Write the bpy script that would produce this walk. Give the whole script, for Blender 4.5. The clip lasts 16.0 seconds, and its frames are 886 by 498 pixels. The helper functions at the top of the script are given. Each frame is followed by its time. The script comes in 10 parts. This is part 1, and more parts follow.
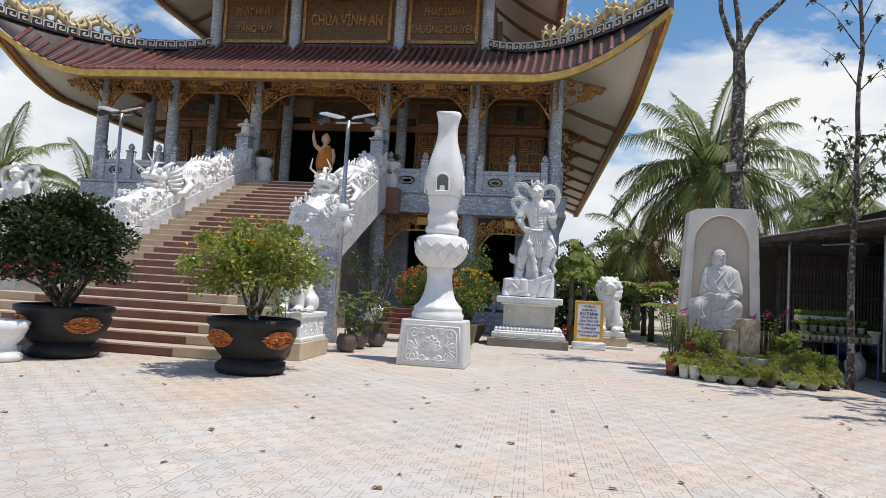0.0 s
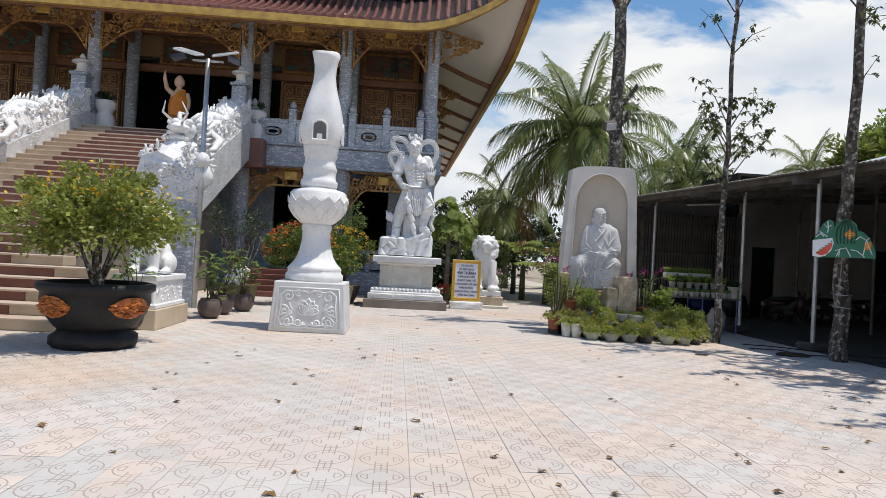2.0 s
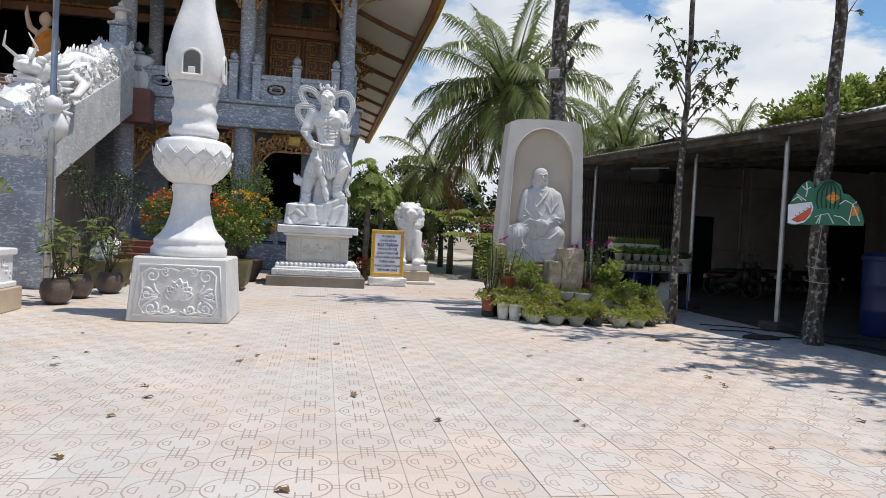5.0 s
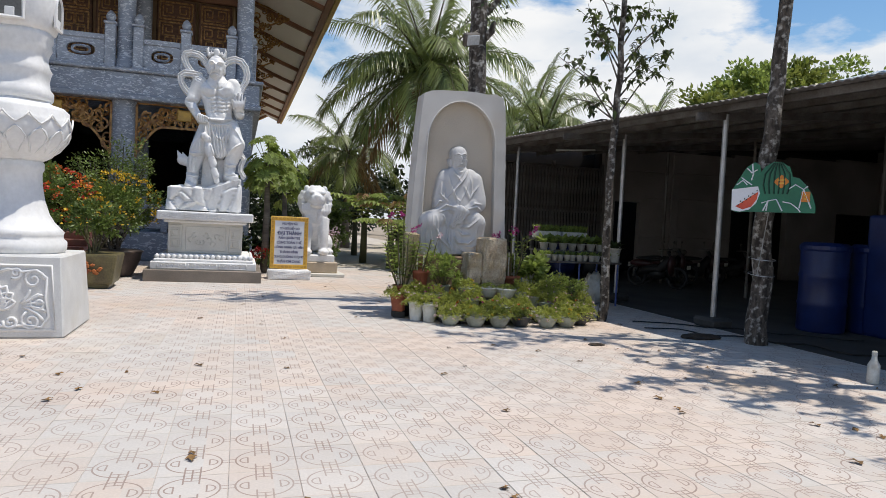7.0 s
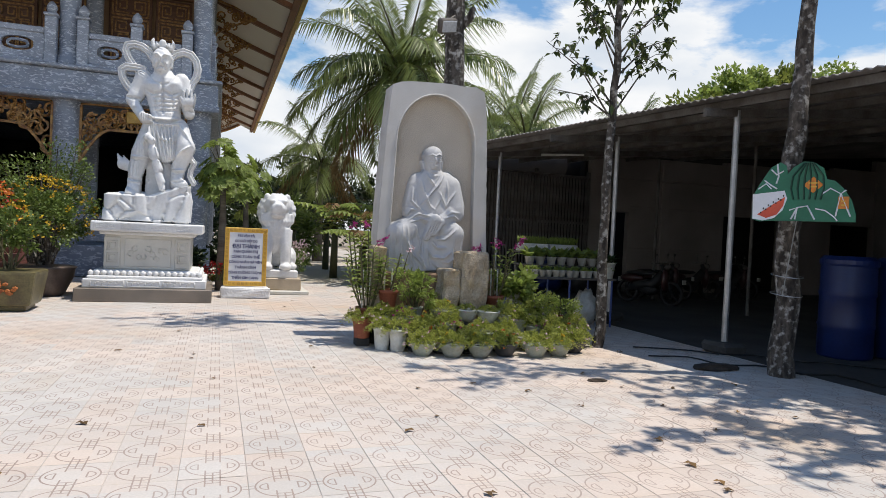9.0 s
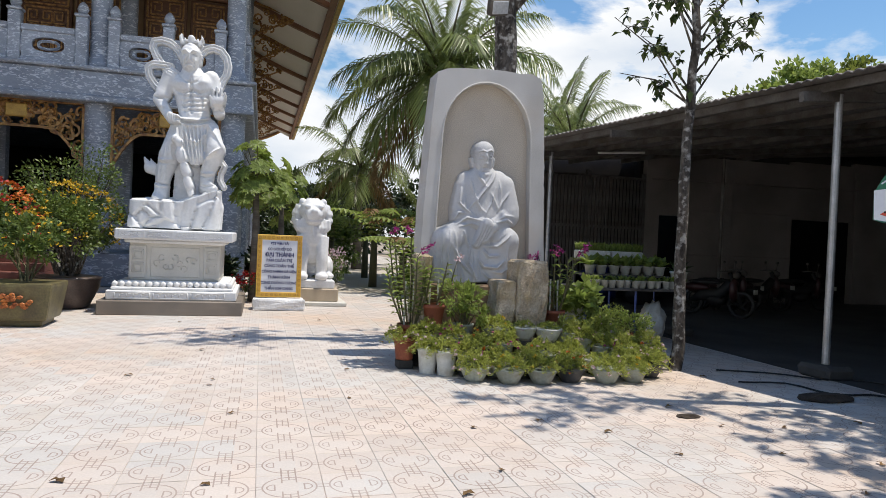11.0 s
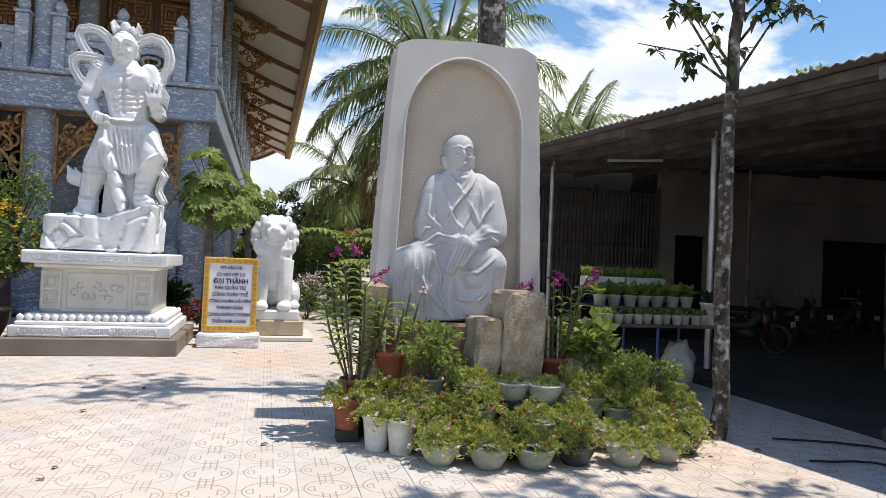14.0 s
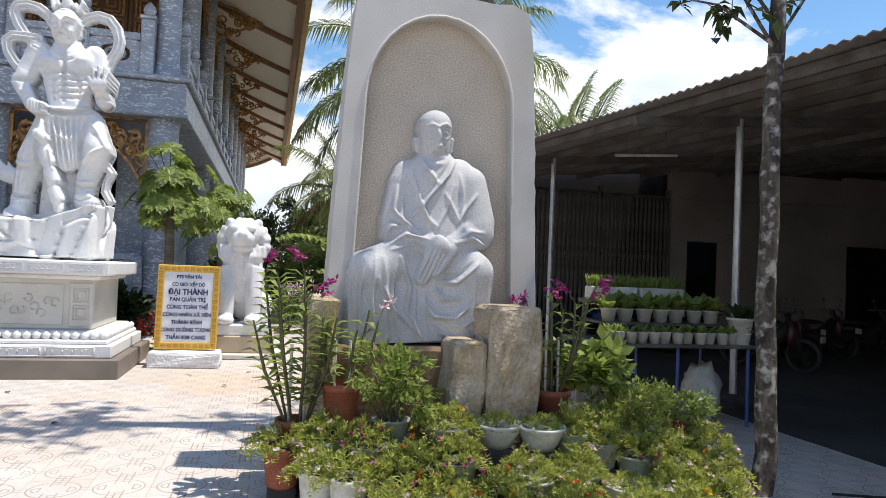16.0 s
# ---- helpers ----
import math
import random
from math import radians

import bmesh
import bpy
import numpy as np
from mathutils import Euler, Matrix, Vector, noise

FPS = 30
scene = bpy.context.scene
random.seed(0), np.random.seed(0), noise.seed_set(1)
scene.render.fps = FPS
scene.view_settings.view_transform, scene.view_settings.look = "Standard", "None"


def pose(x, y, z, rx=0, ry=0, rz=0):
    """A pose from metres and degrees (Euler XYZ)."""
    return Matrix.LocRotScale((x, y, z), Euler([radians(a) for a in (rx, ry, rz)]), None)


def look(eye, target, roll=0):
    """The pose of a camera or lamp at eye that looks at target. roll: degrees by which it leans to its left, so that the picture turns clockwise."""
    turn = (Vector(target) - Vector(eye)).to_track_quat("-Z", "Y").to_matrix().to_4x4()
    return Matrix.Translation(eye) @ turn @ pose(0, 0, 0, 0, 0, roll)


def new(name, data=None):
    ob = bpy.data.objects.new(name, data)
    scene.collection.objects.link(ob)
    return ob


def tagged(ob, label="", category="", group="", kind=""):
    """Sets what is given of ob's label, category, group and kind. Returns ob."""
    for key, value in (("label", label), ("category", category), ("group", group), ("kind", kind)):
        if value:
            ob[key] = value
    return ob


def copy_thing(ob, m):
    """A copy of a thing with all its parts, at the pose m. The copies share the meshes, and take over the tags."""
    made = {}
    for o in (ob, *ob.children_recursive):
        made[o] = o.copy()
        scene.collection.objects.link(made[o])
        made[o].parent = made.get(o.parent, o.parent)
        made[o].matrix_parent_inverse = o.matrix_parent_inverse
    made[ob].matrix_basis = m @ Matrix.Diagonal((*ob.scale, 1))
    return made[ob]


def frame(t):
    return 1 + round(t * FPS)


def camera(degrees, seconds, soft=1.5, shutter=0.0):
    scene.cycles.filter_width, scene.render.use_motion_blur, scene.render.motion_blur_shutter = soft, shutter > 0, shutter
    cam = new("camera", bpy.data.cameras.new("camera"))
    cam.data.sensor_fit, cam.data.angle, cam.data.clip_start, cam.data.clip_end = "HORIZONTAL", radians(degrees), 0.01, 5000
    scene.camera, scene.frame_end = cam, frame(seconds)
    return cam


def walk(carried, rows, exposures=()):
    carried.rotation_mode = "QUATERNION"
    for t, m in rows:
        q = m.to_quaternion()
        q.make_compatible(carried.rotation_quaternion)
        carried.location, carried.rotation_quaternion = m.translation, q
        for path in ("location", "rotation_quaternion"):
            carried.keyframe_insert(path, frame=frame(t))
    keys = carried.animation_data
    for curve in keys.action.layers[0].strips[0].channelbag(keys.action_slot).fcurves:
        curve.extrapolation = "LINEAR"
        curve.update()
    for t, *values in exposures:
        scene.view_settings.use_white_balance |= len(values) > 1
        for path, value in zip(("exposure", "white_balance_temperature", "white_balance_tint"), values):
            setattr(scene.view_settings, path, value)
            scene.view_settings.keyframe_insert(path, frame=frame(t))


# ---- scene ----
cam = camera(67.2, 16.0, 0.75)
METRES, EYE, TILT, LEAN, TURN = 11.0, 1.5, 0.0, 0.0, 8.0
ROWS = [
    (0.0, 0.0, 0.0, 0.0, -0.21, 3.54, -3.32),
    (0.5, -0.0126, 0.0152, -0.002, -0.96, 2.85, -3.31),
    (1.0, -0.0186, 0.0382, -0.003, -3.06, 2.17, -3.25),
    (1.5, -0.0258, 0.0649, 0.0001, -7.46, 0.89, -3.27),
    (2.0, -0.0247, 0.0879, -0.0032, -11.91, 0.74, -3.09),
    (2.5, -0.0126, 0.1192, -0.0024, -14.23, 0.58, -3.1),
    (3.0, -0.0032, 0.1518, -0.0046, -15.52, 0.45, -3.09),
    (3.5, 0.0065, 0.189, -0.007, -16.6, 0.29, -2.96),
    (6.0, 0.0722, 0.3524, -0.0032, -20.94, -2.29, -2.9),
    (6.5, 0.0919, 0.3862, -0.0008, -23.38, -2.33, -2.83),
    (7.0, 0.1082, 0.418, -0.0006, -24.94, -2.35, -2.88),
    (7.5, 0.1269, 0.4471, -0.0028, -26.29, -1.84, -2.73),
    (8.0, 0.1492, 0.4777, 0.0009, -26.66, -1.47, -2.75),
    (8.5, 0.1626, 0.5044, 0.0008, -26.68, -1.29, -2.74),
    (9.0, 0.1747, 0.5356, -0.0009, -26.65, -1.24, -2.8),
    (9.5, 0.1852, 0.5643, -0.0012, -26.26, -0.82, -2.75),
    (10.0, 0.1884, 0.5863, -0.0012, -24.74, -0.62, -2.7),
    (12.5, 0.2538, 0.7139, -0.0024, -22.84, -1.33, -2.45),
    (13.0, 0.2711, 0.7428, 0.0005, -22.78, -1.44, -2.42),
    (13.5, 0.2943, 0.7662, 0.0032, -22.78, -0.69, -2.39),
    (14.0, 0.3131, 0.7866, 0.0011, -22.76, 1.09, -2.43),
    (14.5, 0.33, 0.81, 0.0003, -22.76, 1.58, -2.39),
    (15.0, 0.352, 0.8324, 0.0005, -22.73, 1.74, -2.39),
    (15.5, 0.3675, 0.8559, -0.0019, -22.65, 1.82, -2.47),
    (16.0, 0.3791, 0.8856, 0.0006, -22.5, 1.87, -2.41),
]
walk(cam, [(t, pose(0, 0, EYE, TILT, LEAN, TURN) @ pose(METRES * x, METRES * y, METRES * z, 90 + pitch, roll, yaw)) for t, x, y, z, yaw, pitch, roll in ROWS],
     ((0.0, -0.08), (6.0, -0.1), (9.0, -0.02), (12.5, 0.12), (14.0, 0.22), (16.0, 0.36)))

# ---- light ----
SUN_TO = Vector((0.31, -0.07, 0.95)).normalized()
world = bpy.data.worlds.new("sky")
scene.world = world
world.use_nodes = True
wn = world.node_tree
wn.nodes.clear()
w_out = wn.nodes.new("ShaderNodeOutputWorld")
w_bg = wn.nodes.new("ShaderNodeBackground")
w_sky = wn.nodes.new("ShaderNodeTexSky")
w_sky.sky_type = "NISHITA"
w_sky.sun_disc = False
w_sky.sun_elevation = math.asin(SUN_TO.z)
w_sky.sun_rotation = math.atan2(SUN_TO.x, SUN_TO.y)
w_sky.dust_density = 0.3
w_sky.air_density = 1.15
w_co = wn.nodes.new("ShaderNodeTexCoord")
w_map = wn.nodes.new("ShaderNodeMapping")
w_map.inputs["Scale"].default_value = (1.0, 1.0, 2.3)
w_map.inputs["Location"].default_value = (0.35, 0.1, 0.0)
w_n = wn.nodes.new("ShaderNodeTexNoise")
w_n.inputs["Scale"].default_value = 2.7
w_n.inputs["Detail"].default_value = 9.0
w_n.inputs["Roughness"].default_value = 0.56
w_n.inputs["Distortion"].default_value = 0.25
w_sep = wn.nodes.new("ShaderNodeSeparateXYZ")
w_ele = wn.nodes.new("ShaderNodeMapRange")
w_ele.inputs["From Min"].default_value, w_ele.inputs["From Max"].default_value = 0.10, 0.44
w_ele.inputs["To Min"].default_value, w_ele.inputs["To Max"].default_value = 0.20, -0.09
w_add = wn.nodes.new("ShaderNodeMath")
w_ramp = wn.nodes.new("ShaderNodeValToRGB")
w_ramp.color_ramp.elements[0].position, w_ramp.color_ramp.elements[1].position = 0.49, 0.565
w_mix = wn.nodes.new("ShaderNodeMixRGB")
w_n2 = wn.nodes.new("ShaderNodeTexNoise")
w_n2.inputs["Scale"].default_value, w_n2.inputs["Detail"].default_value = 5.0, 6.0
w_hs = wn.nodes.new("ShaderNodeHueSaturation")
w_hs.inputs["Saturation"].default_value, w_hs.inputs["Value"].default_value = 1.24, 1.18
w_cl = wn.nodes.new("ShaderNodeValToRGB")
w_cl.color_ramp.elements[0].position, w_cl.color_ramp.elements[1].position = 0.32, 0.62
w_cl.color_ramp.elements[0].color = (6.0, 6.6, 7.4, 1)
w_cl.color_ramp.elements[1].color = (8.6, 8.65, 8.7, 1)
for a, b in ((w_co.outputs["Generated"], w_map.inputs["Vector"]), (w_map.outputs[0], w_n.inputs["Vector"]),
             (w_map.outputs[0], w_n2.inputs["Vector"]), (w_co.outputs["Generated"], w_sep.inputs[0]),
             (w_sep.outputs["Z"], w_ele.inputs["Value"]), (w_n.outputs["Fac"], w_add.inputs[0]),
             (w_ele.outputs[0], w_add.inputs[1]), (w_add.outputs[0], w_ramp.inputs["Fac"]),
             (w_ramp.outputs["Color"], w_mix.inputs["Fac"]), (w_sky.outputs[0], w_hs.inputs["Color"]), (w_hs.outputs[0], w_mix.inputs["Color1"]),
             (w_n2.outputs["Fac"], w_cl.inputs["Fac"]), (w_cl.outputs["Color"], w_mix.inputs["Color2"]),
             (w_mix.outputs[0], w_bg.inputs["Color"]), (w_bg.outputs[0], w_out.inputs["Surface"])):
    wn.links.new(a, b)
w_bg.inputs["Strength"].default_value = 0.115
sun = new("sun", bpy.data.lights.new("sun", "SUN"))
sun.data.energy, sun.data.angle, sun.data.color = 4.3, radians(0.5), (1.0, 0.93, 0.83)
sun.matrix_world = look(SUN_TO * 60, (0, 0, 0))

# ---- materials ----
def mat(name, col, col2=None, scale=3.0, fine=40.0, rough=0.7, metal=0.0, bump=0.2, var=0.25, spec=0.5, rnd=0.0, trans=0.0, stretch=(1, 1, 1), stain=None, dist=0.01):
    """A surface with two scales of variation: patches (scale) and grain (fine)."""
    m = bpy.data.materials.new(name)
    m.use_nodes = True
    t = m.node_tree
    b = t.nodes["Principled BSDF"]
    col2 = col2 or tuple(c * (1 - var) for c in col)
    co = t.nodes.new("ShaderNodeTexCoord")
    mp = t.nodes.new("ShaderNodeMapping")
    mp.inputs["Scale"].default_value = stretch
    t.links.new(co.outputs["Object"], mp.inputs["Vector"])
    n1, n2 = t.nodes.new("ShaderNodeTexNoise"), t.nodes.new("ShaderNodeTexNoise")
    for n, s, d in ((n1, scale, 5.0), (n2, fine, 4.0)):
        n.inputs["Scale"].default_value, n.inputs["Detail"].default_value = s, d
        t.links.new(mp.outputs[0], n.inputs["Vector"])
    r1 = t.nodes.new("ShaderNodeValToRGB")
    r1.color_ramp.elements[0].position, r1.color_ramp.elements[1].position = 0.35, 0.68
    r1.color_ramp.elements[0].color, r1.color_ramp.elements[1].color = (*col2, 1), (*col, 1)
    t.links.new(n1.outputs["Fac"], r1.inputs["Fac"])
    mx = t.nodes.new("ShaderNodeMixRGB")
    mx.blend_type = "MULTIPLY"
    mx.inputs["Fac"].default_value = 1.0
    r2 = t.nodes.new("ShaderNodeMapRange")
    r2.inputs["From Min"].default_value, r2.inputs["From Max"].default_value = 0.3, 0.7
    r2.inputs["To Min"].default_value, r2.inputs["To Max"].default_value = 1 - var, 1.0
    t.links.new(n2.outputs["Fac"], r2.inputs["Value"])
    t.links.new(r1.outputs["Color"], mx.inputs["Color1"])
    t.links.new(r2.outputs[0], mx.inputs["Color2"])
    last = mx.outputs[0]
    if stain:
        n3 = t.nodes.new("ShaderNodeTexNoise")
        n3.inputs["Scale"].default_value, n3.inputs["Detail"].default_value = stain[1], 6.0
        t.links.new(co.outputs["Object"], n3.inputs["Vector"])
        r3 = t.nodes.new("ShaderNodeMapRange")
        r3.inputs["From Min"].default_value, r3.inputs["From Max"].default_value = 0.52, 0.68
        r3.inputs["To Max"].default_value = stain[2]
        t.links.new(n3.outputs["Fac"], r3.inputs["Value"])
        m3 = t.nodes.new("ShaderNodeMixRGB")
        m3.inputs["Color2"].default_value = (*stain[0], 1)
        t.links.new(r3.outputs[0], m3.inputs["Fac"])
        t.links.new(last, m3.inputs["Color1"])
        last = m3.outputs[0]
    if rnd:
        oi = t.nodes.new("ShaderNodeObjectInfo")
        gi = t.nodes.new("ShaderNodeNewGeometry")
        ad = t.nodes.new("ShaderNodeMath")
        t.links.new(oi.outputs["Random"], ad.inputs[0])
        t.links.new(gi.outputs["Random Per Island"], ad.inputs[1])
        fr = t.nodes.new("ShaderNodeMath")
        fr.operation = "FRACT"
        t.links.new(ad.outputs[0], fr.inputs[0])
        rr = t.nodes.new("ShaderNodeMapRange")
        rr.inputs["To Min"].default_value, rr.inputs["To Max"].default_value = 1 - rnd, 1 + rnd * 0.6
        t.links.new(fr.outputs[0], rr.inputs["Value"])
        m4 = t.nodes.new("ShaderNodeMixRGB")
        m4.blend_type = "MULTIPLY"
        m4.inputs["Fac"].default_value = 1.0
        t.links.new(last, m4.inputs["Color1"])
        t.links.new(rr.outputs[0], m4.inputs["Color2"])
        last = m4.outputs[0]
    t.links.new(last, b.inputs["Base Color"])
    b.inputs["Roughness"].default_value, b.inputs["Metallic"].default_value = rough, metal
    b.inputs["Specular IOR Level"].default_value = spec
    if bump:
        bp = t.nodes.new("ShaderNodeBump")
        bp.inputs["Strength"].default_value, bp.inputs["Distance"].default_value = bump, dist
        t.links.new(n2.outputs["Fac"], bp.inputs["Height"])
        t.links.new(bp.outputs[0], b.inputs["Normal"])
    if trans:
        tr = t.nodes.new("ShaderNodeBsdfTranslucent")
        t.links.new(last, tr.inputs["Color"])
        ms = t.nodes.new("ShaderNodeMixShader")
        ms.inputs["Fac"].default_value = trans
        t.links.new(b.outputs[0], ms.inputs[1])
        t.links.new(tr.outputs[0], ms.inputs[2])
        t.links.new(ms.outputs[0], t.nodes["Material Output"].inputs["Surface"])
    return m


def marble(name, base, vein, scale=1.3, rough=0.35):
    """Polished stone with slanting veins."""
    m = mat(name, base, tuple(c * 0.72 for c in base), scale=1.8, fine=30, rough=rough, bump=0.03, var=0.12)
    t = m.node_tree
    b = t.nodes["Principled BSDF"]
    co = t.nodes["Texture Coordinate"]
    mp = t.nodes.new("ShaderNodeMapping")
    mp.inputs["Rotation"].default_value = (0.5, 0.75, 0.2)
    mp.inputs["Scale"].default_value = (1.0, 1.0, 2.6)
    t.links.new(co.outputs["Object"], mp.inputs["Vector"])
    n = t.nodes.new("ShaderNodeTexNoise")
    n.inputs["Scale"].default_value, n.inputs["Detail"].default_value, n.inputs["Distortion"].default_value = scale, 8.0, 1.4
    t.links.new(mp.outputs[0], n.inputs["Vector"])
    r = t.nodes.new("ShaderNodeValToRGB")
    r.color_ramp.elements[0].position, r.color_ramp.elements[1].position = 0.545, 0.60
    r.color_ramp.elements[0].color, r.color_ramp.elements[1].color = (0, 0, 0, 1), (0.85, 0.85, 0.85, 1)
    t.links.new(n.outputs["Fac"], r.inputs["Fac"])
    old = b.inputs["Base Color"].links[0].from_socket
    mx = t.nodes.new("ShaderNodeMixRGB")
    mx.inputs["Color2"].default_value = (*vein, 1)
    t.links.new(r.outputs["Color"], mx.inputs["Fac"])
    t.links.new(old, mx.inputs["Color1"])
    t.links.new(mx.outputs[0], b.inputs["Base Color"])
    return m


M_WHITE = mat("white_marble", (0.84, 0.84, 0.83), (0.74, 0.745, 0.75), scale=1.6, fine=22, rough=0.55, bump=0.12, var=0.10, stain=((0.55, 0.55, 0.52), 3.0, 0.35))
M_WHITE2 = mat("white_granite", (0.76, 0.76, 0.74), (0.64, 0.64, 0.63), scale=2.2, fine=70, rough=0.7, bump=0.25, var=0.15, stain=((0.50, 0.47, 0.40), 1.6, 0.35))
M_ROUGHWHITE = mat("rough_white_stone", (0.86, 0.86, 0.85), (0.74, 0.745, 0.75), scale=7, fine=26, rough=0.8, bump=0.8, var=0.12, dist=0.03)
M_CREAM = mat("cream_granite", (0.72, 0.70, 0.63), (0.62, 0.60, 0.54), scale=3, fine=90, rough=0.6, bump=0.12, var=0.15)
M_BLUE = marble("blue_grey_marble", (0.34, 0.385, 0.46), (0.64, 0.68, 0.73), 6.5)
M_BLUE2 = marble("pale_blue_marble", (0.42, 0.46, 0.53), (0.68, 0.72, 0.76), scale=7.0)
M_PALE = marble("pale_stringer_marble", (0.66, 0.68, 0.70), (0.78, 0.79, 0.80), scale=6.0)
M_STELE = mat("stele_granite", (0.66, 0.645, 0.62), (0.54, 0.525, 0.50), scale=1.8, fine=120, rough=0.85, bump=0.4, var=0.26, dist=0.004, stain=((0.50, 0.42, 0.32), 2.1, 0.3))
M_STELE_IN = mat("chiselled_granite", (0.76, 0.68, 0.57), (0.64, 0.57, 0.475), scale=1.6, fine=85, rough=0.9, bump=0.9, var=0.48, dist=0.010)
M_MONK = mat("grey_white_granite", (0.66, 0.66, 0.67), (0.55, 0.555, 0.57), scale=2.6, fine=100, rough=0.75, bump=0.55, var=0.34, dist=0.005)
M_ROCK = mat("rough_granite", (0.66, 0.57, 0.44), (0.42, 0.33, 0.22), scale=6, fine=38, rough=0.95, bump=0.9, var=0.35, dist=0.03, stain=((0.55, 0.42, 0.22), 3.5, 0.6))
M_BASESTONE = mat("brown_granite", (0.30, 0.25, 0.20), (0.20, 0.17, 0.14), scale=1.8, fine=80, rough=0.5, bump=0.1, var=0.3)
M_GOLD = mat("gilded_wood", (0.66, 0.38, 0.12), (0.22, 0.095, 0.035), scale=11, fine=60, rough=0.4, metal=0.25, bump=0.3, var=0.35)
M_GOLDT = mat("gold_paint", (0.72, 0.47, 0.11), (0.50, 0.30, 0.08), scale=4, fine=60, rough=0.4, metal=0.2, bump=0.15, var=0.2)
M_DRAGON = mat("cream_gold_ceramic", (0.78, 0.68, 0.44), (0.56, 0.43, 0.20), scale=4, fine=40, rough=0.45, bump=0.4, var=0.25)
M_WOOD = mat("dark_red_wood", (0.20, 0.095, 0.05), (0.11, 0.05, 0.028), scale=2, fine=26, rough=0.55, bump=0.2, var=0.3, stretch=(1, 1, 6))
M_WOODB = mat("brown_timber", (0.36, 0.18, 0.10), (0.25, 0.12, 0.065), scale=2, fine=30, rough=0.55, bump=0.2, var=0.25)
# near black in place of shade, for the hall and behind the shed
M_SHADE = mat("painted_shade", (0.03, 0.022, 0.018), (0.018, 0.014, 0.012), rough=0.8, bump=0.1)
M_SOFFIT = mat("cream_plaster", (0.88, 0.84, 0.76), (0.84, 0.79, 0.70), scale=0.6, fine=50, rough=0.9, bump=0.08, var=0.06)
M_WALLY = mat("ochre_plaster", (0.40, 0.27, 0.15), (0.31, 0.21, 0.115), scale=0.8, fine=50, rough=0.9, bump=0.1, var=0.12)
M_TILE = mat("maroon_glazed_tile", (0.27, 0.12, 0.105), (0.17, 0.075, 0.07), scale=3, fine=30, rough=0.32, bump=0.12, var=0.3, rnd=0.18)
M_TILED = mat("dark_ridge_tile", (0.07, 0.05, 0.05), (0.04, 0.032, 0.034), scale=3, fine=30, rough=0.35, bump=0.15, var=0.3)
M_STEPR = mat("red_granite", (0.25, 0.10, 0.075), (0.17, 0.068, 0.05), scale=2, fine=120, rough=0.4, bump=0.08, var=0.22, rnd=0.08)
M_STEPB = mat("beige_granite", (0.62, 0.51, 0.37), (0.50, 0.40, 0.28), scale=2, fine=120, rough=0.5, bump=0.08, var=0.22, rnd=0.08)
M_POT = mat("black_glaze", (0.026, 0.025, 0.026), (0.015, 0.015, 0.015), scale=3, fine=40, rough=0.5, spec=0.25, bump=0.15, var=0.3)
M_POTO = mat("orange_relief", (0.62, 0.20, 0.035), (0.30, 0.08, 0.02), scale=9, fine=36, rough=0.5, bump=0.5, var=0.4)
M_POTBR = mat("brown_ceramic", (0.16, 0.12, 0.10), (0.09, 0.065, 0.055), scale=4, fine=40, rough=0.4, bump=0.15, var=0.3)
M_OLIVE = mat("olive_ceramic", (0.20, 0.17, 0.07), (0.11, 0.09, 0.045), scale=4, fine=40, rough=0.45, bump=0.2, var=0.35)
M_TERRA = mat("terracotta", (0.42, 0.13, 0.065), (0.27, 0.085, 0.05), scale=4, fine=60, rough=0.75, bump=0.2, var=0.3)
M_PWHITE = mat("white_plastic_pot", (0.72, 0.73, 0.70), (0.56, 0.56, 0.50), scale=5, fine=50, rough=0.5, bump=0.08, var=0.15, rnd=0.12, stain=((0.35, 0.30, 0.22), 9.0, 0.5))
M_PGREY = mat("grey_green_plastic_pot", (0.46, 0.49, 0.42), (0.33, 0.35, 0.29), scale=5, fine=50, rough=0.55, bump=0.08, var=0.2, rnd=0.2, stain=((0.22, 0.18, 0.12), 8.0, 0.5))
M_PDARK = mat("dark_plastic_pot", (0.07, 0.07, 0.07), (0.04, 0.04, 0.04), rough=0.5, bump=0.08)
M_SOIL = mat("soil", (0.07, 0.05, 0.035), (0.03, 0.022, 0.016), scale=12, fine=60, rough=1.0, bump=0.8, var=0.4)
M_STEEL = mat("galvanised_steel", (0.55, 0.56, 0.57), (0.40, 0.41, 0.42), scale=6, fine=50, rough=0.4, metal=0.7, bump=0.05, var=0.15)
M_DSTEEL = mat("grimy_steel", (0.20, 0.19, 0.18), (0.10, 0.085, 0.07), scale=3, fine=40, rough=0.6, metal=0.3, bump=0.15, var=0.3)
M_SHEET = mat("corrugated_fibre_sheet", (0.30, 0.28, 0.26), (0.17, 0.155, 0.14), scale=0.8, fine=16, rough=0.85, bump=0.2, var=0.25)
M_SHEETW = mat("pale_metal_sheet", (0.60, 0.68, 0.70), (0.50, 0.57, 0.60), scale=0.6, fine=20, rough=0.5, metal=0.2, bump=0.08, var=0.1)
M_SHEDWALL = mat("shed_plaster", (0.30, 0.275, 0.245), (0.21, 0.19, 0.17), scale=0.7, fine=30, rough=0.95, bump=0.15, var=0.18)
# concrete darkened for the shade under the shed roof; footings and blocks share it
M_CONC = mat("shade_toned_concrete", (0.085, 0.08, 0.074), (0.045, 0.043, 0.04), scale=0.9, fine=20, rough=0.95, bump=0.15, var=0.25)
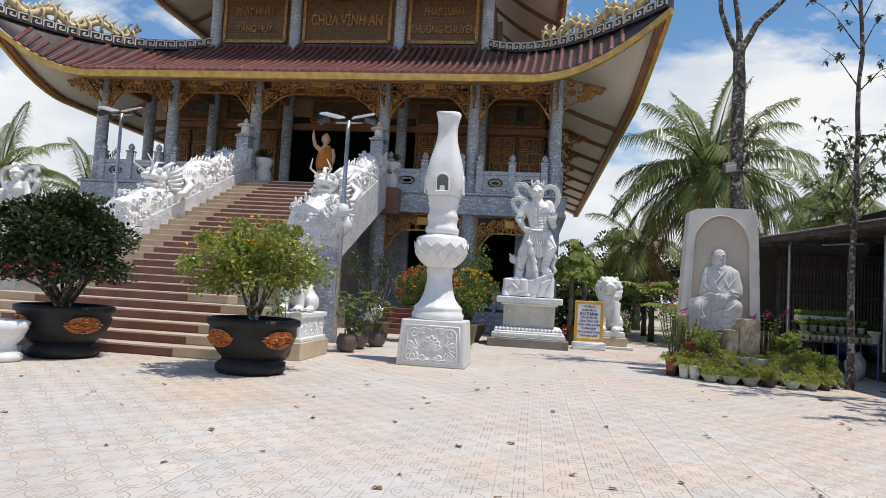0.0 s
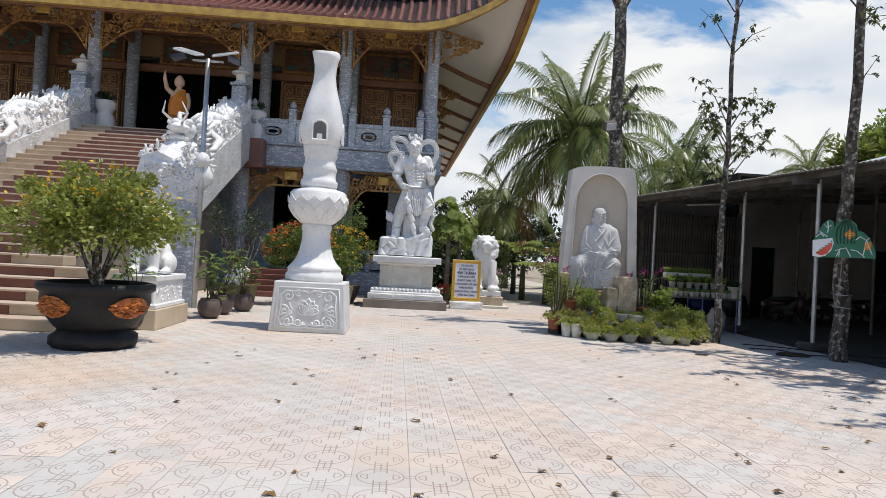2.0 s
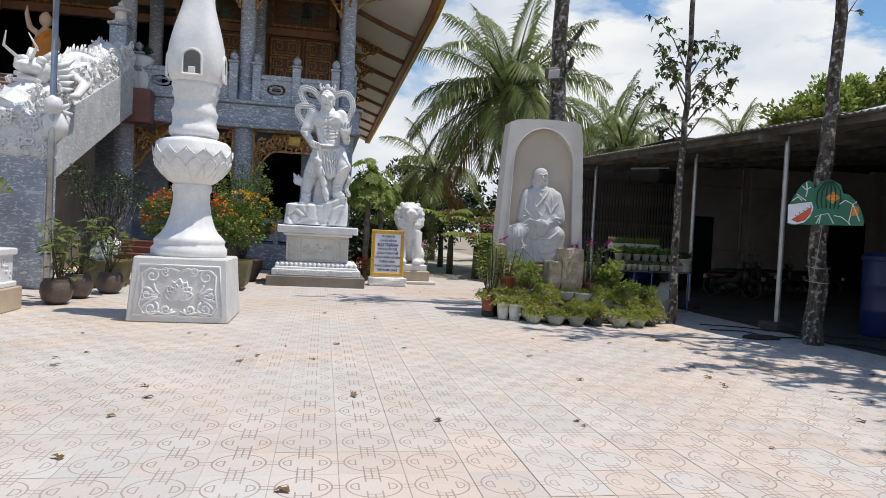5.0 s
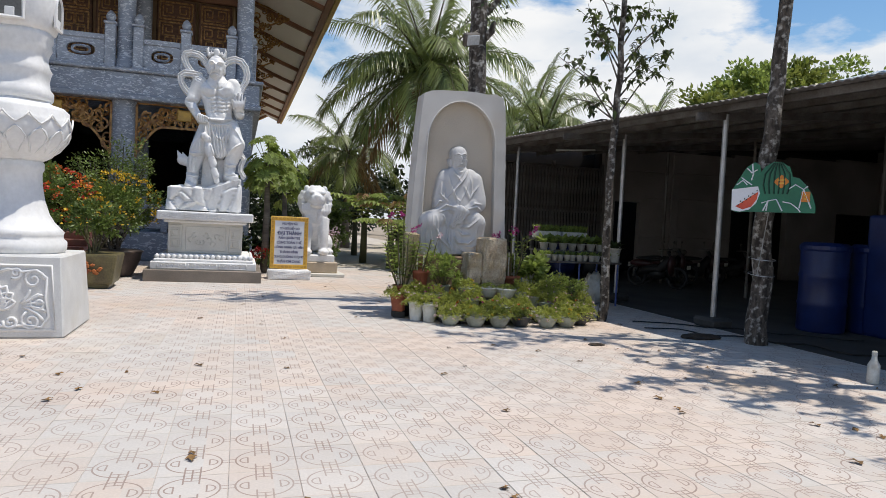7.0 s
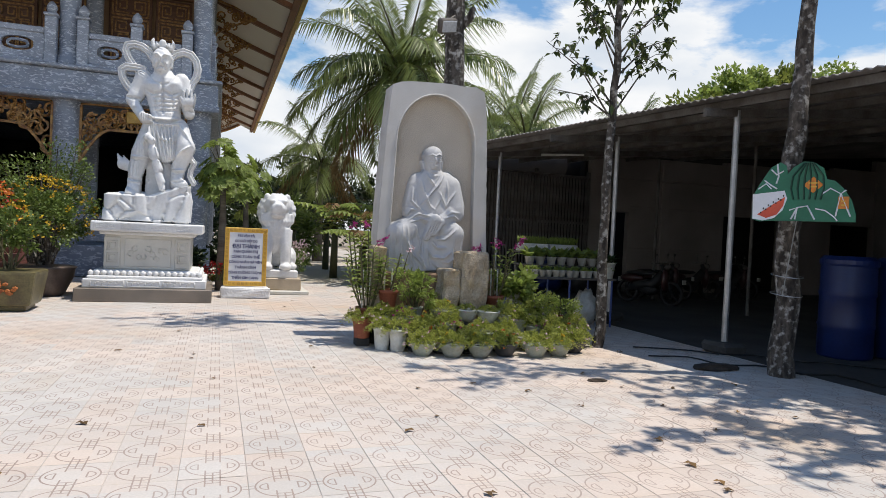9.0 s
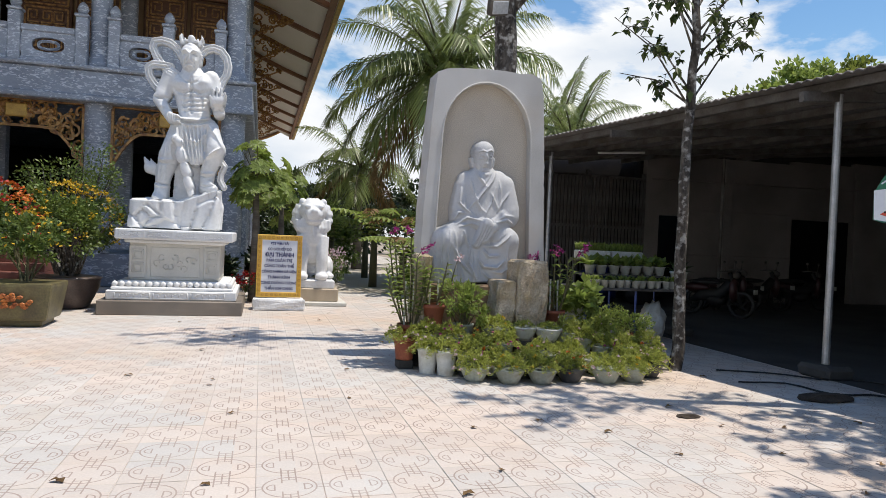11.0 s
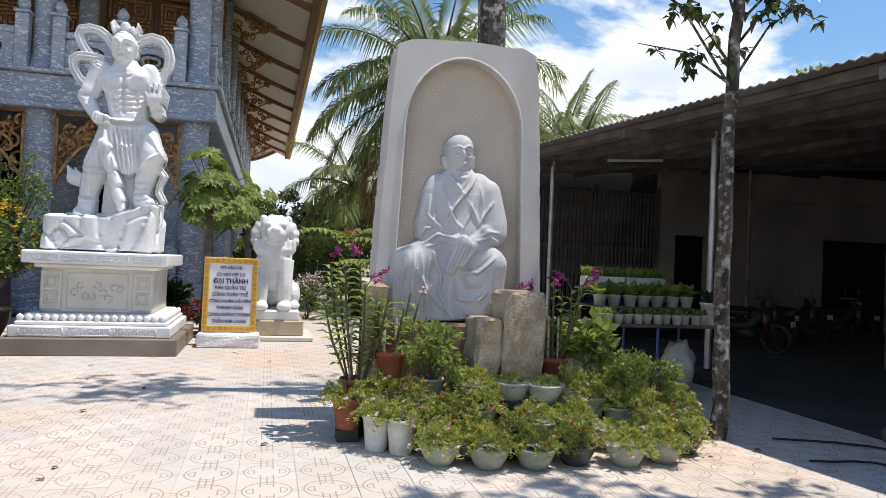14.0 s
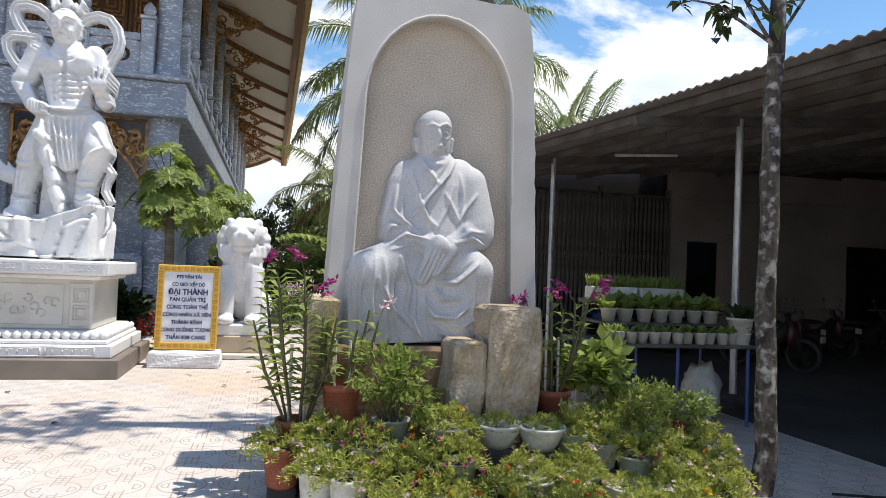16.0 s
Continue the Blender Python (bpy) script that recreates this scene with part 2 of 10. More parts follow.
M_BLUEP = mat("blue_plastic", (0.010, 0.028, 0.14), (0.008, 0.02, 0.10), rough=0.4, bump=0.05, var=0.2)
M_BARK = mat("bark", (0.17, 0.145, 0.12), (0.035, 0.028, 0.022), scale=13, fine=46, rough=0.95, bump=1.0, var=0.5, dist=0.02, stretch=(1, 1, 0.45), stain=((0.50, 0.48, 0.44), 13.0, 0.8))
M_PALMBARK = mat("palm_bark", (0.23, 0.20, 0.17), (0.13, 0.11, 0.09), scale=2, fine=14, rough=0.95, bump=0.9, var=0.3, stretch=(0.4, 0.4, 3))
M_LEAF = mat("leaf_green", (0.20, 0.275, 0.06), (0.11, 0.165, 0.034), scale=1.5, fine=20, rough=0.5, bump=0.0, var=0.2, rnd=0.35, trans=0.3)
M_LEAFD = mat("leaf_dark", (0.05, 0.08, 0.022), (0.026, 0.045, 0.013), scale=1.5, fine=20, rough=0.45, bump=0.0, var=0.2, rnd=0.4, trans=0.2)
M_LEAFY = mat("leaf_yellow_green", (0.36, 0.39, 0.09), (0.22, 0.27, 0.055), scale=1.5, fine=20, rough=0.36, bump=0.0, var=0.2, rnd=0.35, trans=0.35)
M_LEAFL = mat("leaf_light", (0.37, 0.45, 0.11), (0.24, 0.32, 0.07), scale=1.5, fine=20, rough=0.5, bump=0.0, var=0.15, rnd=0.35, trans=0.5)
M_PALM = mat("palm_leaf", (0.30, 0.36, 0.12), (0.17, 0.22, 0.06), scale=0.8, fine=9, rough=0.32, bump=0.0, var=0.2, rnd=0.35, trans=0.42)
M_PURSL = mat("purslane_leaf", (0.52, 0.54, 0.13), (0.36, 0.41, 0.085), scale=2.5, fine=20, rough=0.5, bump=0.0, var=0.15, rnd=0.45, trans=0.45)
M_SAPL = mat("sapling_leaf", (0.11, 0.15, 0.04), (0.06, 0.085, 0.022), scale=1.5, fine=20, rough=0.45, bump=0.0, var=0.2, rnd=0.5, trans=0.3)
M_PALMDRY = mat("dry_frond", (0.34, 0.22, 0.09), (0.20, 0.12, 0.05), scale=1.5, fine=12, rough=0.8, bump=0.0, rnd=0.3, trans=0.2)
M_STEM = mat("plant_stem", (0.13, 0.12, 0.05), (0.08, 0.075, 0.035), rough=0.7, bump=0.2)
M_FLO = mat("orange_flower", (0.75, 0.22, 0.02), (0.60, 0.10, 0.02), scale=6, fine=20, rough=0.6, bump=0.0, rnd=0.35, trans=0.25)
M_FLY = mat("yellow_flower", (0.80, 0.55, 0.03), (0.70, 0.42, 0.03), scale=6, fine=20, rough=0.6, bump=0.0, rnd=0.3, trans=0.25)
M_FLM = mat("magenta_flower", (0.50, 0.05, 0.26), (0.35, 0.03, 0.20), scale=6, fine=20, rough=0.6, bump=0.0, rnd=0.3, trans=0.25)
M_FLW = mat("pale_pink_flower", (0.80, 0.66, 0.68), (0.74, 0.52, 0.58), scale=6, fine=20, rough=0.6, bump=0.0, rnd=0.2, trans=0.25)
M_FLR = mat("red_flower", (0.60, 0.035, 0.03), (0.45, 0.02, 0.02), scale=6, fine=20, rough=0.6, bump=0.0, rnd=0.3, trans=0.25)
M_SIGNW = mat("sign_white", (0.78, 0.80, 0.84), (0.72, 0.74, 0.79), scale=1, fine=30, rough=0.4, bump=0.02, var=0.06)
M_INK = mat("navy_ink", (0.02, 0.03, 0.16), (0.015, 0.025, 0.12), rough=0.6, bump=0.0)
M_YEL = mat("yellow_frame", (0.76, 0.47, 0.06), (0.66, 0.38, 0.05), scale=3, fine=40, rough=0.45, bump=0.15, var=0.15)
M_SKIN = mat("painted_flesh", (0.70, 0.50, 0.36), (0.62, 0.42, 0.30), rough=0.5, bump=0.05, var=0.1)
M_ORANGE = mat("orange_robe", (0.72, 0.27, 0.03), (0.60, 0.20, 0.02), scale=3, fine=20, rough=0.6, bump=0.15, var=0.15)
M_GRN = mat("melon_green", (0.02, 0.18, 0.10), (0.015, 0.13, 0.07), rough=0.5, bump=0.02, var=0.12)
M_GRND = mat("melon_dark_green", (0.01, 0.07, 0.04), (0.008, 0.05, 0.03), rough=0.5, bump=0.02)
M_REDF = mat("melon_red", (0.72, 0.11, 0.05), (0.62, 0.08, 0.04), rough=0.5, bump=0.02, var=0.1)
M_LEAFFALL = mat("fallen_leaf", (0.33, 0.19, 0.06), (0.17, 0.09, 0.03), scale=8, fine=40, rough=0.8, bump=0.2, rnd=0.5)
M_BLACK = mat("black_rubber", (0.02, 0.02, 0.02), (0.012, 0.012, 0.012), rough=0.6, bump=0.05)
M_RED = mat("dark_red_paint", (0.05, 0.012, 0.012), (0.03, 0.01, 0.01), rough=0.35, bump=0.02)
M_LAMP = mat("lamp_glass", (0.62, 0.64, 0.66), (0.50, 0.52, 0.54), rough=0.2, bump=0.0)
M_PANEL = mat("solar_panel", (0.03, 0.035, 0.06), (0.02, 0.025, 0.04), rough=0.15, bump=0.0)
M_GROUT = mat("grey_bedding", (0.62, 0.55, 0.49), (0.54, 0.475, 0.425), scale=1.5, fine=60, rough=0.95, bump=0.2, var=0.2)
M_EARTH = mat("dry_earth", (0.46, 0.39, 0.30), (0.32, 0.26, 0.19), scale=0.6, fine=12, rough=1.0, bump=0.6, var=0.35)

# ---- mesh helpers ----
WM = {}


def thing(name, at, label, category, group="", kind="", turn=0):
    ob = new(name)
    ob.empty_display_size = 0.2
    m = pose(*at, 0, 0, turn)
    ob.matrix_basis = m
    WM[ob.name] = m
    return tagged(ob, label, category, group, kind)


def part(name, bm, material, parent=None, label="", smooth=False, local=False):
    """Links a bmesh in world coordinates as one mesh under its thing; local: in the thing's own coordinates."""
    me = bpy.data.meshes.new(name)
    bm.to_mesh(me)
    bm.free()
    for m in material if isinstance(material, (list, tuple)) else (material,):
        me.materials.append(m)
    if smooth:
        me.shade_smooth()
    ob = new(name, me)
    if parent is not None:
        ob.parent = parent
        if not local:
            ob.matrix_parent_inverse = WM.get(parent.name, Matrix()).inverted()
    if label:
        ob["label"] = label
    if name in ("twigs", "stem_cluster", "leaf_stalks", "limbs", "seeds", "card_marks"):
        ob["kind"] = "stuff"
    return ob


def solo(name, bm, material, label, category, group="", kind="", smooth=False):
    return tagged(part(name, bm, material, None, "", smooth), label, category, group, kind)


def soft_box(bm, x0, x1, y0, y1, z0, z1, r=0.0, m=None, seg=1):
    vs = [bm.verts.new((x, y, z)) for z in (z0, z1) for y in (y0, y1) for x in (x0, x1)]
    fs = [bm.faces.new([vs[i] for i in f]) for f in ((0, 2, 3, 1), (4, 5, 7, 6), (0, 1, 5, 4), (2, 6, 7, 3), (0, 4, 6, 2), (1, 3, 7, 5))]
    out = vs
    if r:
        es = list({e for f in fs for e in f.edges})
        res = bmesh.ops.bevel(bm, geom=es, offset=r, segments=seg, profile=0.6, affect="EDGES")
        out = list({v for f in res["faces"] for v in f.verts} | {v for v in vs if v.is_valid})
    if m is not None:
        for v in out:
            v.co = m @ v.co
    return out


def slab(x0, x1, y0, y1, z0, z1, r=0.0):
    bm = bmesh.new()
    soft_box(bm, x0, x1, y0, y1, z0, z1, r)
    return bm


def tube(bm, pts, rad, n=8, caps=True):
    """A bent tube through points, with a radius or one for each."""
    pts = [Vector(p) for p in pts]
    rad = rad if isinstance(rad, (list, tuple)) else [rad] * len(pts)
    rings, side = [], None
    for i, p in enumerate(pts):
        d = (pts[min(i + 1, len(pts) - 1)] - pts[max(i - 1, 0)])
        d = d.normalized() if d.length > 1e-6 else Vector((0, 0, 1))
        if side is None:
            side = d.orthogonal().normalized()
        else:
            side = (side - d * side.dot(d))
            side = side.normalized() if side.length > 1e-5 else d.orthogonal().normalized()
        up = d.cross(side)
        rings.append([bm.verts.new(p + (side * math.cos(a) + up * math.sin(a)) * rad[i]) for a in (2 * math.pi * k / n for k in range(n))])
    for a, b in zip(rings, rings[1:]):
        for k in range(n):
            bm.faces.new((a[k], a[(k + 1) % n], b[(k + 1) % n], b[k]))
    if caps:
        bm.faces.new(list(reversed(rings[0])))
        bm.faces.new(rings[-1])
    return [v for r in rings for v in r]


def lathe(bm, prof, at=(0, 0, 0), n=24, power=None, phase=0.0, wave=None):
    """Turns a profile of (radius, z); power > 2 makes it squarer; wave = (count, depth) scallops it."""
    rings = []
    for r, z in prof:
        ring = []
        for k in range(n):
            a = 2 * math.pi * k / n + phase
            f = 1.0
            if power:
                f = (abs(math.cos(a)) ** power + abs(math.sin(a)) ** power) ** (-1.0 / power)
            if wave:
                f *= 1 + wave[1] * math.cos(wave[0] * a)
            ring.append(bm.verts.new((at[0] + r * f * math.cos(a), at[1] + r * f * math.sin(a), at[2] + z)))
        rings.append(ring)
    for a, b in zip(rings, rings[1:]):
        for k in range(n):
            bm.faces.new((a[k], a[(k + 1) % n], b[(k + 1) % n], b[k]))
    bm.faces.new(list(reversed(rings[0])))
    bm.faces.new(rings[-1])
    return [v for r in rings for v in r]


def blob(bm, at, size, sub=2, rough=0.0, freq=2.0, m=None, seed=0.0):
    """A rounded lump, with noise for carved or worn stone."""
    res = bmesh.ops.create_icosphere(bm, subdivisions=sub, radius=1.0)
    for v in res["verts"]:
        p = v.co.copy()
        if rough:
            p *= 1 + rough * noise.noise(p * freq + Vector((seed, seed * 1.7, at[2] if len(at) > 2 else 0)))
        p = Vector((p.x * size[0], p.y * size[1], p.z * size[2]))
        if m is not None:
            p = m @ p
        v.co = p + Vector(at)
    return res["verts"]


def extrude(bm, outline, frame_m, depth):
    """A flat outline (u, v) pushed out by depth, laid by the pose frame_m (u, v in its x and z, depth along -y)."""
    a = [bm.verts.new(frame_m @ Vector((u, 0, v))) for u, v in outline]
    b = [bm.verts.new(frame_m @ Vector((u, -depth, v))) for u, v in outline]
    n = len(a)
    bm.faces.new(a)
    bm.faces.new(list(reversed(b)))
    for i in range(n):
        bm.faces.new((a[i], b[i], b[(i + 1) % n], a[(i + 1) % n]))
    return a + b


def bar(bm, p, q, w, d=None, up=(0, 1, 0)):
    """A straight square bar from p to q, w wide and d deep (along up)."""
    p, q = Vector(p), Vector(q)
    d = d or w
    ax = (q - p).normalized()
    u = Vector(up)
    u = (u - ax * u.dot(ax))
    u = u.normalized() if u.length > 1e-4 else ax.orthogonal().normalized()
    s = ax.cross(u)
    vs = [bm.verts.new(c + s * (w / 2 * i) + u * (d / 2 * j)) for c in (p, q) for i, j in ((-1, -1), (1, -1), (1, 1), (-1, 1))]
    for f in ((3, 2, 1, 0), (4, 5, 6, 7), (0, 1, 5, 4), (1, 2, 6, 5), (2, 3, 7, 6), (3, 0, 4, 7)):
        bm.faces.new([vs[i] for i in f])
    return vs


# ---- ground ----
bm = bmesh.new()
n_g = 40
rows_g = []
for j in range(n_g + 1):
    fy = (j / n_g * 2 - 1)
    row = []
    for i in range(n_g + 1):
        fx = (i / n_g * 2 - 1)
        row.append(bm.verts.new((1500 * fx ** 3, 20 + 1500 * fy ** 3, -0.06)))
    rows_g.append(row)
for j in range(n_g):
    for i in range(n_g):
        bm.faces.new((rows_g[j][i], rows_g[j][i + 1], rows_g[j + 1][i + 1], rows_g[j + 1][i]))
ground = solo("ground", bm, M_EARTH, "dry brown earth reaching to the horizon", "ground", kind="structure")


def tile_material():
    """Terrazzo tile with raised rings round the tile corners and paired lines along the edges."""
    m = mat("patterned_terrazzo_tile", (0.64, 0.575, 0.525), (0.585, 0.51, 0.455), scale=0.55, fine=55, rough=0.8, bump=0.10, var=0.10, rnd=0.07,
            stain=((0.58, 0.44, 0.32), 0.30, 0.7))
    t = m.node_tree
    b = t.nodes["Principled BSDF"]
    N = t.nodes.new

    def mth(op, a, c=None):
        nd = N("ShaderNodeMath")
        nd.operation = op
        for k, v in enumerate((a, c)):
            if v is None:
                continue
            if isinstance(v, (int, float)):
                nd.inputs[k].default_value = v
            else:
                t.links.new(v, nd.inputs[k])
        return nd.outputs[0]

    geo = N("ShaderNodeNewGeometry")
    sp = N("ShaderNodeSeparateXYZ")
    t.links.new(geo.outputs["Position"], sp.inputs[0])
    u = mth("SUBTRACT", mth("FRACT", mth("DIVIDE", mth("SUBTRACT", sp.outputs["X"], TX0), TP)), 0.5)
    v = mth("SUBTRACT", mth("FRACT", mth("DIVIDE", mth("SUBTRACT", sp.outputs["Y"], TY0), TP)), 0.5)
    au, av = mth("ABSOLUTE", u), mth("ABSOLUTE", v)
    cu, cv = mth("SUBTRACT", 0.5, au), mth("SUBTRACT", 0.5, av)
    dc = mth("SQRT", mth("ADD", mth("MULTIPLY", cu, cu), mth("MULTIPLY", cv, cv)))

    def line(x, at, w):
        return mth("LESS_THAN", mth("ABSOLUTE", mth("SUBTRACT", x, at)), w)

    rr = mth("SQRT", mth("ADD", mth("MULTIPLY", u, u), mth("MULTIPLY", v, v)))
    du = mth("SUBTRACT", au, 0.22)
    rd = mth("SQRT", mth("ADD", mth("MULTIPLY", du, du), mth("MULTIPLY", v, v)))
    side = mth("GREATER_THAN", du, 0.0)
    rings = mth("MAXIMUM", line(rr, 0.40, 0.013), mth("MULTIPLY", side, line(rd, 0.115, 0.012)))
    rings = mth("MAXIMUM", rings, mth("MULTIPLY", line(au, 0.22, 0.012), mth("LESS_THAN", av, 0.12)))
    strip = mth("MULTIPLY", line(au, 0.11, 0.012), mth("GREATER_THAN", av, 0.17))
    mid = mth("MULTIPLY", line(au, 0.0, 0.012), mth("GREATER_THAN", av, 0.30))
    rung = mth("MULTIPLY", line(av, 0.29, 0.011), mth("LESS_THAN", au, 0.11))
    link = mth("MULTIPLY", line(av, 0.055, 0.010), mth("GREATER_THAN", au, 0.40))
    pat = mth("MAXIMUM", mth("MAXIMUM", rings, strip), mth("MAXIMUM", mth("MAXIMUM", mid, rung), link))
    wear = N("ShaderNodeTexNoise")
    wear.inputs["Scale"].default_value, wear.inputs["Detail"].default_value = 0.9, 5.0
    t.links.new(geo.outputs["Position"], wear.inputs["Vector"])
    wr = N("ShaderNodeMapRange")
    wr.inputs["From Min"].default_value, wr.inputs["From Max"].default_value = 0.35, 0.7
    wr.inputs["To Min"].default_value, wr.inputs["To Max"].default_value = 0.55, 1.0
    t.links.new(wear.outputs["Fac"], wr.inputs["Value"])
    old = b.inputs["Base Color"].links[0].from_socket
    mx = N("ShaderNodeMixRGB")
    mx.inputs["Color2"].default_value = (0.30, 0.225, 0.19, 1)
    t.links.new(mth("MULTIPLY", pat, wr.outputs[0]), mx.inputs["Fac"])
    hue = N("ShaderNodeTexNoise")
    hue.inputs["Scale"].default_value, hue.inputs["Detail"].default_value = 0.45, 3.0
    cell = N("ShaderNodeVectorMath")
    cell.operation = "SNAP"
    cell.inputs[1].default_value = (TP, TP, 10.0)
    t.links.new(geo.outputs["Position"], cell.inputs[0])
    t.links.new(cell.outputs[0], hue.inputs["Vector"])
    hr = N("ShaderNodeValToRGB")
    hr.color_ramp.elements[0].position, hr.color_ramp.elements[1].position = 0.42, 0.60
    hr.color_ramp.elements[0].color, hr.color_ramp.elements[1].color = (0.93, 0.995, 1.03, 1), (1.015, 0.975, 0.935, 1)
    t.links.new(hue.outputs["Fac"], hr.inputs["Fac"])
    tint = N("ShaderNodeMixRGB")
    tint.blend_type = "MULTIPLY"
    tint.inputs["Fac"].default_value = 1.0
    t.links.new(old, tint.inputs["Color1"])
    t.links.new(hr.outputs["Color"], tint.inputs["Color2"])
    t.links.new(tint.outputs[0], mx.inputs["Color1"])
    t.links.new(mx.outputs[0], b.inputs["Base Color"])
    bp = N("ShaderNodeBump")
    bp.inputs["Strength"].default_value, bp.inputs["Distance"].default_value = 0.5, 0.004
    t.links.new(mth("SUBTRACT", 1.0, pat), bp.inputs["Height"])
    t.links.new(b.inputs["Normal"].links[0].from_socket, bp.inputs["Normal"])
    t.links.new(bp.outputs[0], b.inputs["Normal"])
    return m


TP, TX0, TY0 = 0.387, 0.1435, 0.1225
M_PAVE = tile_material()
PX0, PX1, PY0, PY1 = -16.0, 10.4, -6.0, 24.6
pavement = solo("pavement", slab(PX0, PX1, PY0, PY1, -0.30, -0.005), M_GROUT, "pinkish cream patterned terrazzo paving, sunlit with fallen leaves", "paving", kind="structure")

side_path = solo("side_path", slab(0.75, 10.4, 24.604, 64.0, -0.30, -0.05), mat("pale_concrete", (0.60, 0.55, 0.48), (0.48, 0.43, 0.37), scale=0.5, fine=25, rough=0.95, bump=0.3, var=0.2, stain=((0.40, 0.34, 0.26), 0.8, 0.5)), "pale dusty concrete path beside the temple", "path", kind="structure")

# ---- temple ----
XC = -8.75
COLX = (-18.0, -14.9, -11.35, -6.1, -2.6, 0.5)
ZB0, ZB1 = 4.45, 5.18
temple = thing("temple", (XC, 25, 0), "blue-grey marble pagoda temple with maroon upturned roofs and gilded carvings", "temple")


def column(bm, x, y, z0, z1, r):
    lathe(bm, [(r * 1.28, 0), (r * 1.32, 0.12), (r * 1.22, 0.22), (r * 1.04, 0.3), (r, 0.42), (r, z1 - z0 - 0.2), (r * 1.1, z1 - z0 - 0.1), (r * 1.12, z1 - z0)], (x, y, z0), 20)


SIDEY = (28.6, 32.4, 36.2, 40.0, 43.8, 47.6, 51.4, 55.2, 59.0)
for x in COLX:
    for y in (25.0, 28.3):
        bm = bmesh.new()
        column(bm, x, y, ZB1, 9.85, 0.235)
        part("column", bm, M_BLUE, temple, smooth=True)
    bm = bmesh.new()
    column(bm, x, 25.0, 0.0, ZB0, 0.30)
    part("column", bm, M_BLUE, temple, "stout blue-grey marble ground-floor column", True)
for y in SIDEY[1:]:
    for x in (0.5, -18.0):
        bm = bmesh.new()
        column(bm, x, y, ZB1, 9.85, 0.235)
        part("column", bm, M_BLUE, temple, smooth=True)
        bm = bmesh.new()
        column(bm, x, y, 0.0, ZB0, 0.30)
        part("column", bm, M_BLUE, temple, smooth=True)

# balcony deck with moulded edge
bm = bmesh.new()
soft_box(bm, -18.45, 0.95, 24.55, 62, ZB0, ZB1 - 0.1, 0.03)
part("balcony", bm, M_BLUE, temple, "blue-grey marble balcony deck")
part("balcony_cornice", slab(-18.55, 1.05, 24.45, 62.1, ZB1 - 0.1, ZB1, 0.03), M_BLUE2, temple)
part("balcony_moulding", slab(-18.5, 1.0, 24.5, 62.05, ZB0 - 0.1, ZB0 + 0.06, 0.03), M_BLUE, temple)
# walls of the two floors
bm = bmesh.new()
soft_box(bm, -17.6, -11.9, 28.9, 29.2, ZB1, 10.3)
soft_box(bm, -5.6, 0.1, 28.9, 29.2, ZB1, 10.3)
soft_box(bm, -11.9, -5.6, 28.9, 29.2, 9.05, 10.3)
part("wall", bm, M_WALLY, temple, "ochre plaster upper front wall")
bm = bmesh.new()
soft_box(bm, -0.2, 0.1, 29.2, 61.5, ZB1, 10.3)
soft_box(bm, -17.6, -17.3, 29.2, 61.5, ZB1, 10.3)
soft_box(bm, -17.6, 0.1, 61.5, 61.8, 0, 10.3)
part("wall", bm, M_WALLY, temple)
bm = bmesh.new()
for a, b in ((-17.6, -13.8), (-12.4, -5.4), (-3.2, -2.3), (-0.9, 0.1)):
    soft_box(bm, a, b, 27.6, 27.9, 0.0, ZB0 - 0.1)
soft_box(bm, -0.2, 0.1, 27.9, 61.5, 0.0, ZB0 - 0.1)
soft_box(bm, -17.6, -17.3, 27.9, 61.5, 0.0, ZB0 - 0.1)
part("wall", bm, M_BLUE2, temple, "pale marble ground-floor wall")
# hall back and floor: the unlit depth is put into a near-black colour
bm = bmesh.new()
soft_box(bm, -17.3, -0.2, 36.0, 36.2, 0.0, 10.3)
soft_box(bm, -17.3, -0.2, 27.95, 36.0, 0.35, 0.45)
part("shade_lining", bm, M_SHADE, temple, "inner hall wall, its unlit shade put into a near-black colour")
bm = bmesh.new()
soft_box(bm, -17.0, -0.5, 26.4, 61.0, 10.3, 10.45)
part("ceiling_deck", bm, M_SOFFIT, temple)


def meander(bm, x0, x1, z0, z1, y, cell, w, d):
    """Square spirals in a field, as fretwork bars."""
    nx, nz = max(1, round((x1 - x0) / cell)), max(1, round((z1 - z0) / cell))
    cx, cz = (x1 - x0) / nx, (z1 - z0) / nz
    for i in range(nx):
        for j in range(nz):
            ox, oz = x0 + cx * (i + 0.5), z0 + cz * (j + 0.5)
            s = 1 if (i + j) % 2 else -1
            pts = [(-0.42, -0.42), (0.42, -0.42), (0.42, 0.42), (-0.25, 0.42), (-0.25, -0.15), (0.18, -0.15), (0.18, 0.18)]
            for p, q in zip(pts, pts[1:]):
                bar(bm, (ox + s * p[0] * cx, y, oz + p[1] * cz), (ox + s * q[0] * cx, y, oz + q[1] * cz), w, d)


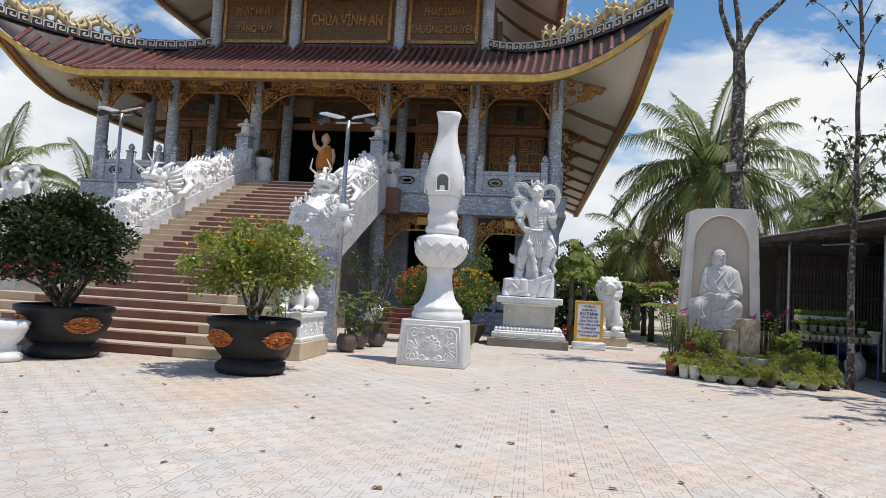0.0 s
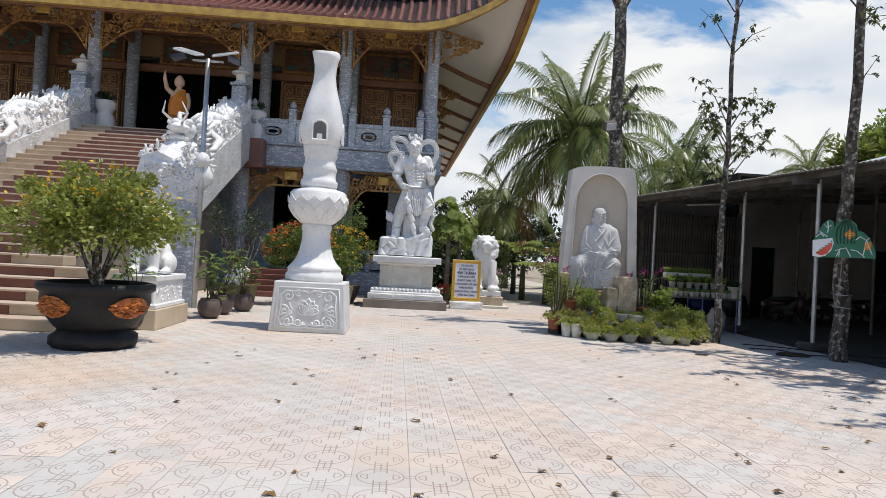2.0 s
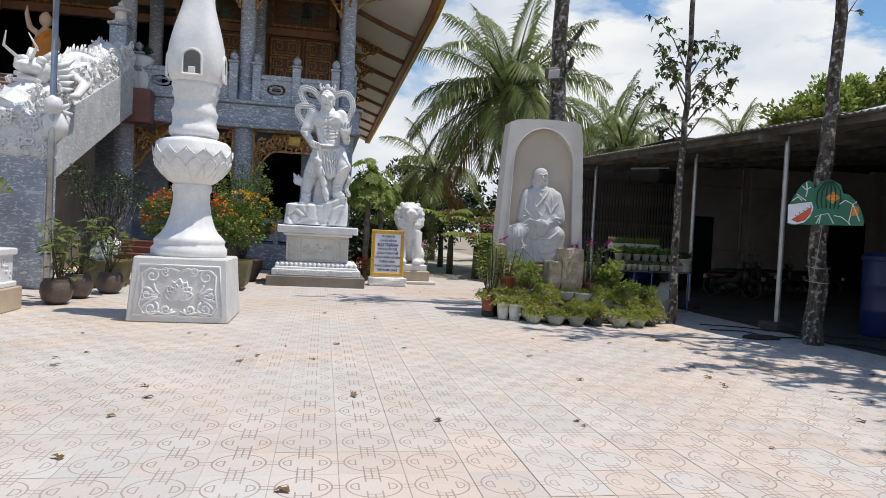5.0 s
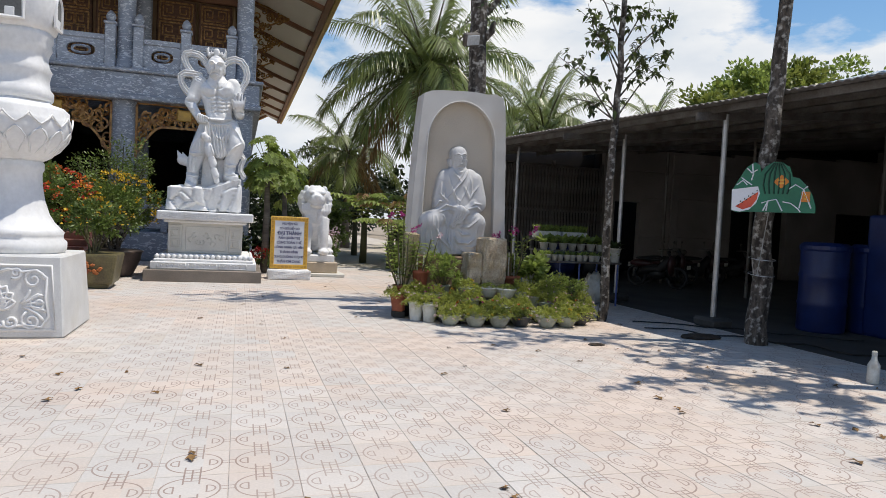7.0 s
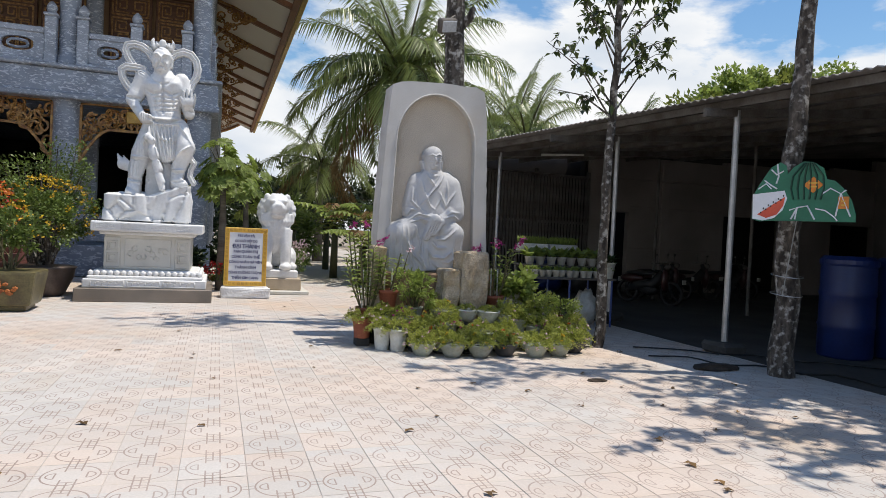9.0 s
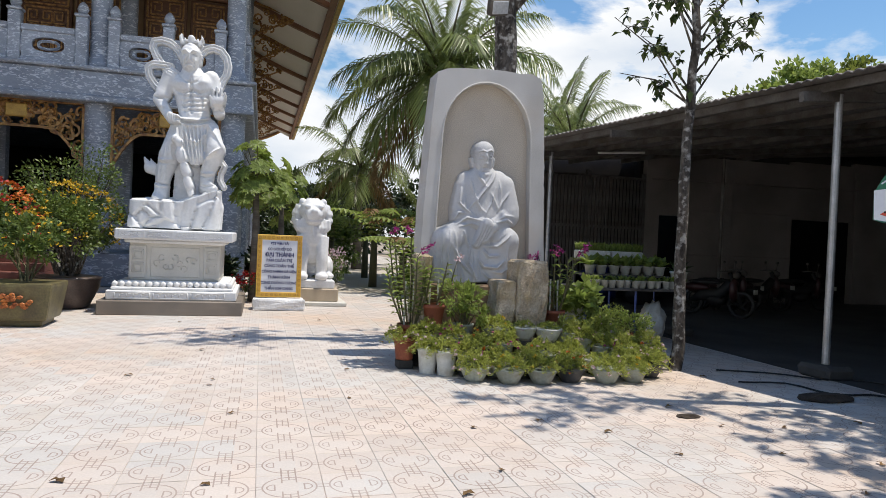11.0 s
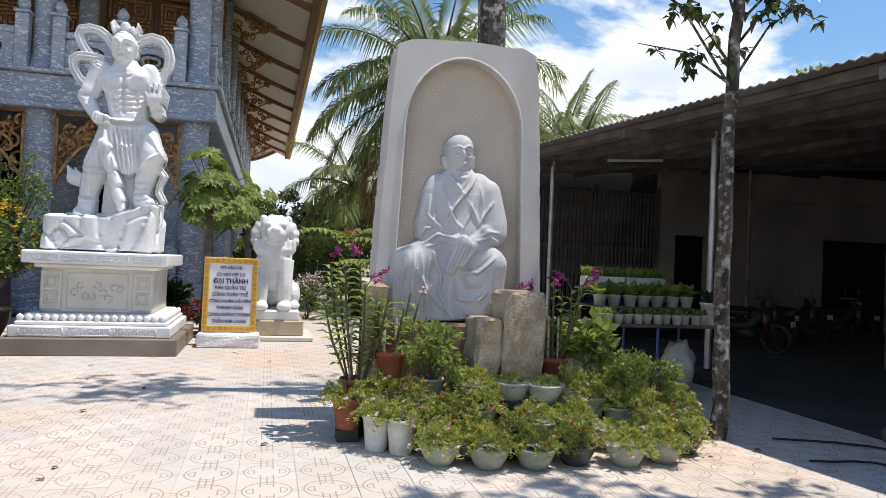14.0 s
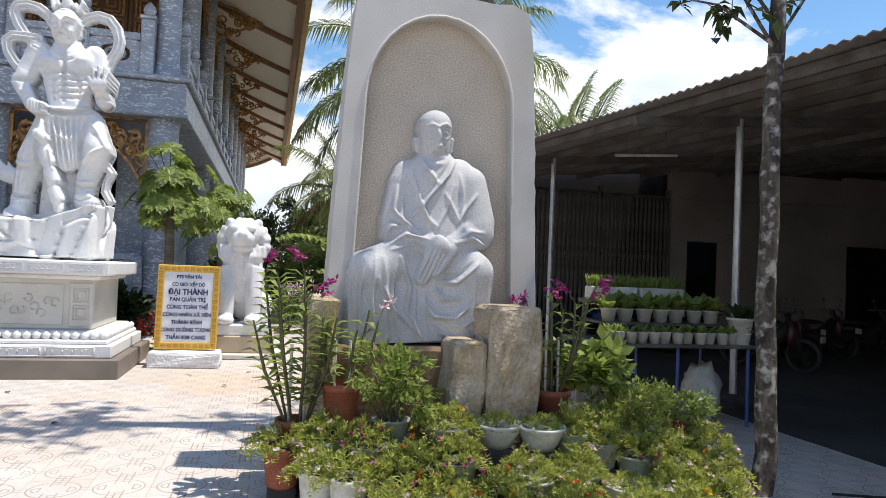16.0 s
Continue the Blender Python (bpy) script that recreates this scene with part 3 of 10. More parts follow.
def fret_door(x0, x1, z0, z1, y):
    """A carved door leaf: dark boards, gilded borders and fretwork fields."""
    bm = bmesh.new()
    soft_box(bm, x0, x1, y, y + 0.12, z0, z1, 0.02)
    dr = part("door", bm, M_WOOD, temple, "dark carved door with gilded fretwork")
    bm = bmesh.new()
    for a, b in ((z0 + 0.1, z0 + 1.0), (z0 + 1.12, z1 - 0.75), (z1 - 0.65, z1 - 0.1)):
        for p, q in (((x0 + 0.1, a), (x1 - 0.1, a)), ((x0 + 0.1, b), (x1 - 0.1, b)), ((x0 + 0.1, a), (x0 + 0.1, b)), ((x1 - 0.1, a), (x1 - 0.1, b))):
            bar(bm, (p[0], y - 0.02, p[1]), (q[0], y - 0.02, q[1]), 0.05, 0.05)
        meander(bm, x0 + 0.16, x1 - 0.16, a + 0.06, b - 0.06, y - 0.02, 0.36, 0.04, 0.04)
    ob = part("fretwork", bm, M_GOLD, temple)
    ob.parent = dr
    ob.matrix_parent_inverse = Matrix()


for a, b in ((-17.5, -16.2), (-16.1, -14.95), (-14.6, -13.3), (-13.2, -11.95), (-5.5, -4.2), (-4.1, -2.85), (-2.3, -1.1), (-1.0, 0.05)):
    fret_door(a, b, ZB1, 8.35, 28.76)
# name boards over the doors
for a, b in ((-17.3, -15.2), (-14.5, -11.9), (-10.4, -7.2), (-5.5, -2.9), (-2.2, -0.1)):
    bm = bmesh.new()
    soft_box(bm, a, b, 28.72, 28.86, 8.75, 9.75, 0.02)
    pn = part("board", bm, M_WOOD, temple, "dark carved board over the door")
    bm = bmesh.new()
    for p, q in (((a, 8.75), (b, 8.75)), ((a, 9.75), (b, 9.75)), ((a, 8.75), (a, 9.75)), ((b, 8.75), (b, 9.75))):
        bar(bm, (p[0], 28.70, p[1]), (q[0], 28.70, q[1]), 0.09, 0.08)
    ob = part("frame", bm, M_GOLD, temple)
    ob.parent, ob.matrix_parent_inverse = pn, Matrix()
    bm = bmesh.new()
    for k in range(16):
        blob(bm, (random.uniform(a + 0.2, b - 0.2), 28.71, random.uniform(8.9, 9.6)), (random.uniform(0.08, 0.2), 0.03, random.uniform(0.06, 0.14)), 1, 0.3)
    ob = part("carving", bm, mat("jade_paint", (0.05, 0.16, 0.12), (0.10, 0.12, 0.08), rough=0.5) if a < -17 else bpy.data.materials["jade_paint"], temple)
    ob.parent, ob.matrix_parent_inverse = pn, Matrix()
# lintel beams behind the valances
for z0, z1, y0, y1 in ((9.5, 9.85, 25.05, 25.3), (8.4, 8.7, 28.7, 28.9), (9.8, 10.2, 28.2, 28.5)):
    bm = bmesh.new()
    soft_box(bm, -18.0, 0.5, y0, y1, z0, z1, 0.03)
    part("beam", bm, M_WOODB, temple)
for x in COLX:
    bm = bmesh.new()
    soft_box(bm, x - 0.1, x + 0.1, 25.3, 28.2, 9.3, 9.7, 0.03)
    part("beam", bm, M_WOODB, temple)


def scrolls(bm, x0, x1, ztop, depth_at, y, seed, r=0.036, dens=12.0, flip=False):
    """Openwork of curled tendrils that fills the field under ztop down to depth_at(x)."""
    rng = random.Random(seed)
    w = x1 - x0
    half = w / 2
    xm = (x0 + x1) / 2
    items = []
    for k in range(int(dens * w)):
        u = rng.uniform(0.03, 0.97) * half
        dp = depth_at(u / half)
        v = rng.uniform(0.1, max(0.14, dp - 0.08))
        items.append((u, v, rng.uniform(0.10, 0.20), rng.uniform(0, 6.28), rng.choice((-1, 1))))
    for sx in (-1, 1):
        for u, v, rr, a0, di in items:
            pts, rad = [], []
            for i in range(11):
                f = i / 10
                a = a0 + di * f * 7.5
                q = rr * (1.05 - 0.85 * f)
                pts.append((xm + sx * (u + q * math.cos(a)), y + 0.02 * math.sin(9 * f + u), ztop - v + q * math.sin(a)))
                rad.append(r * (1.15 - 0.6 * f))
            tube(bm, pts, rad, 4)
        prev = None
        for i in range(13):
            u = i / 12 * half
            p = (xm + sx * u, y, ztop - depth_at(u / half))
            if prev:
                bar(bm, prev, p, 0.06, 0.09)
            prev = p


def valance(x0, x1, ztop, mid, end, y, seed):
    bm = bmesh.new()
    scrolls(bm, x0, x1, ztop, lambda q: mid + (end - mid) * max(0.0, (q - 0.45) / 0.55) ** 1.7, y, seed)
    bar(bm, (x0, y, ztop), (x1, y, ztop), 0.08, 0.1)
    for xx in (x0 + 0.02, x1 - 0.02):
        bar(bm, (xx, y, ztop), (xx, y, ztop - end), 0.06, 0.1)
    v = part("valance", bm, M_GOLD, temple, "gilded openwork valance of curled tendrils")
    bm = bmesh.new()
    xm, wd = (x0 + x1) / 2, min(0.9, (x1 - x0) * 0.16)
    soft_box(bm, xm - wd / 2, xm + wd / 2, y - 0.06, y + 0.04, ztop - 0.42, ztop - 0.1, 0.03)
    ob = part("plaque", bm, M_GOLDT, temple)
    ob.parent, ob.matrix_parent_inverse = v, Matrix()


for i, (a, b) in enumerate(zip(COLX, COLX[1:])):
    valance(a + 0.24, b - 0.24, 9.62, 0.72, 1.55, 24.9, 10 + i)
    if i != 2:
        valance(a + 0.3, b - 0.3, ZB0 - 0.1, 0.62, 1.5, 25.0, 30 + i)
for i in range(8):
    y0, y1 = (25.0, *SIDEY[1:])[i], (25.0, *SIDEY[1:])[i + 1]
    bm = bmesh.new()
    scrolls(bm, y0 + 0.25, y1 - 0.25, 9.75, lambda q: 0.5 + 0.7 * max(0.0, (q - 0.45) / 0.55) ** 1.7, 0.0, 50 + i, dens=6)
    bmesh.ops.transform(bm, matrix=Matrix(((0, 1, 0, 0.5), (1, 0, 0, 0), (0, 0, 1, 0), (0, 0, 0, 1))), verts=bm.verts)
    part("valance", bm, M_GOLD, temple)
# carved brackets that reach out from the columns to the eaves


def bracket(m, seed):
    rg = random.Random(seed)
    bm = bmesh.new()
    for k in range(26):
        u = rg.uniform(0.05, 1.45)
        lim = 1.55 * (1 - u / 1.5) + 0.05
        v = rg.uniform(0.04, max(0.06, lim))
        r, a0, di = rg.uniform(0.09, 0.17), rg.uniform(0, 6.28), rg.choice((-1, 1))
        tube(bm, [m @ Vector((u + r * (1.05 - 0.085 * i) * math.cos(a0 + di * 0.75 * i), 0.015 * math.sin(i), -v + r * (1.05 - 0.085 * i) * math.sin(a0 + di * 0.75 * i))) for i in range(10)], [0.045 - 0.0025 * i for i in range(10)], 4)
    for p, q in (((0, 0), (1.6, 0.0)), ((0, 0), (0, -1.65)), ((0, -1.65), (0.5, -0.95)), ((0.5, -0.95), (1.6, 0.0))):
        bar(bm, m @ Vector((p[0], 0, p[1])), m @ Vector((q[0], 0, q[1])), 0.06, 0.08)
    part("bracket", bm, M_GOLD, temple, "gilded carved eave bracket")


for i, y in enumerate((25.0, *SIDEY[1:])):
    bracket(pose(0.72, y, 9.72, 0, 14, 0), 300 + i)
    if i < 3:
        bracket(pose(-18.22, y, 9.72, 0, 14, 180), 320 + i)
for i, x in enumerate(COLX):
    bracket(pose(x, 24.78, 9.72, 0, 14, -90), 340 + i)
# side beam
bm = bmesh.new()
soft_box(bm, 0.2, 0.45, 25.3, 60, 9.5, 9.85, 0.03)
part("beam", bm, M_WOODB, temple)

# ---- lower and upper roofs ----


def side_points(cx, half_out, y_out, half_in, y_in, ze, zi, rise, flat, flare, nu, nv):
    """Grid of one roof side in a frame where it runs along u and climbs inward."""
    rows = []
    for j in range(nv + 1):
        v = j / nv
        row = []
        for i in range(nu + 1):
            u = i / nu * 2 - 1
            u = math.copysign(abs(u) ** 0.8, u)
            h = half_out + (half_in - half_out) * v
            d = u * h
            t = max(0.0, (abs(u) * half_out - flat) / (half_out - flat))
            k = (1 - v) ** 1.5
            z = ze + (zi - ze) * (0.62 * v + 0.38 * v ** 2.2) + rise * t ** 2.1 * k
            yy = y_out + (y_in - y_out) * v - flare * t ** 2 * k
            dd = d + math.copysign(flare * t ** 2 * k, u)
            row.append(Vector((cx + dd, yy, z)))
        rows.append(row)
    return rows


def turned(rows, centre, side):
    """0 front, 1 right, 2 back, 3 left: rows are given in the front's frame about the origin."""
    m = Matrix.Translation(centre) @ Matrix.Rotation(radians(90 * side), 4, "Z")
    return [[m @ p for p in r] for r in rows]


def sheet_from(rows, thick):
    bm = bmesh.new()
    top = [[bm.verts.new(p) for p in r] for r in rows]
    low = [[bm.verts.new(p - Vector((0, 0, thick))) for p in r] for r in rows]
    for j in range(len(rows) - 1):
        for i in range(len(rows[0]) - 1):
            bm.faces.new((top[j][i], top[j][i + 1], top[j + 1][i + 1], top[j + 1][i]))
            f = bm.faces.new((low[j][i], low[j + 1][i], low[j + 1][i + 1], low[j][i + 1]))
            f.material_index = 1
    for i in range(len(rows[0]) - 1):
        f = bm.faces.new((top[0][i], low[0][i], low[0][i + 1], top[0][i + 1]))
        f.material_index = 1
    return bm


def sweep(bm, pts, w, h, drop=0.0):
    """A band of box section along points, upright."""
    rings = []
    for i, p in enumerate(pts):
        d = (pts[min(i + 1, len(pts) - 1)] - pts[max(i - 1, 0)])
        s = Vector((d.y, -d.x, 0))
        s = s.normalized() * w / 2 if s.length > 1e-6 else Vector((w / 2, 0, 0))
        rings.append([bm.verts.new(p + s * a + Vector((0, 0, b - drop))) for a, b in ((-1, 0), (1, 0), (1, h), (-1, h))])
    for a, b in zip(rings, rings[1:]):
        for k in range(4):
            bm.faces.new((a[k], a[(k + 1) % 4], b[(k + 1) % 4], b[k]))
    bm.faces.new(list(reversed(rings[0])))
    bm.faces.new(rings[-1])


def roof(x0, x1, y0, y1, ix0, ix1, iy0, iy1, ze, zi, rise, run, flare, sides, tiled):
    cx, cy = (x0 + x1) / 2, (y0 + y1) / 2
    rf = None
    for s in sides:
        if s % 2 == 0:
            ho, hi, yo, yi = (x1 - x0) / 2, (ix1 - ix0) / 2, -(y1 - y0) / 2, -(iy1 - iy0) / 2
        else:
            ho, hi, yo, yi = (y1 - y0) / 2, (iy1 - iy0) / 2, -(x1 - x0) / 2, -(ix1 - ix0) / 2
        nu = 48 if s % 2 == 0 else 72
        rows = side_points(0, ho, yo, hi, yi, ze, zi, rise, ho - run, flare, nu, 8)
        wr = turned(rows, (cx, cy, 0), s)
        r = part("roof", sheet_from(wr, 0.2), (M_TILED, M_SOFFIT), temple, "upturned roof side with cream soffit", True)
        rf = rf or r
        # gold fascia and brown soffit edge along the eave
        bm = bmesh.new()
        sweep(bm, [p for p in wr[0]], 0.16, 0.24, 0.26)
        ob = part("fascia", bm, M_GOLDT, temple)
        ob.parent, ob.matrix_parent_inverse = r, Matrix()
        bm = bmesh.new()
        inner = [p.lerp(q, 0.3) for p, q in zip(wr[0], wr[1])]
        sweep(bm, inner, 0.2, 0.14, 0.34)
        ob = part("eave_beam", bm, M_WOODB, temple)
        ob.parent, ob.matrix_parent_inverse = r, Matrix()
        # tile courses down the slope with round end caps
        if s in tiled:
            bm = bmesh.new()
            step = 0.30
            ncol = int(2 * ho / step)
            nr = 6
            for k in range(ncol + 1):
                d0 = -ho + 2 * ho * k / ncol
                u = d0 / ho
                t = max(0.0, (abs(d0) - (ho - run)) / run)
                pts = []
                for j in range(nr + 1):
                    v = j / nr
                    h = ho + (hi - ho) * v
                    if abs(d0) > h + 0.02:
                        break
                    uu = min(1.0, max(-1.0, d0 / h))
                    tt = max(0.0, (abs(uu) * ho - (ho - run)) / run)
                    kk = (1 - v) ** 1.5
                    z = ze + (zi - ze) * (0.62 * v + 0.38 * v ** 2.2) + rise * tt ** 2.1 * kk
                    pts.append(Vector((d0 + math.copysign(flare * tt ** 2 * kk, d0), yo + (yi - yo) * v - flare * tt ** 2 * kk, z + 0.03)))
                if len(pts) < 2:
                    continue
                m = Matrix.Translation((cx, cy, 0)) @ Matrix.Rotation(radians(90 * s), 4, "Z")
                pts = [m @ p for p in pts]
                pts[0] = pts[0] + (pts[0] - pts[1]).normalized() * 0.06
                tube(bm, pts, 0.085, 6)
            ob = part("tile_courses", bm, M_TILE, temple)
            ob.parent, ob.matrix_parent_inverse = r, Matrix()
            ob["kind"] = "stuff"
        # rafters under the soffit
        m = Matrix.Translation((cx, cy, 0)) @ Matrix.Rotation(radians(90 * s), 4, "Z")
        nraf = 10 if s % 2 else 8
        for k in range(1, nraf):
            u = k / nraf * 2 - 1
            pts = []
            for j in range(5):
                v = j / 4 * 0.72 + 0.05
                h = ho + (hi - ho) * v
                d0 = u * ho * 0.86
                if abs(d0) > h:
                    break
                tt = max(0.0, (abs(d0) / h * ho - (ho - run)) / run)
                kk = (1 - v) ** 1.5
                z = ze + (zi - ze) * (0.62 * v + 0.38 * v ** 2.2) + rise * tt ** 2.1 * kk
                pts.append(m @ Vector((d0, yo + (yi - yo) * v - flare * tt ** 2 * kk, z - 0.2)))
            if len(pts) > 1:
                bm = bmesh.new()
                sweep(bm, pts, 0.18, 0.22, 0.17)
                ob = part("rafter", bm, M_WOODB, temple)
                ob.parent, ob.matrix_parent_inverse = r, Matrix()
    # hip ridges
    for sx, sy in ((1, -1), (-1, -1)):
        pts = []
        for j in range(15):
            v = j / 14
            h = (x1 - x0) / 2 + ((ix1 - ix0) / 2 - (x1 - x0) / 2) * v
            kk = (1 - v) ** 1.5
            z = ze + (zi - ze) * (0.62 * v + 0.38 * v ** 2.2) + rise * kk
            pts.append(Vector((cx + sx * (h + flare * kk), (y0 + (iy0 - y0) * v) - flare * kk, z)))
        bm = bmesh.new()
        sweep(bm, pts, 0.34, 0.42, 0.02)
        rd = part("hip_ridge", bm, M_TILED, temple, "dark hip ridge with white key pattern")
        bm = bmesh.new()
        acc, L = 0.0, [0.0]
        for p, q in zip(pts, pts[1:]):
            L.append(L[-1] + (q - p).length)
        nk = int(L[-1] / 0.42)
        for k in range(nk):
            def at(s):
                for i in range(len(L) - 1):
                    if L[i + 1] >= s or i == len(L) - 2:
                        return pts[i].lerp(pts[i + 1], (s - L[i]) / (L[i + 1] - L[i]))
            off = Vector((0, -0.18, 0)) if sy < 0 else Vector((0, 0.18, 0))
            s0 = k * 0.42 + 0.03
            key = ((0, 0.06), (0, 0.34), (0.34, 0.34), (0.34, 0.12), (0.14, 0.12), (0.14, 0.22), (0.22, 0.22))
            side_off = Vector((-sx * 0.13, -0.13, 0))
            for (a, b), (c, d) in zip(key, key[1:]):
                p, q = at(s0 + a) + side_off * 1.0, at(s0 + c) + side_off * 1.0
                bar(bm, p + Vector((0, 0, b)), q + Vector((0, 0, d)), 0.05, 0.05, (-sx, -1, 0))
        ob = part("key_pattern", bm, M_CREAM, temple)
        ob.parent, ob.matrix_parent_inverse = rd, Matrix()
        # ridge dragon: coiling body, crest, legs and head
        if rise > 1.5:
            bm = bmesh.new()
            body, rad = [], []
            for i in range(41):
                f = i / 40
                v = 0.02 + 0.62 * f
                idx = v * 14
                p = pts[int(idx)].lerp(pts[min(14, int(idx) + 1)], idx - int(idx))
                body.append(p + Vector((0, 0, 0.62 + 0.20 * math.sin(f * 20) + 0.5 * max(0, 0.25 - f))))
                rad.append(0.05 + 0.15 * (1 - f) ** 0.7)
            tube(bm, body, rad, 8)
            for i in range(0, 40):
                p = body[i]
                blob(bm, p + Vector((0, 0, rad[i] + 0.07)), (0.03, 0.07, 0.14), 1, 0.4, m=Matrix.Rotation(0.5, 3, "X"))
            for i in range(1, 40, 3):
                for s in (-1, 1):
                    q = body[i]
                    tube(bm, [q, q + Vector((0.15 * s, -0.1, 0.12)), q + Vector((0.26 * s, -0.15, -0.02)), q + Vector((0.2 * s, -0.1, -0.3)), q + Vector((0.08 * s, 0, -0.42))], [0.07, 0.06, 0.05, 0.05, 0.04], 5)
                    tube(bm, [q + Vector((0, 0, 0.1)), q + Vector((0.2 * s, 0.1, 0.4)), q + Vector((0.1 * s, 0.2, 0.55))], [0.07, 0.05, 0.02], 5)
            h = body[0]
            blob(bm, h + Vector((0.05 * sx, -0.1, 0.12)), (0.26, 0.26, 0.2), 2, 0.3, 3)
            tube(bm, [h, h + Vector((0.35 * sx, -0.25, 0.08))], [0.16, 0.08], 6)
            for s in (-1, 1):
                tube(bm, [h + Vector((0.1 * s, 0, 0.2)), h + Vector((0.15 * s, 0.2, 0.5)), h + Vector((0.25 * s, 0.1, 0.75))], [0.06, 0.04, 0.015], 5)
            ob = part("ridge_dragon", bm, M_DRAGON, temple, "cream and gold ceramic dragon on the hip ridge", True)
    return rf


roof(-20.9, 3.45, 22.5, 64.5, -15.1, -2.5, 28.0, 59, 9.0, 12.0, 2.15, 4.0, 0.5, (0, 1, 3, 2), (0, 1))
roof(-18.3, 0.7, 25.6, 61.5, -13.5, -4.0, 31, 56, 14.5, 18.0, 2.4, 3.6, 0.5, (0, 1, 3, 2), (0,))
# upper storey
bm = bmesh.new()
soft_box(bm, -15.0, -2.6, 28.2, 58, 11.6, 15.8)
part("wall", bm, M_WALLY, temple, "upper storey wall behind the name boards")
for x in (-14.95, -11.2, -6.4, -2.55):
    bm = bmesh.new()
    column(bm, x, 28.05, 11.7, 15.6, 0.26)
    part("column", bm, M_BLUE2, temple, smooth=True)
bm = bmesh.new()
soft_box(bm, -15.2, -2.4, 27.9, 28.2, 11.85, 12.1, 0.03)
part("ridge", bm, M_TILED, temple)
for s in (-1, 1):
    for k in range(1, 6):
        bm = bmesh.new()
        xx = XC + s * 6.3
        soft_box(bm, xx - 0.15, xx + 0.15, 28 + 6 * k - 0.15, 28 + 6 * k + 0.15, 11.6, 15.6, 0.02)
        part("column", bm, M_BLUE2, temple)


def words(text, size, at, material, parent, name="lettering", depth=0.02, rz=0, squeeze=1.0, bold=0.012):
    cu = bpy.data.curves.new(name, "FONT")
    cu.body, cu.size, cu.extrude, cu.align_x, cu.align_y = text, size, depth, "CENTER", "CENTER"
    cu.offset = size * bold
    tmp = bpy.data.objects.new(name, cu)
    scene.collection.objects.link(tmp)
    dg = bpy.context.evaluated_depsgraph_get()
    me = bpy.data.meshes.new_from_object(tmp.evaluated_get(dg))
    bpy.data.objects.remove(tmp)
    me.materials.clear()
    me.materials.append(material)
    me.transform(pose(*at, 90, 0, rz) @ Matrix.Diagonal((squeeze, 1, 1, 1)))
    ob = new(name, me)
    ob.parent = parent
    ob.matrix_parent_inverse = WM.get(parent.name, Matrix()).inverted()
    return ob


for x0, x1, lines in ((-14.5, -11.65, ("PHẬT NHẬT", "TĂNG HUY")), (-10.75, -6.85, ("CHÙA VĨNH AN",)), (-5.95, -3.0, ("PHÁP LUÂN", "THƯỜNG CHUYỂN"))):
    bm = bmesh.new()
    soft_box(bm, x0, x1, 27.98, 28.12, 12.2, 14.15, 0.02)
    bd = part("name_board", bm, M_WOOD, temple, "dark carved name board with gilded lettering")
    bm = bmesh.new()
    for p, q in (((x0, 12.2), (x1, 12.2)), ((x0, 14.15), (x1, 14.15)), ((x0, 12.2), (x0, 14.15)), ((x1, 12.2), (x1, 14.15))):
        bar(bm, (p[0], 27.95, p[1]), (q[0], 27.95, q[1]), 0.14, 0.1)
    ob = part("frame", bm, M_GOLD, temple)
    ob.parent, ob.matrix_parent_inverse = bd, Matrix()
    bm = bmesh.new()
    meander(bm, x0 + 0.12, x1 - 0.12, 12.3, 14.05, 27.975, 0.24, 0.03, 0.02)
    ob = part("fretwork", bm, mat("dull_gilt", (0.22, 0.13, 0.05), rough=0.5) if x0 < -14 else bpy.data.materials["dull_gilt"], temple)
    ob.parent, ob.matrix_parent_inverse = bd, Matrix()
    for k, tx in enumerate(lines):
        zz = 13.15 if len(lines) == 1 else 13.55 - 0.8 * k
        words(tx, 0.72 if len(lines) == 1 else 0.48, ((x0 + x1) / 2, 27.92, zz), M_GOLD, bd, squeeze=0.62 if len(lines) == 1 else 0.68)

# ---- balustrade of the balcony ----


def rail_post(x, y, big=False):
    bm = bmesh.new()
    h = 1.15
    soft_box(bm, x - 0.13, x + 0.13, y - 0.13, y + 0.13, ZB1, ZB1 + h, 0.025)
    soft_box(bm, x - 0.16, x + 0.16, y - 0.16, y + 0.16, ZB1 + h, ZB1 + h + 0.07, 0.02)
    p = part("post", bm, M_BLUE2, temple, "marble rail post with lotus-bud finial")
    bm = bmesh.new()
    lathe(bm, [(0.06, 0), (0.10, 0.05), (0.13, 0.13), (0.10, 0.22), (0.03, 0.3)], (x, y, ZB1 + h + 0.07), 10)
    ob = part("finial", bm, M_BLUE2, temple, smooth=True)
    ob.parent, ob.matrix_parent_inverse = p, Matrix()


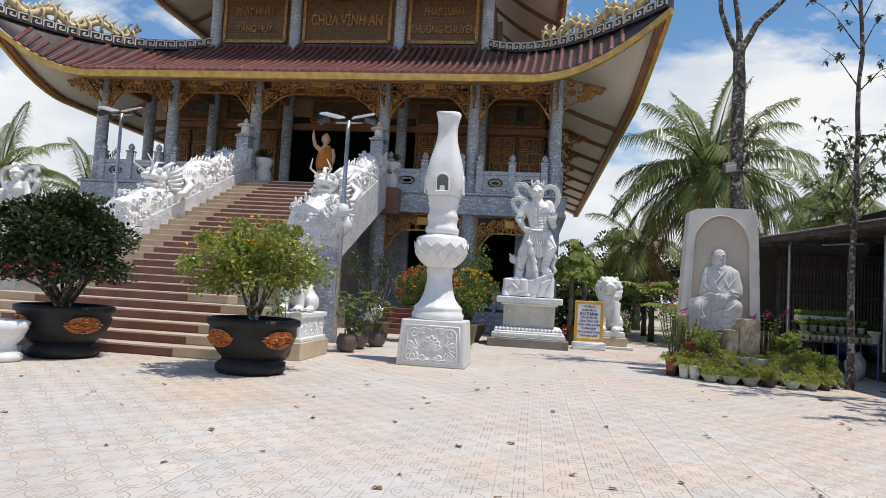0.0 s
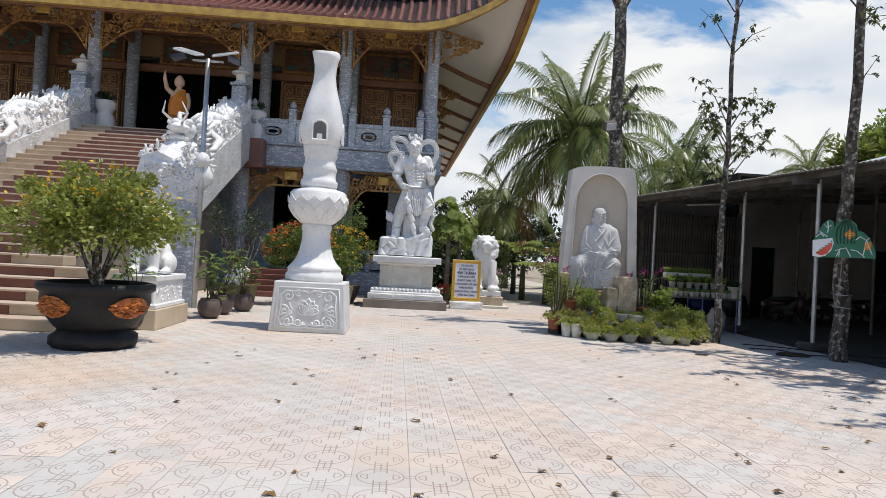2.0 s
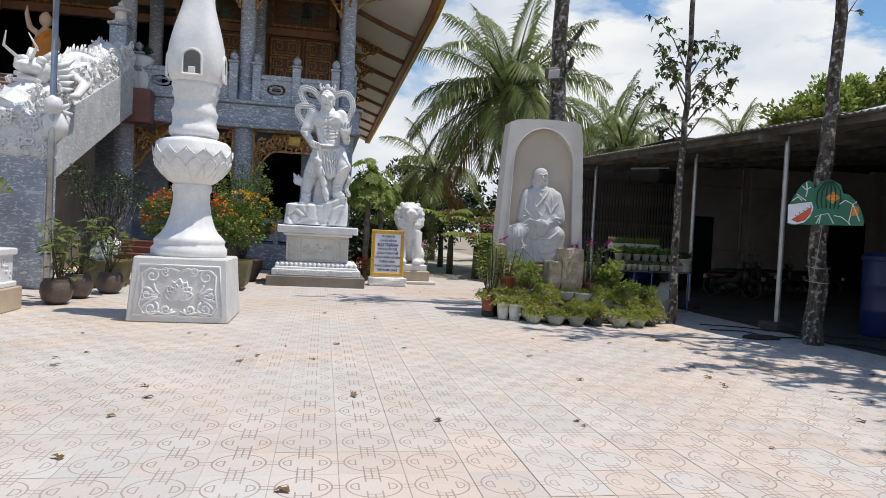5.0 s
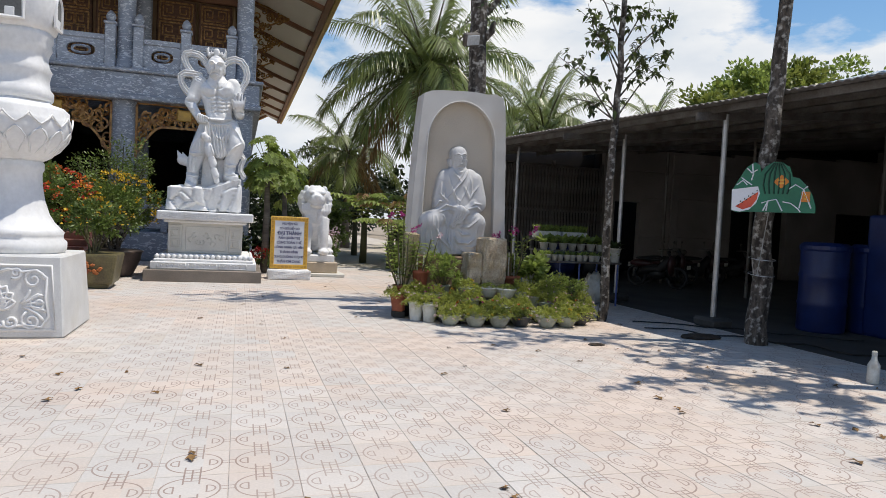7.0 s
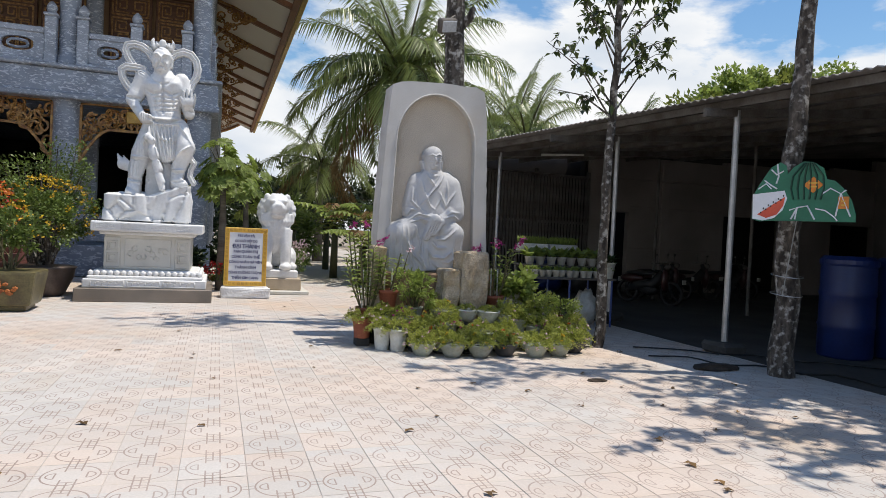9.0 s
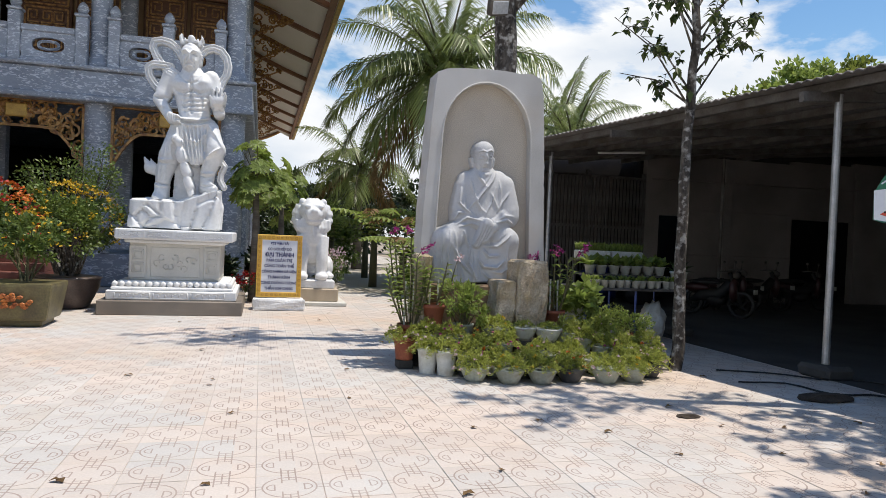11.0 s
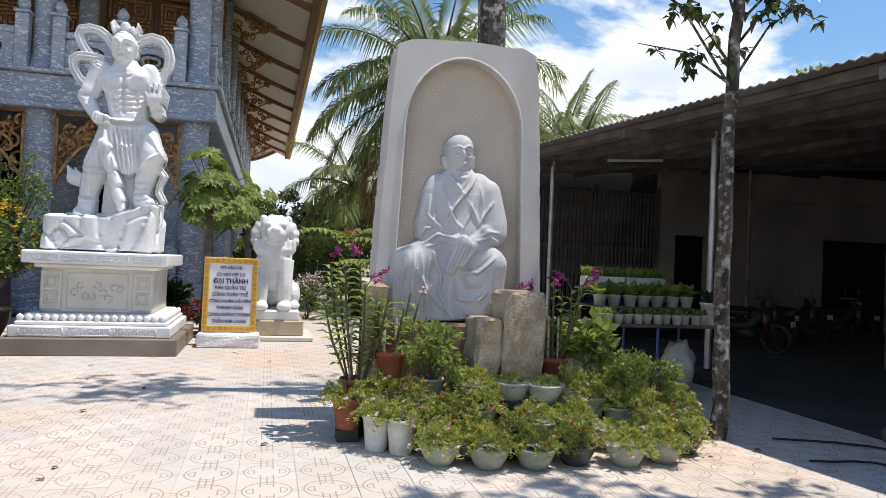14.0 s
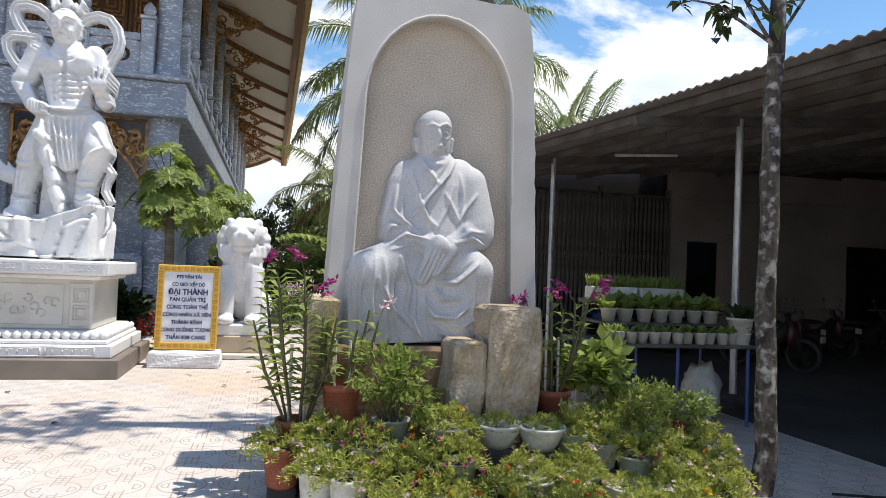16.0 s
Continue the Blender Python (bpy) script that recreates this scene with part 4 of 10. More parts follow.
def rail_panel(a, b, y, along_y=False, x=0.0):
    """A stone panel between posts with a pierced oval and a top rail."""
    bm = bmesh.new()
    w = b - a
    cxm, cz = w / 2, 0.42
    out = [(0, 0.1), (w, 0.1), (w, 0.72), (0, 0.72)]
    n = 24
    ho = min(0.42, w * 0.3)
    hole = [(cxm + ho * math.cos(2 * math.pi * k / n), cz + 0.17 * math.copysign(abs(math.sin(2 * math.pi * k / n)) ** 0.7, math.sin(2 * math.pi * k / n))) for k in range(n)]
    rim = []
    for k in range(n):
        c, s = math.cos(2 * math.pi * k / n), math.sin(2 * math.pi * k / n)
        f = min((w / 2) / max(abs(c), 1e-6), 0.31 / max(abs(s), 1e-6))
        rim.append((cxm + c * f, 0.41 + s * f))
    m = pose(a, y, ZB1) if not along_y else pose(x, a, ZB1, 0, 0, 90)
    lay = []
    for dy in (-0.05, 0.05):
        lay.append(([bm.verts.new(m @ Vector((u, dy, v))) for u, v in rim], [bm.verts.new(m @ Vector((u, dy, v))) for u, v in hole]))
    for k in range(n):
        j = (k + 1) % n
        bm.faces.new((lay[0][0][k], lay[0][0][j], lay[0][1][j], lay[0][1][k]))
        bm.faces.new((lay[1][0][j], lay[1][0][k], lay[1][1][k], lay[1][1][j]))
        bm.faces.new((lay[0][1][k], lay[0][1][j], lay[1][1][j], lay[1][1][k]))
    for z0, z1, hh in ((0.0, 0.11, 0.1), (0.71, 0.86, 0.09)):
        soft_box(bm, 0, w, -hh, hh, z0, z1, 0.02, m)
    p = part("rail_panel", bm, M_BLUE2, temple, "pierced marble rail panel")
    bm = bmesh.new()
    tube(bm, [m @ Vector((cxm + (u - cxm) * 0.62, 0, cz + (v - cz) * 0.55)) for u, v in hole + hole[:1]], 0.035, 5)
    ob = part("ring", bm, M_BLUE, temple)
    ob.parent, ob.matrix_parent_inverse = p, Matrix()


posts_x = [-17.65, -16.45, -15.25, -14.55, -13.1, -11.75, -5.7, -4.35, -2.95, -2.25, -1.05, 0.15]
for x in posts_x:
    rail_post(x, 24.75)
for a, b in zip(posts_x, posts_x[1:]):
    if b - a < 2 and b - a > 0.9:
        rail_panel(a + 0.13, b - 0.13, 24.75)
for k in range(10):
    y = 25.6 + 1.9 * k
    for x in (0.72, -18.22):
        rail_post(x, y)
        if k < 9:
            rail_panel(y + 0.13, y + 1.77, 0, True, x)

# ground-floor steps and low wall
for k in range(5):
    bm = bmesh.new()
    soft_box(bm, -5.45, -2.9, 21.3 + 0.33 * k, 24.7, 0.16 * k, 0.16 * (k + 1), 0.012)
    part("step", bm, M_STEPR, temple, "polished red granite step")
bm = bmesh.new()
soft_box(bm, -18.4, -11.9, 24.6, 27.6, 0, 0.8, 0.02)
soft_box(bm, -11.9, 0.9, 24.7, 27.6, 0, 0.8, 0.02)
part("plinth", bm, M_BLUE, temple, "blue-grey marble plinth")
for a, b in ((-2.3, 0.2),):
    bm = bmesh.new()
    soft_box(bm, a, b, 24.66, 24.78, 1.45, 1.6, 0.02)
    for k in range(4):
        soft_box(bm, a + (b - a) * k / 3 - 0.08, a + (b - a) * k / 3 + 0.08, 24.64, 24.8, 0.8, 1.55, 0.02)
    soft_box(bm, a, b, 24.68, 24.76, 0.9, 1.35, 0.01)
    part("low_rail", bm, M_BLUE, temple)

# ---- grand stairway ----
SX0, SX1 = -11.75, -5.55
NST = 28
SY0, SY1 = 11.5, 23.9
# beige tread tone, lightened to carry the sun on the step tops
M_NOSE = mat("sunlit_tread_granite", (0.66, 0.54, 0.43), (0.54, 0.42, 0.32), scale=3, fine=60, rough=0.6, bump=0.1)
stairway = thing("stairway", (XC, SY0, 0), "wide stairway of red and beige granite steps to the temple balcony", "stairs")
tread = (SY1 - SY0) / NST
riser = ZB1 / NST
for k in range(NST):
    y = SY0 + tread * k
    w0, w1 = (SX0, SX1) if k < 5 else (XC - 2.2, XC + 2.2)
    part("step", slab(w0 + 0.95, w1 - 0.95, y, y + tread + 0.03, riser * k, riser * (k + 1), 0.014), M_STEPR, stairway)
    for a, b in ((w0, w0 + 0.95), (w1 - 0.95, w1)):
        part("step_end", slab(a, b, y + 0.003, y + tread + 0.03, riser * k, riser * (k + 1) - 0.002, 0.014), M_STEPB, stairway, "beige granite step end")
    # pale tread with its edge, the overhead sunlight put into its colour
    part("tread", slab(w0 + 0.01, w1 - 0.01, y - 0.03, y + tread - 0.004, riser * (k + 1) - 0.028, riser * (k + 1) + 0.006, 0.004), M_NOSE, stairway, "pinkish-beige granite tread, painted paler for the overhead sun")
bm = bmesh.new()
prism = [(SY0 + 0.1, -0.1), (SY1, -0.1), (SY1, ZB1 - 0.25), (SY0 + 0.1, 0.02)]
extrude(bm, [(-y, z) for y, z in prism], pose(XC - 2.19, 0, 0, 0, 0, -90), -4.38)
part("stair_core", bm, M_BASESTONE, stairway)
bm = bmesh.new()
soft_box(bm, SX0 - 0.4, SX1 + 0.4, SY1, 24.5, 4.2, ZB1 - 0.004, 0.01)
part("landing", bm, M_STEPR, stairway)

# ---- stone sculpture ----
def carve(ob, voxel=0.03, smooth=3, factor=0.6):
    """Melts the lumps of one statue into a single carved surface."""
    r = ob.modifiers.new("remesh", "REMESH")
    r.mode, r.voxel_size, r.use_smooth_shade = "VOXEL", voxel, True
    s = ob.modifiers.new("smooth", "SMOOTH")
    s.iterations, s.factor = smooth, factor
    return ob


# lantern tower
LX, LY = -1.94, 13.56
lantern = thing("stone_lantern", (LX, LY, 0), "tall white granite temple lantern on a carved lotus plinth", "stone lantern")
bm = bmesh.new()
vs = soft_box(bm, LX - 0.68, LX + 0.68, LY - 0.66, LY + 0.66, 0, 0.90, 0.02)
for v in vs:
    f = 1 - 0.10 * v.co.z
    v.co.x, v.co.y = LX + (v.co.x - LX) * f, LY + (v.co.y - LY) * f
plinth = part("plinth", bm, M_WHITE2, lantern)


def lotus_relief(half, inset, z0, z1):
    """Raised border, scrolls and lotus on a flat field, in u, v, drawn as tubes."""
    lines = []
    w, cz = half - inset, (z0 + z1) / 2
    lines.append([(-w, z0 + inset), (w, z0 + inset), (w * 0.97, z1 - inset), (-w * 0.97, z1 - inset), (-w, z0 + inset)])
    for k in range(-3, 4):
        a, ln = 0.42 * k, 0.27 - 0.022 * abs(k)
        for g in (1.0, 0.62):
            pts = []
            for i in range(13):
                f = i / 6 if i <= 6 else (12 - i) / 6
                side = (1 if i <= 6 else -1) * 0.055 * g * math.sin(math.pi * min(1.0, f * 0.96)) ** 0.8
                q = ln * g * f
                pts.append((q * math.sin(a) + side * math.cos(a), cz - 0.10 + q * math.cos(a) - side * math.sin(a)))
            lines.append(pts)
    for s in (-1, 1):
        for k, (cx, cv, r0) in enumerate(((0.38, cz + 0.20, 0.12), (0.43, cz - 0.06, 0.10), (0.36, z0 + 0.17, 0.11), (0.16, z0 + 0.16, 0.08), (0.20, cz + 0.27, 0.07))):
            lines.append([(s * (cx + r0 * (1 - i / 17) * math.cos(i * 0.62 + k)), cv + r0 * (1 - i / 17) * math.sin(i * 0.62 + k)) for i in range(16)])
        for k in range(5):
            a = -0.5 + 0.42 * k
            lines.append([(s * (0.24 + 0.27 * f * math.cos(a) + 0.03 * math.sin(3 * f)), cz - 0.08 + 0.24 * f * math.sin(a) - 0.05 * f * f) for f in (0.1, 0.35, 0.6, 0.85, 1.0)])
        lines.append([(s * 0.03, z0 + 0.13), (s * 0.14, z0 + 0.10), (s * 0.30, z0 + 0.13), (s * 0.46, z0 + 0.10), (s * 0.53, z0 + 0.22), (s * 0.50, cz), (s * 0.52, cz + 0.22), (s * 0.42, z1 - 0.12), (s * 0.26, z1 - 0.14), (s * 0.12, z1 - 0.11), (0, z1 - 0.15)])
    return lines


for s in range(4):
    bm = bmesh.new()
    m = Matrix.Translation((LX, LY, 0)) @ Matrix.Rotation(radians(90 * s), 4, "Z")
    for ln in lotus_relief(0.66, 0.07, 0.02, 0.86):
        tube(bm, [m @ Vector((u * (1 - 0.1 * v), -0.665 * (1 - 0.10 * v) + 0.004, v)) for u, v in ln], 0.017, 5)
    ob = part("lotus_relief", bm, M_WHITE, lantern, smooth=True)
    ob.parent, ob.matrix_parent_inverse = plinth, Matrix()
bm = bmesh.new()
lathe(bm, [(0.50, 0.89), (0.53, 0.94), (0.53, 1.02), (0.49, 1.06), (0.49, 1.10), (0.50, 1.13), (0.46, 1.18), (0.40, 1.24), (0.34, 1.34), (0.29, 1.50), (0.26, 1.68), (0.255, 1.82), (0.275, 1.86), (0.275, 1.93), (0.25, 1.97)], (LX, LY, 0), 48, wave=(16, 0.012))
part("foot", bm, M_WHITE, lantern, smooth=True)
bm = bmesh.new()
lathe(bm, [(0.25, 1.95), (0.34, 2.0), (0.47, 2.14), (0.535, 2.28), (0.545, 2.38), (0.535, 2.44), (0.52, 2.46), (0.52, 2.53), (0.47, 2.58), (0.33, 2.62), (0.31, 2.66)], (LX, LY, 0), 48)
bowl = part("bowl", bm, M_WHITE, lantern, smooth=True)
bm = bmesh.new()
for k in range(14):
    a = 2 * math.pi * k / 14
    pts = []
    for i in range(9):
        f = i / 8 * 2 - 1
        z = 2.47 - 0.12 * (1 - abs(f)) ** 0.7 if True else 0
        r = 0.552
        b = a + f * math.pi / 14
        pts.append((LX + r * math.cos(b), LY + r * math.sin(b), z))
    tube(bm, pts, 0.012, 4)
    pts = [(LX + r * math.cos(a + f), LY + r * math.sin(a + f), z) for r, f, z in ((0.30, 0.0, 1.99), (0.42, 0.12, 2.08), (0.51, 0.2, 2.2), (0.535, 0.1, 2.27), (0.54, 0.0, 2.31), (0.535, -0.1, 2.27), (0.51, -0.2, 2.2), (0.42, -0.12, 2.08), (0.30, 0.0, 1.99))]
    tube(bm, pts, 0.012, 4)
ob = part("petals", bm, M_WHITE, lantern, "carved lotus petals round the bowl", True)
ob.parent, ob.matrix_parent_inverse = bowl, Matrix()
bm = bmesh.new()
lathe(bm, [(0.31, 2.64), (0.335, 2.68), (0.335, 2.76), (0.30, 2.80), (0.29, 2.88), (0.30, 2.95), (0.315, 3.0), (0.285, 3.06), (0.275, 3.14), (0.285, 3.2), (0.31, 3.25), (0.30, 3.31), (0.32, 3.36), (0.32, 3.42)], (LX, LY, 0), 32, power=3.2)
part("neck", bm, M_WHITE, lantern, smooth=True)
# squared vase with a niche on each side
bm = bmesh.new()
prof = [(0.30, 3.40), (0.345, 3.46), (0.37, 3.56), (0.385, 3.70), (0.385, 3.82), (0.36, 4.0), (0.315, 4.2), (0.26, 4.4), (0.215, 4.58), (0.195, 4.76), (0.20, 4.92), (0.225, 5.05), (0.255, 5.16), (0.22, 5.17), (0.18, 5.1)]
lathe(bm, prof, (LX, LY, 0), 40, power=3.6)
vase = part("vase", bm, M_WHITE, lantern, "squared vase-shaped top with flared rim", True)
for s in range(4):
    m = Matrix.Translation((LX, LY, 0)) @ Matrix.Rotation(radians(90 * s), 4, "Z")
    # flush dark plate: the shade of a hollow niche is put into its colour
    bm = bmesh.new()
    ar = [(-0.12, 3.50), (0.12, 3.50), (0.12, 3.72)] + [(0.12 * math.cos(a), 3.72 + 0.12 * math.sin(a)) for a in (math.pi * i / 8 for i in range(1, 8))] + [(-0.12, 3.72)]
    extrude(bm, ar, m @ Matrix.Translation((0, -0.36, 0)), 0.028)
    ob = part("niche", bm, mat("niche_shadow_stone", (0.22, 0.22, 0.21), rough=0.9) if s == 0 else bpy.data.materials["niche_shadow_stone"], lantern, "lamp niche as a flush plate, its shade put into dark stone")
    ob.parent, ob.matrix_parent_inverse = vase, Matrix()
    bm = bmesh.new()
    tube(bm, [m @ Vector((u * 1.12, -0.388, v + (0.01 if v > 3.6 else -0.01))) for u, v in ar + ar[:1]], 0.022, 5)
    soft_box(bm, -0.05, 0.05, -0.40, -0.37, 3.50, 3.60, 0.01, m)
    ob = part("niche_frame", bm, M_WHITE, lantern)
    ob.parent, ob.matrix_parent_inverse = vase, Matrix()

# guardian statues


def pedestal(cx, cy, t, sx):
    """Stepped pedestal; t its Empty."""
    bm = bmesh.new()
    soft_box(bm, cx - 1.15, cx + 1.15, cy - 1.1, cy + 1.1, 0, 0.24, 0.012)
    part("base_slab", bm, M_BASESTONE, t, "polished brown granite slab")
    bm = bmesh.new()
    soft_box(bm, cx - 1.04, cx + 1.04, cy - 0.98, cy + 0.98, 0.24, 0.40, 0.015)
    soft_box(bm, cx - 0.98, cx + 0.98, cy - 0.92, cy + 0.92, 0.40, 0.46, 0.02)
    soft_box(bm, cx - 0.9, cx + 0.9, cy - 0.84, cy + 0.84, 0.46, 0.56, 0.045, seg=3)
    p = part("plinth", bm, M_WHITE, t)
    bm = bmesh.new()
    for k in range(18):
        x = cx - 0.92 + 1.84 * k / 17
        blob(bm, (x, cy - 0.87, 0.50), (0.055, 0.04, 0.06), 1)
    for k in range(16):
        blob(bm, (cx + 0.93, cy - 0.8 + 1.6 * k / 15, 0.50), (0.04, 0.055, 0.06), 1)
    for x0 in (-0.9, -0.3, 0.3):
        for (a, b), (c, d) in zip(((0, 0), (0.6, 0), (0.6, 0.1), (0, 0.1), (0, 0)), ((0.6, 0), (0.6, 0.1), (0, 0.1), (0, 0), (0, 0))):
            if (a, b) != (c, d):
                bar(bm, (cx + x0 + a * 0.9, cy - 0.983, 0.27 + b), (cx + x0 + c * 0.9, cy - 0.983, 0.27 + d), 0.015, 0.015)
        for k in range(4):
            bar(bm, (cx + x0 + 0.08 + 0.11 * k, cy - 0.983, 0.29), (cx + x0 + 0.08 + 0.11 * k, cy - 0.983, 0.35), 0.015, 0.015)
            bar(bm, (cx + x0 + 0.08 + 0.11 * k, cy - 0.983, 0.35), (cx + x0 + 0.14 + 0.11 * k, cy - 0.983, 0.35), 0.015, 0.015)
    ob = part("moulding", bm, M_WHITE, t, smooth=True)
    ob.parent, ob.matrix_parent_inverse = p, Matrix()
    bm = bmesh.new()
    soft_box(bm, cx - 0.74, cx + 0.74, cy - 0.7, cy + 0.7, 0.56, 1.22, 0.02)
    for s in (-1, 1):
        soft_box(bm, cx + s * 0.60 - 0.14, cx + s * 0.60 + 0.14, cy - 0.725, cy - 0.69, 0.60, 1.16, 0.015)
    soft_box(bm, cx - 0.40, cx + 0.40, cy - 0.715, cy - 0.69, 0.62, 1.14, 0.012)
    d = part("dado", bm, M_CREAM, t, "cream granite dado with carved panels")
    bm = bmesh.new()
    for k in range(9):
        a0 = k * 0.8
        tube(bm, [(cx - 0.30 + 0.075 * k + 0.05 * math.cos(a0 + i), cy - 0.722, 0.86 + 0.10 * math.sin(k * 1.9) + 0.05 * math.sin(a0 + i)) for i in range(6)], 0.010, 4)
    for s in (-1, 1):
        for zc in (0.78, 1.0):
            for r in (0.05, 0.085):
                tube(bm, [(cx + s * 0.60 + r * q[0], cy - 0.728, zc + r * q[1]) for q in ((-1, -1), (1, -1), (1, 1), (-1, 1), (-1, -1))], 0.009, 4)
    ob = part("carving", bm, M_CREAM, t, smooth=True)
    ob.parent, ob.matrix_parent_inverse = d, Matrix()
    bm = bmesh.new()
    soft_box(bm, cx - 0.82, cx + 0.82, cy - 0.78, cy + 0.78, 1.20, 1.26, 0.02)
    soft_box(bm, cx - 0.95, cx + 0.95, cy - 0.9, cy + 0.9, 1.26, 1.44, 0.02)
    c = part("cap", bm, M_WHITE, t)
    bm = bmesh.new()
    for k in range(4):
        x0 = cx - 0.88 + 0.45 * k
        tube(bm, [(x0, cy - 0.904, 1.30), (x0 + 0.40, cy - 0.904, 1.30), (x0 + 0.40, cy - 0.904, 1.40), (x0, cy - 0.904, 1.40), (x0, cy - 0.904, 1.30)], 0.008, 4)
        for j in range(5):
            tube(bm, [(x0 + 0.05 + 0.065 * j + 0.03 * math.cos(i * 1.1), cy - 0.904, 1.35 + 0.03 * math.sin(i * 1.1)) for i in range(6)], 0.008, 4)
    ob = part("band_carving", bm, M_WHITE, t)
    ob.parent, ob.matrix_parent_inverse = c, Matrix()


def rock_base(bm, cx, cy, flip, z0):
    """Chiselled rock: one solid mass with angular facets and cut joints, higher on one side."""
    rg = random.Random(3)
    b2 = bmesh.new()
    bmesh.ops.create_cube(b2, size=2.0)
    bmesh.ops.subdivide_edges(b2, edges=b2.edges[:], cuts=40, use_grid_fill=True)
    co = np.array([v.co[:] for v in b2.verts])
    hx, hy = 0.74, 0.60
    size = np.array([hx, hy, 0.30])
    p = co * size
    cells = np.array([[rg.uniform(-hx, hx), rg.uniform(-hy, hy) if i % 3 else -hy, rg.uniform(-0.3, 0.3)] for i in range(34)])
    tilt = np.array([[rg.uniform(-0.10, 0.10) for _ in range(3)] for _ in cells])
    lift = np.array([rg.uniform(-0.025, 0.025) for _ in cells])
    d = np.linalg.norm((p[:, None, :] - cells[None, :, :]) * np.array([1, 1, 0.8]), axis=2)
    order = np.argsort(d, axis=1)
    n = np.arange(len(p))
    f1, f2 = d[n, order[:, 0]], d[n, order[:, 1]]
    near = order[:, 0]
    groove = np.exp(-((f2 - f1) / 0.026) ** 2) * 0.06
    face = np.einsum("ij,ij->i", p - cells[near], tilt[near]) + lift[near]
    nrm = co / np.linalg.norm(co, axis=1)[:, None]
    big = np.argmax(np.abs(co), axis=1)
    axis = np.zeros_like(co)
    axis[n, big] = np.sign(co[n, big])
    edge = np.sort(np.abs(co), axis=1)[:, 1]
    rounding = np.clip((edge - 0.86) / 0.14, 0, 1) ** 2 * 0.05
    p = p + axis * (face - groove)[:, None] - nrm * rounding[:, None]
    w = (p[:, 2] + 0.3) / 0.6
    top = 0.55 + 0.24 * np.clip(p[:, 0] / hx * 1.3 - 0.25, -0.1, 0.9) + 0.06 * np.clip((p[:, 1] + 0.2) / 0.5, 0, 1)
    p[:, 2] = z0 + np.clip(w, 0, None) * top
    for v, q in zip(b2.verts, p):
        v.co = (cx + flip * (q[0] - 0.06), cy + q[1], max(q[2], z0 - 0.002))
    if flip < 0:
        bmesh.ops.reverse_faces(b2, faces=b2.faces[:])
    me = bpy.data.meshes.new("tmp")
    b2.to_mesh(me)
    b2.free()
    bm.from_mesh(me)
    bpy.data.meshes.remove(me)


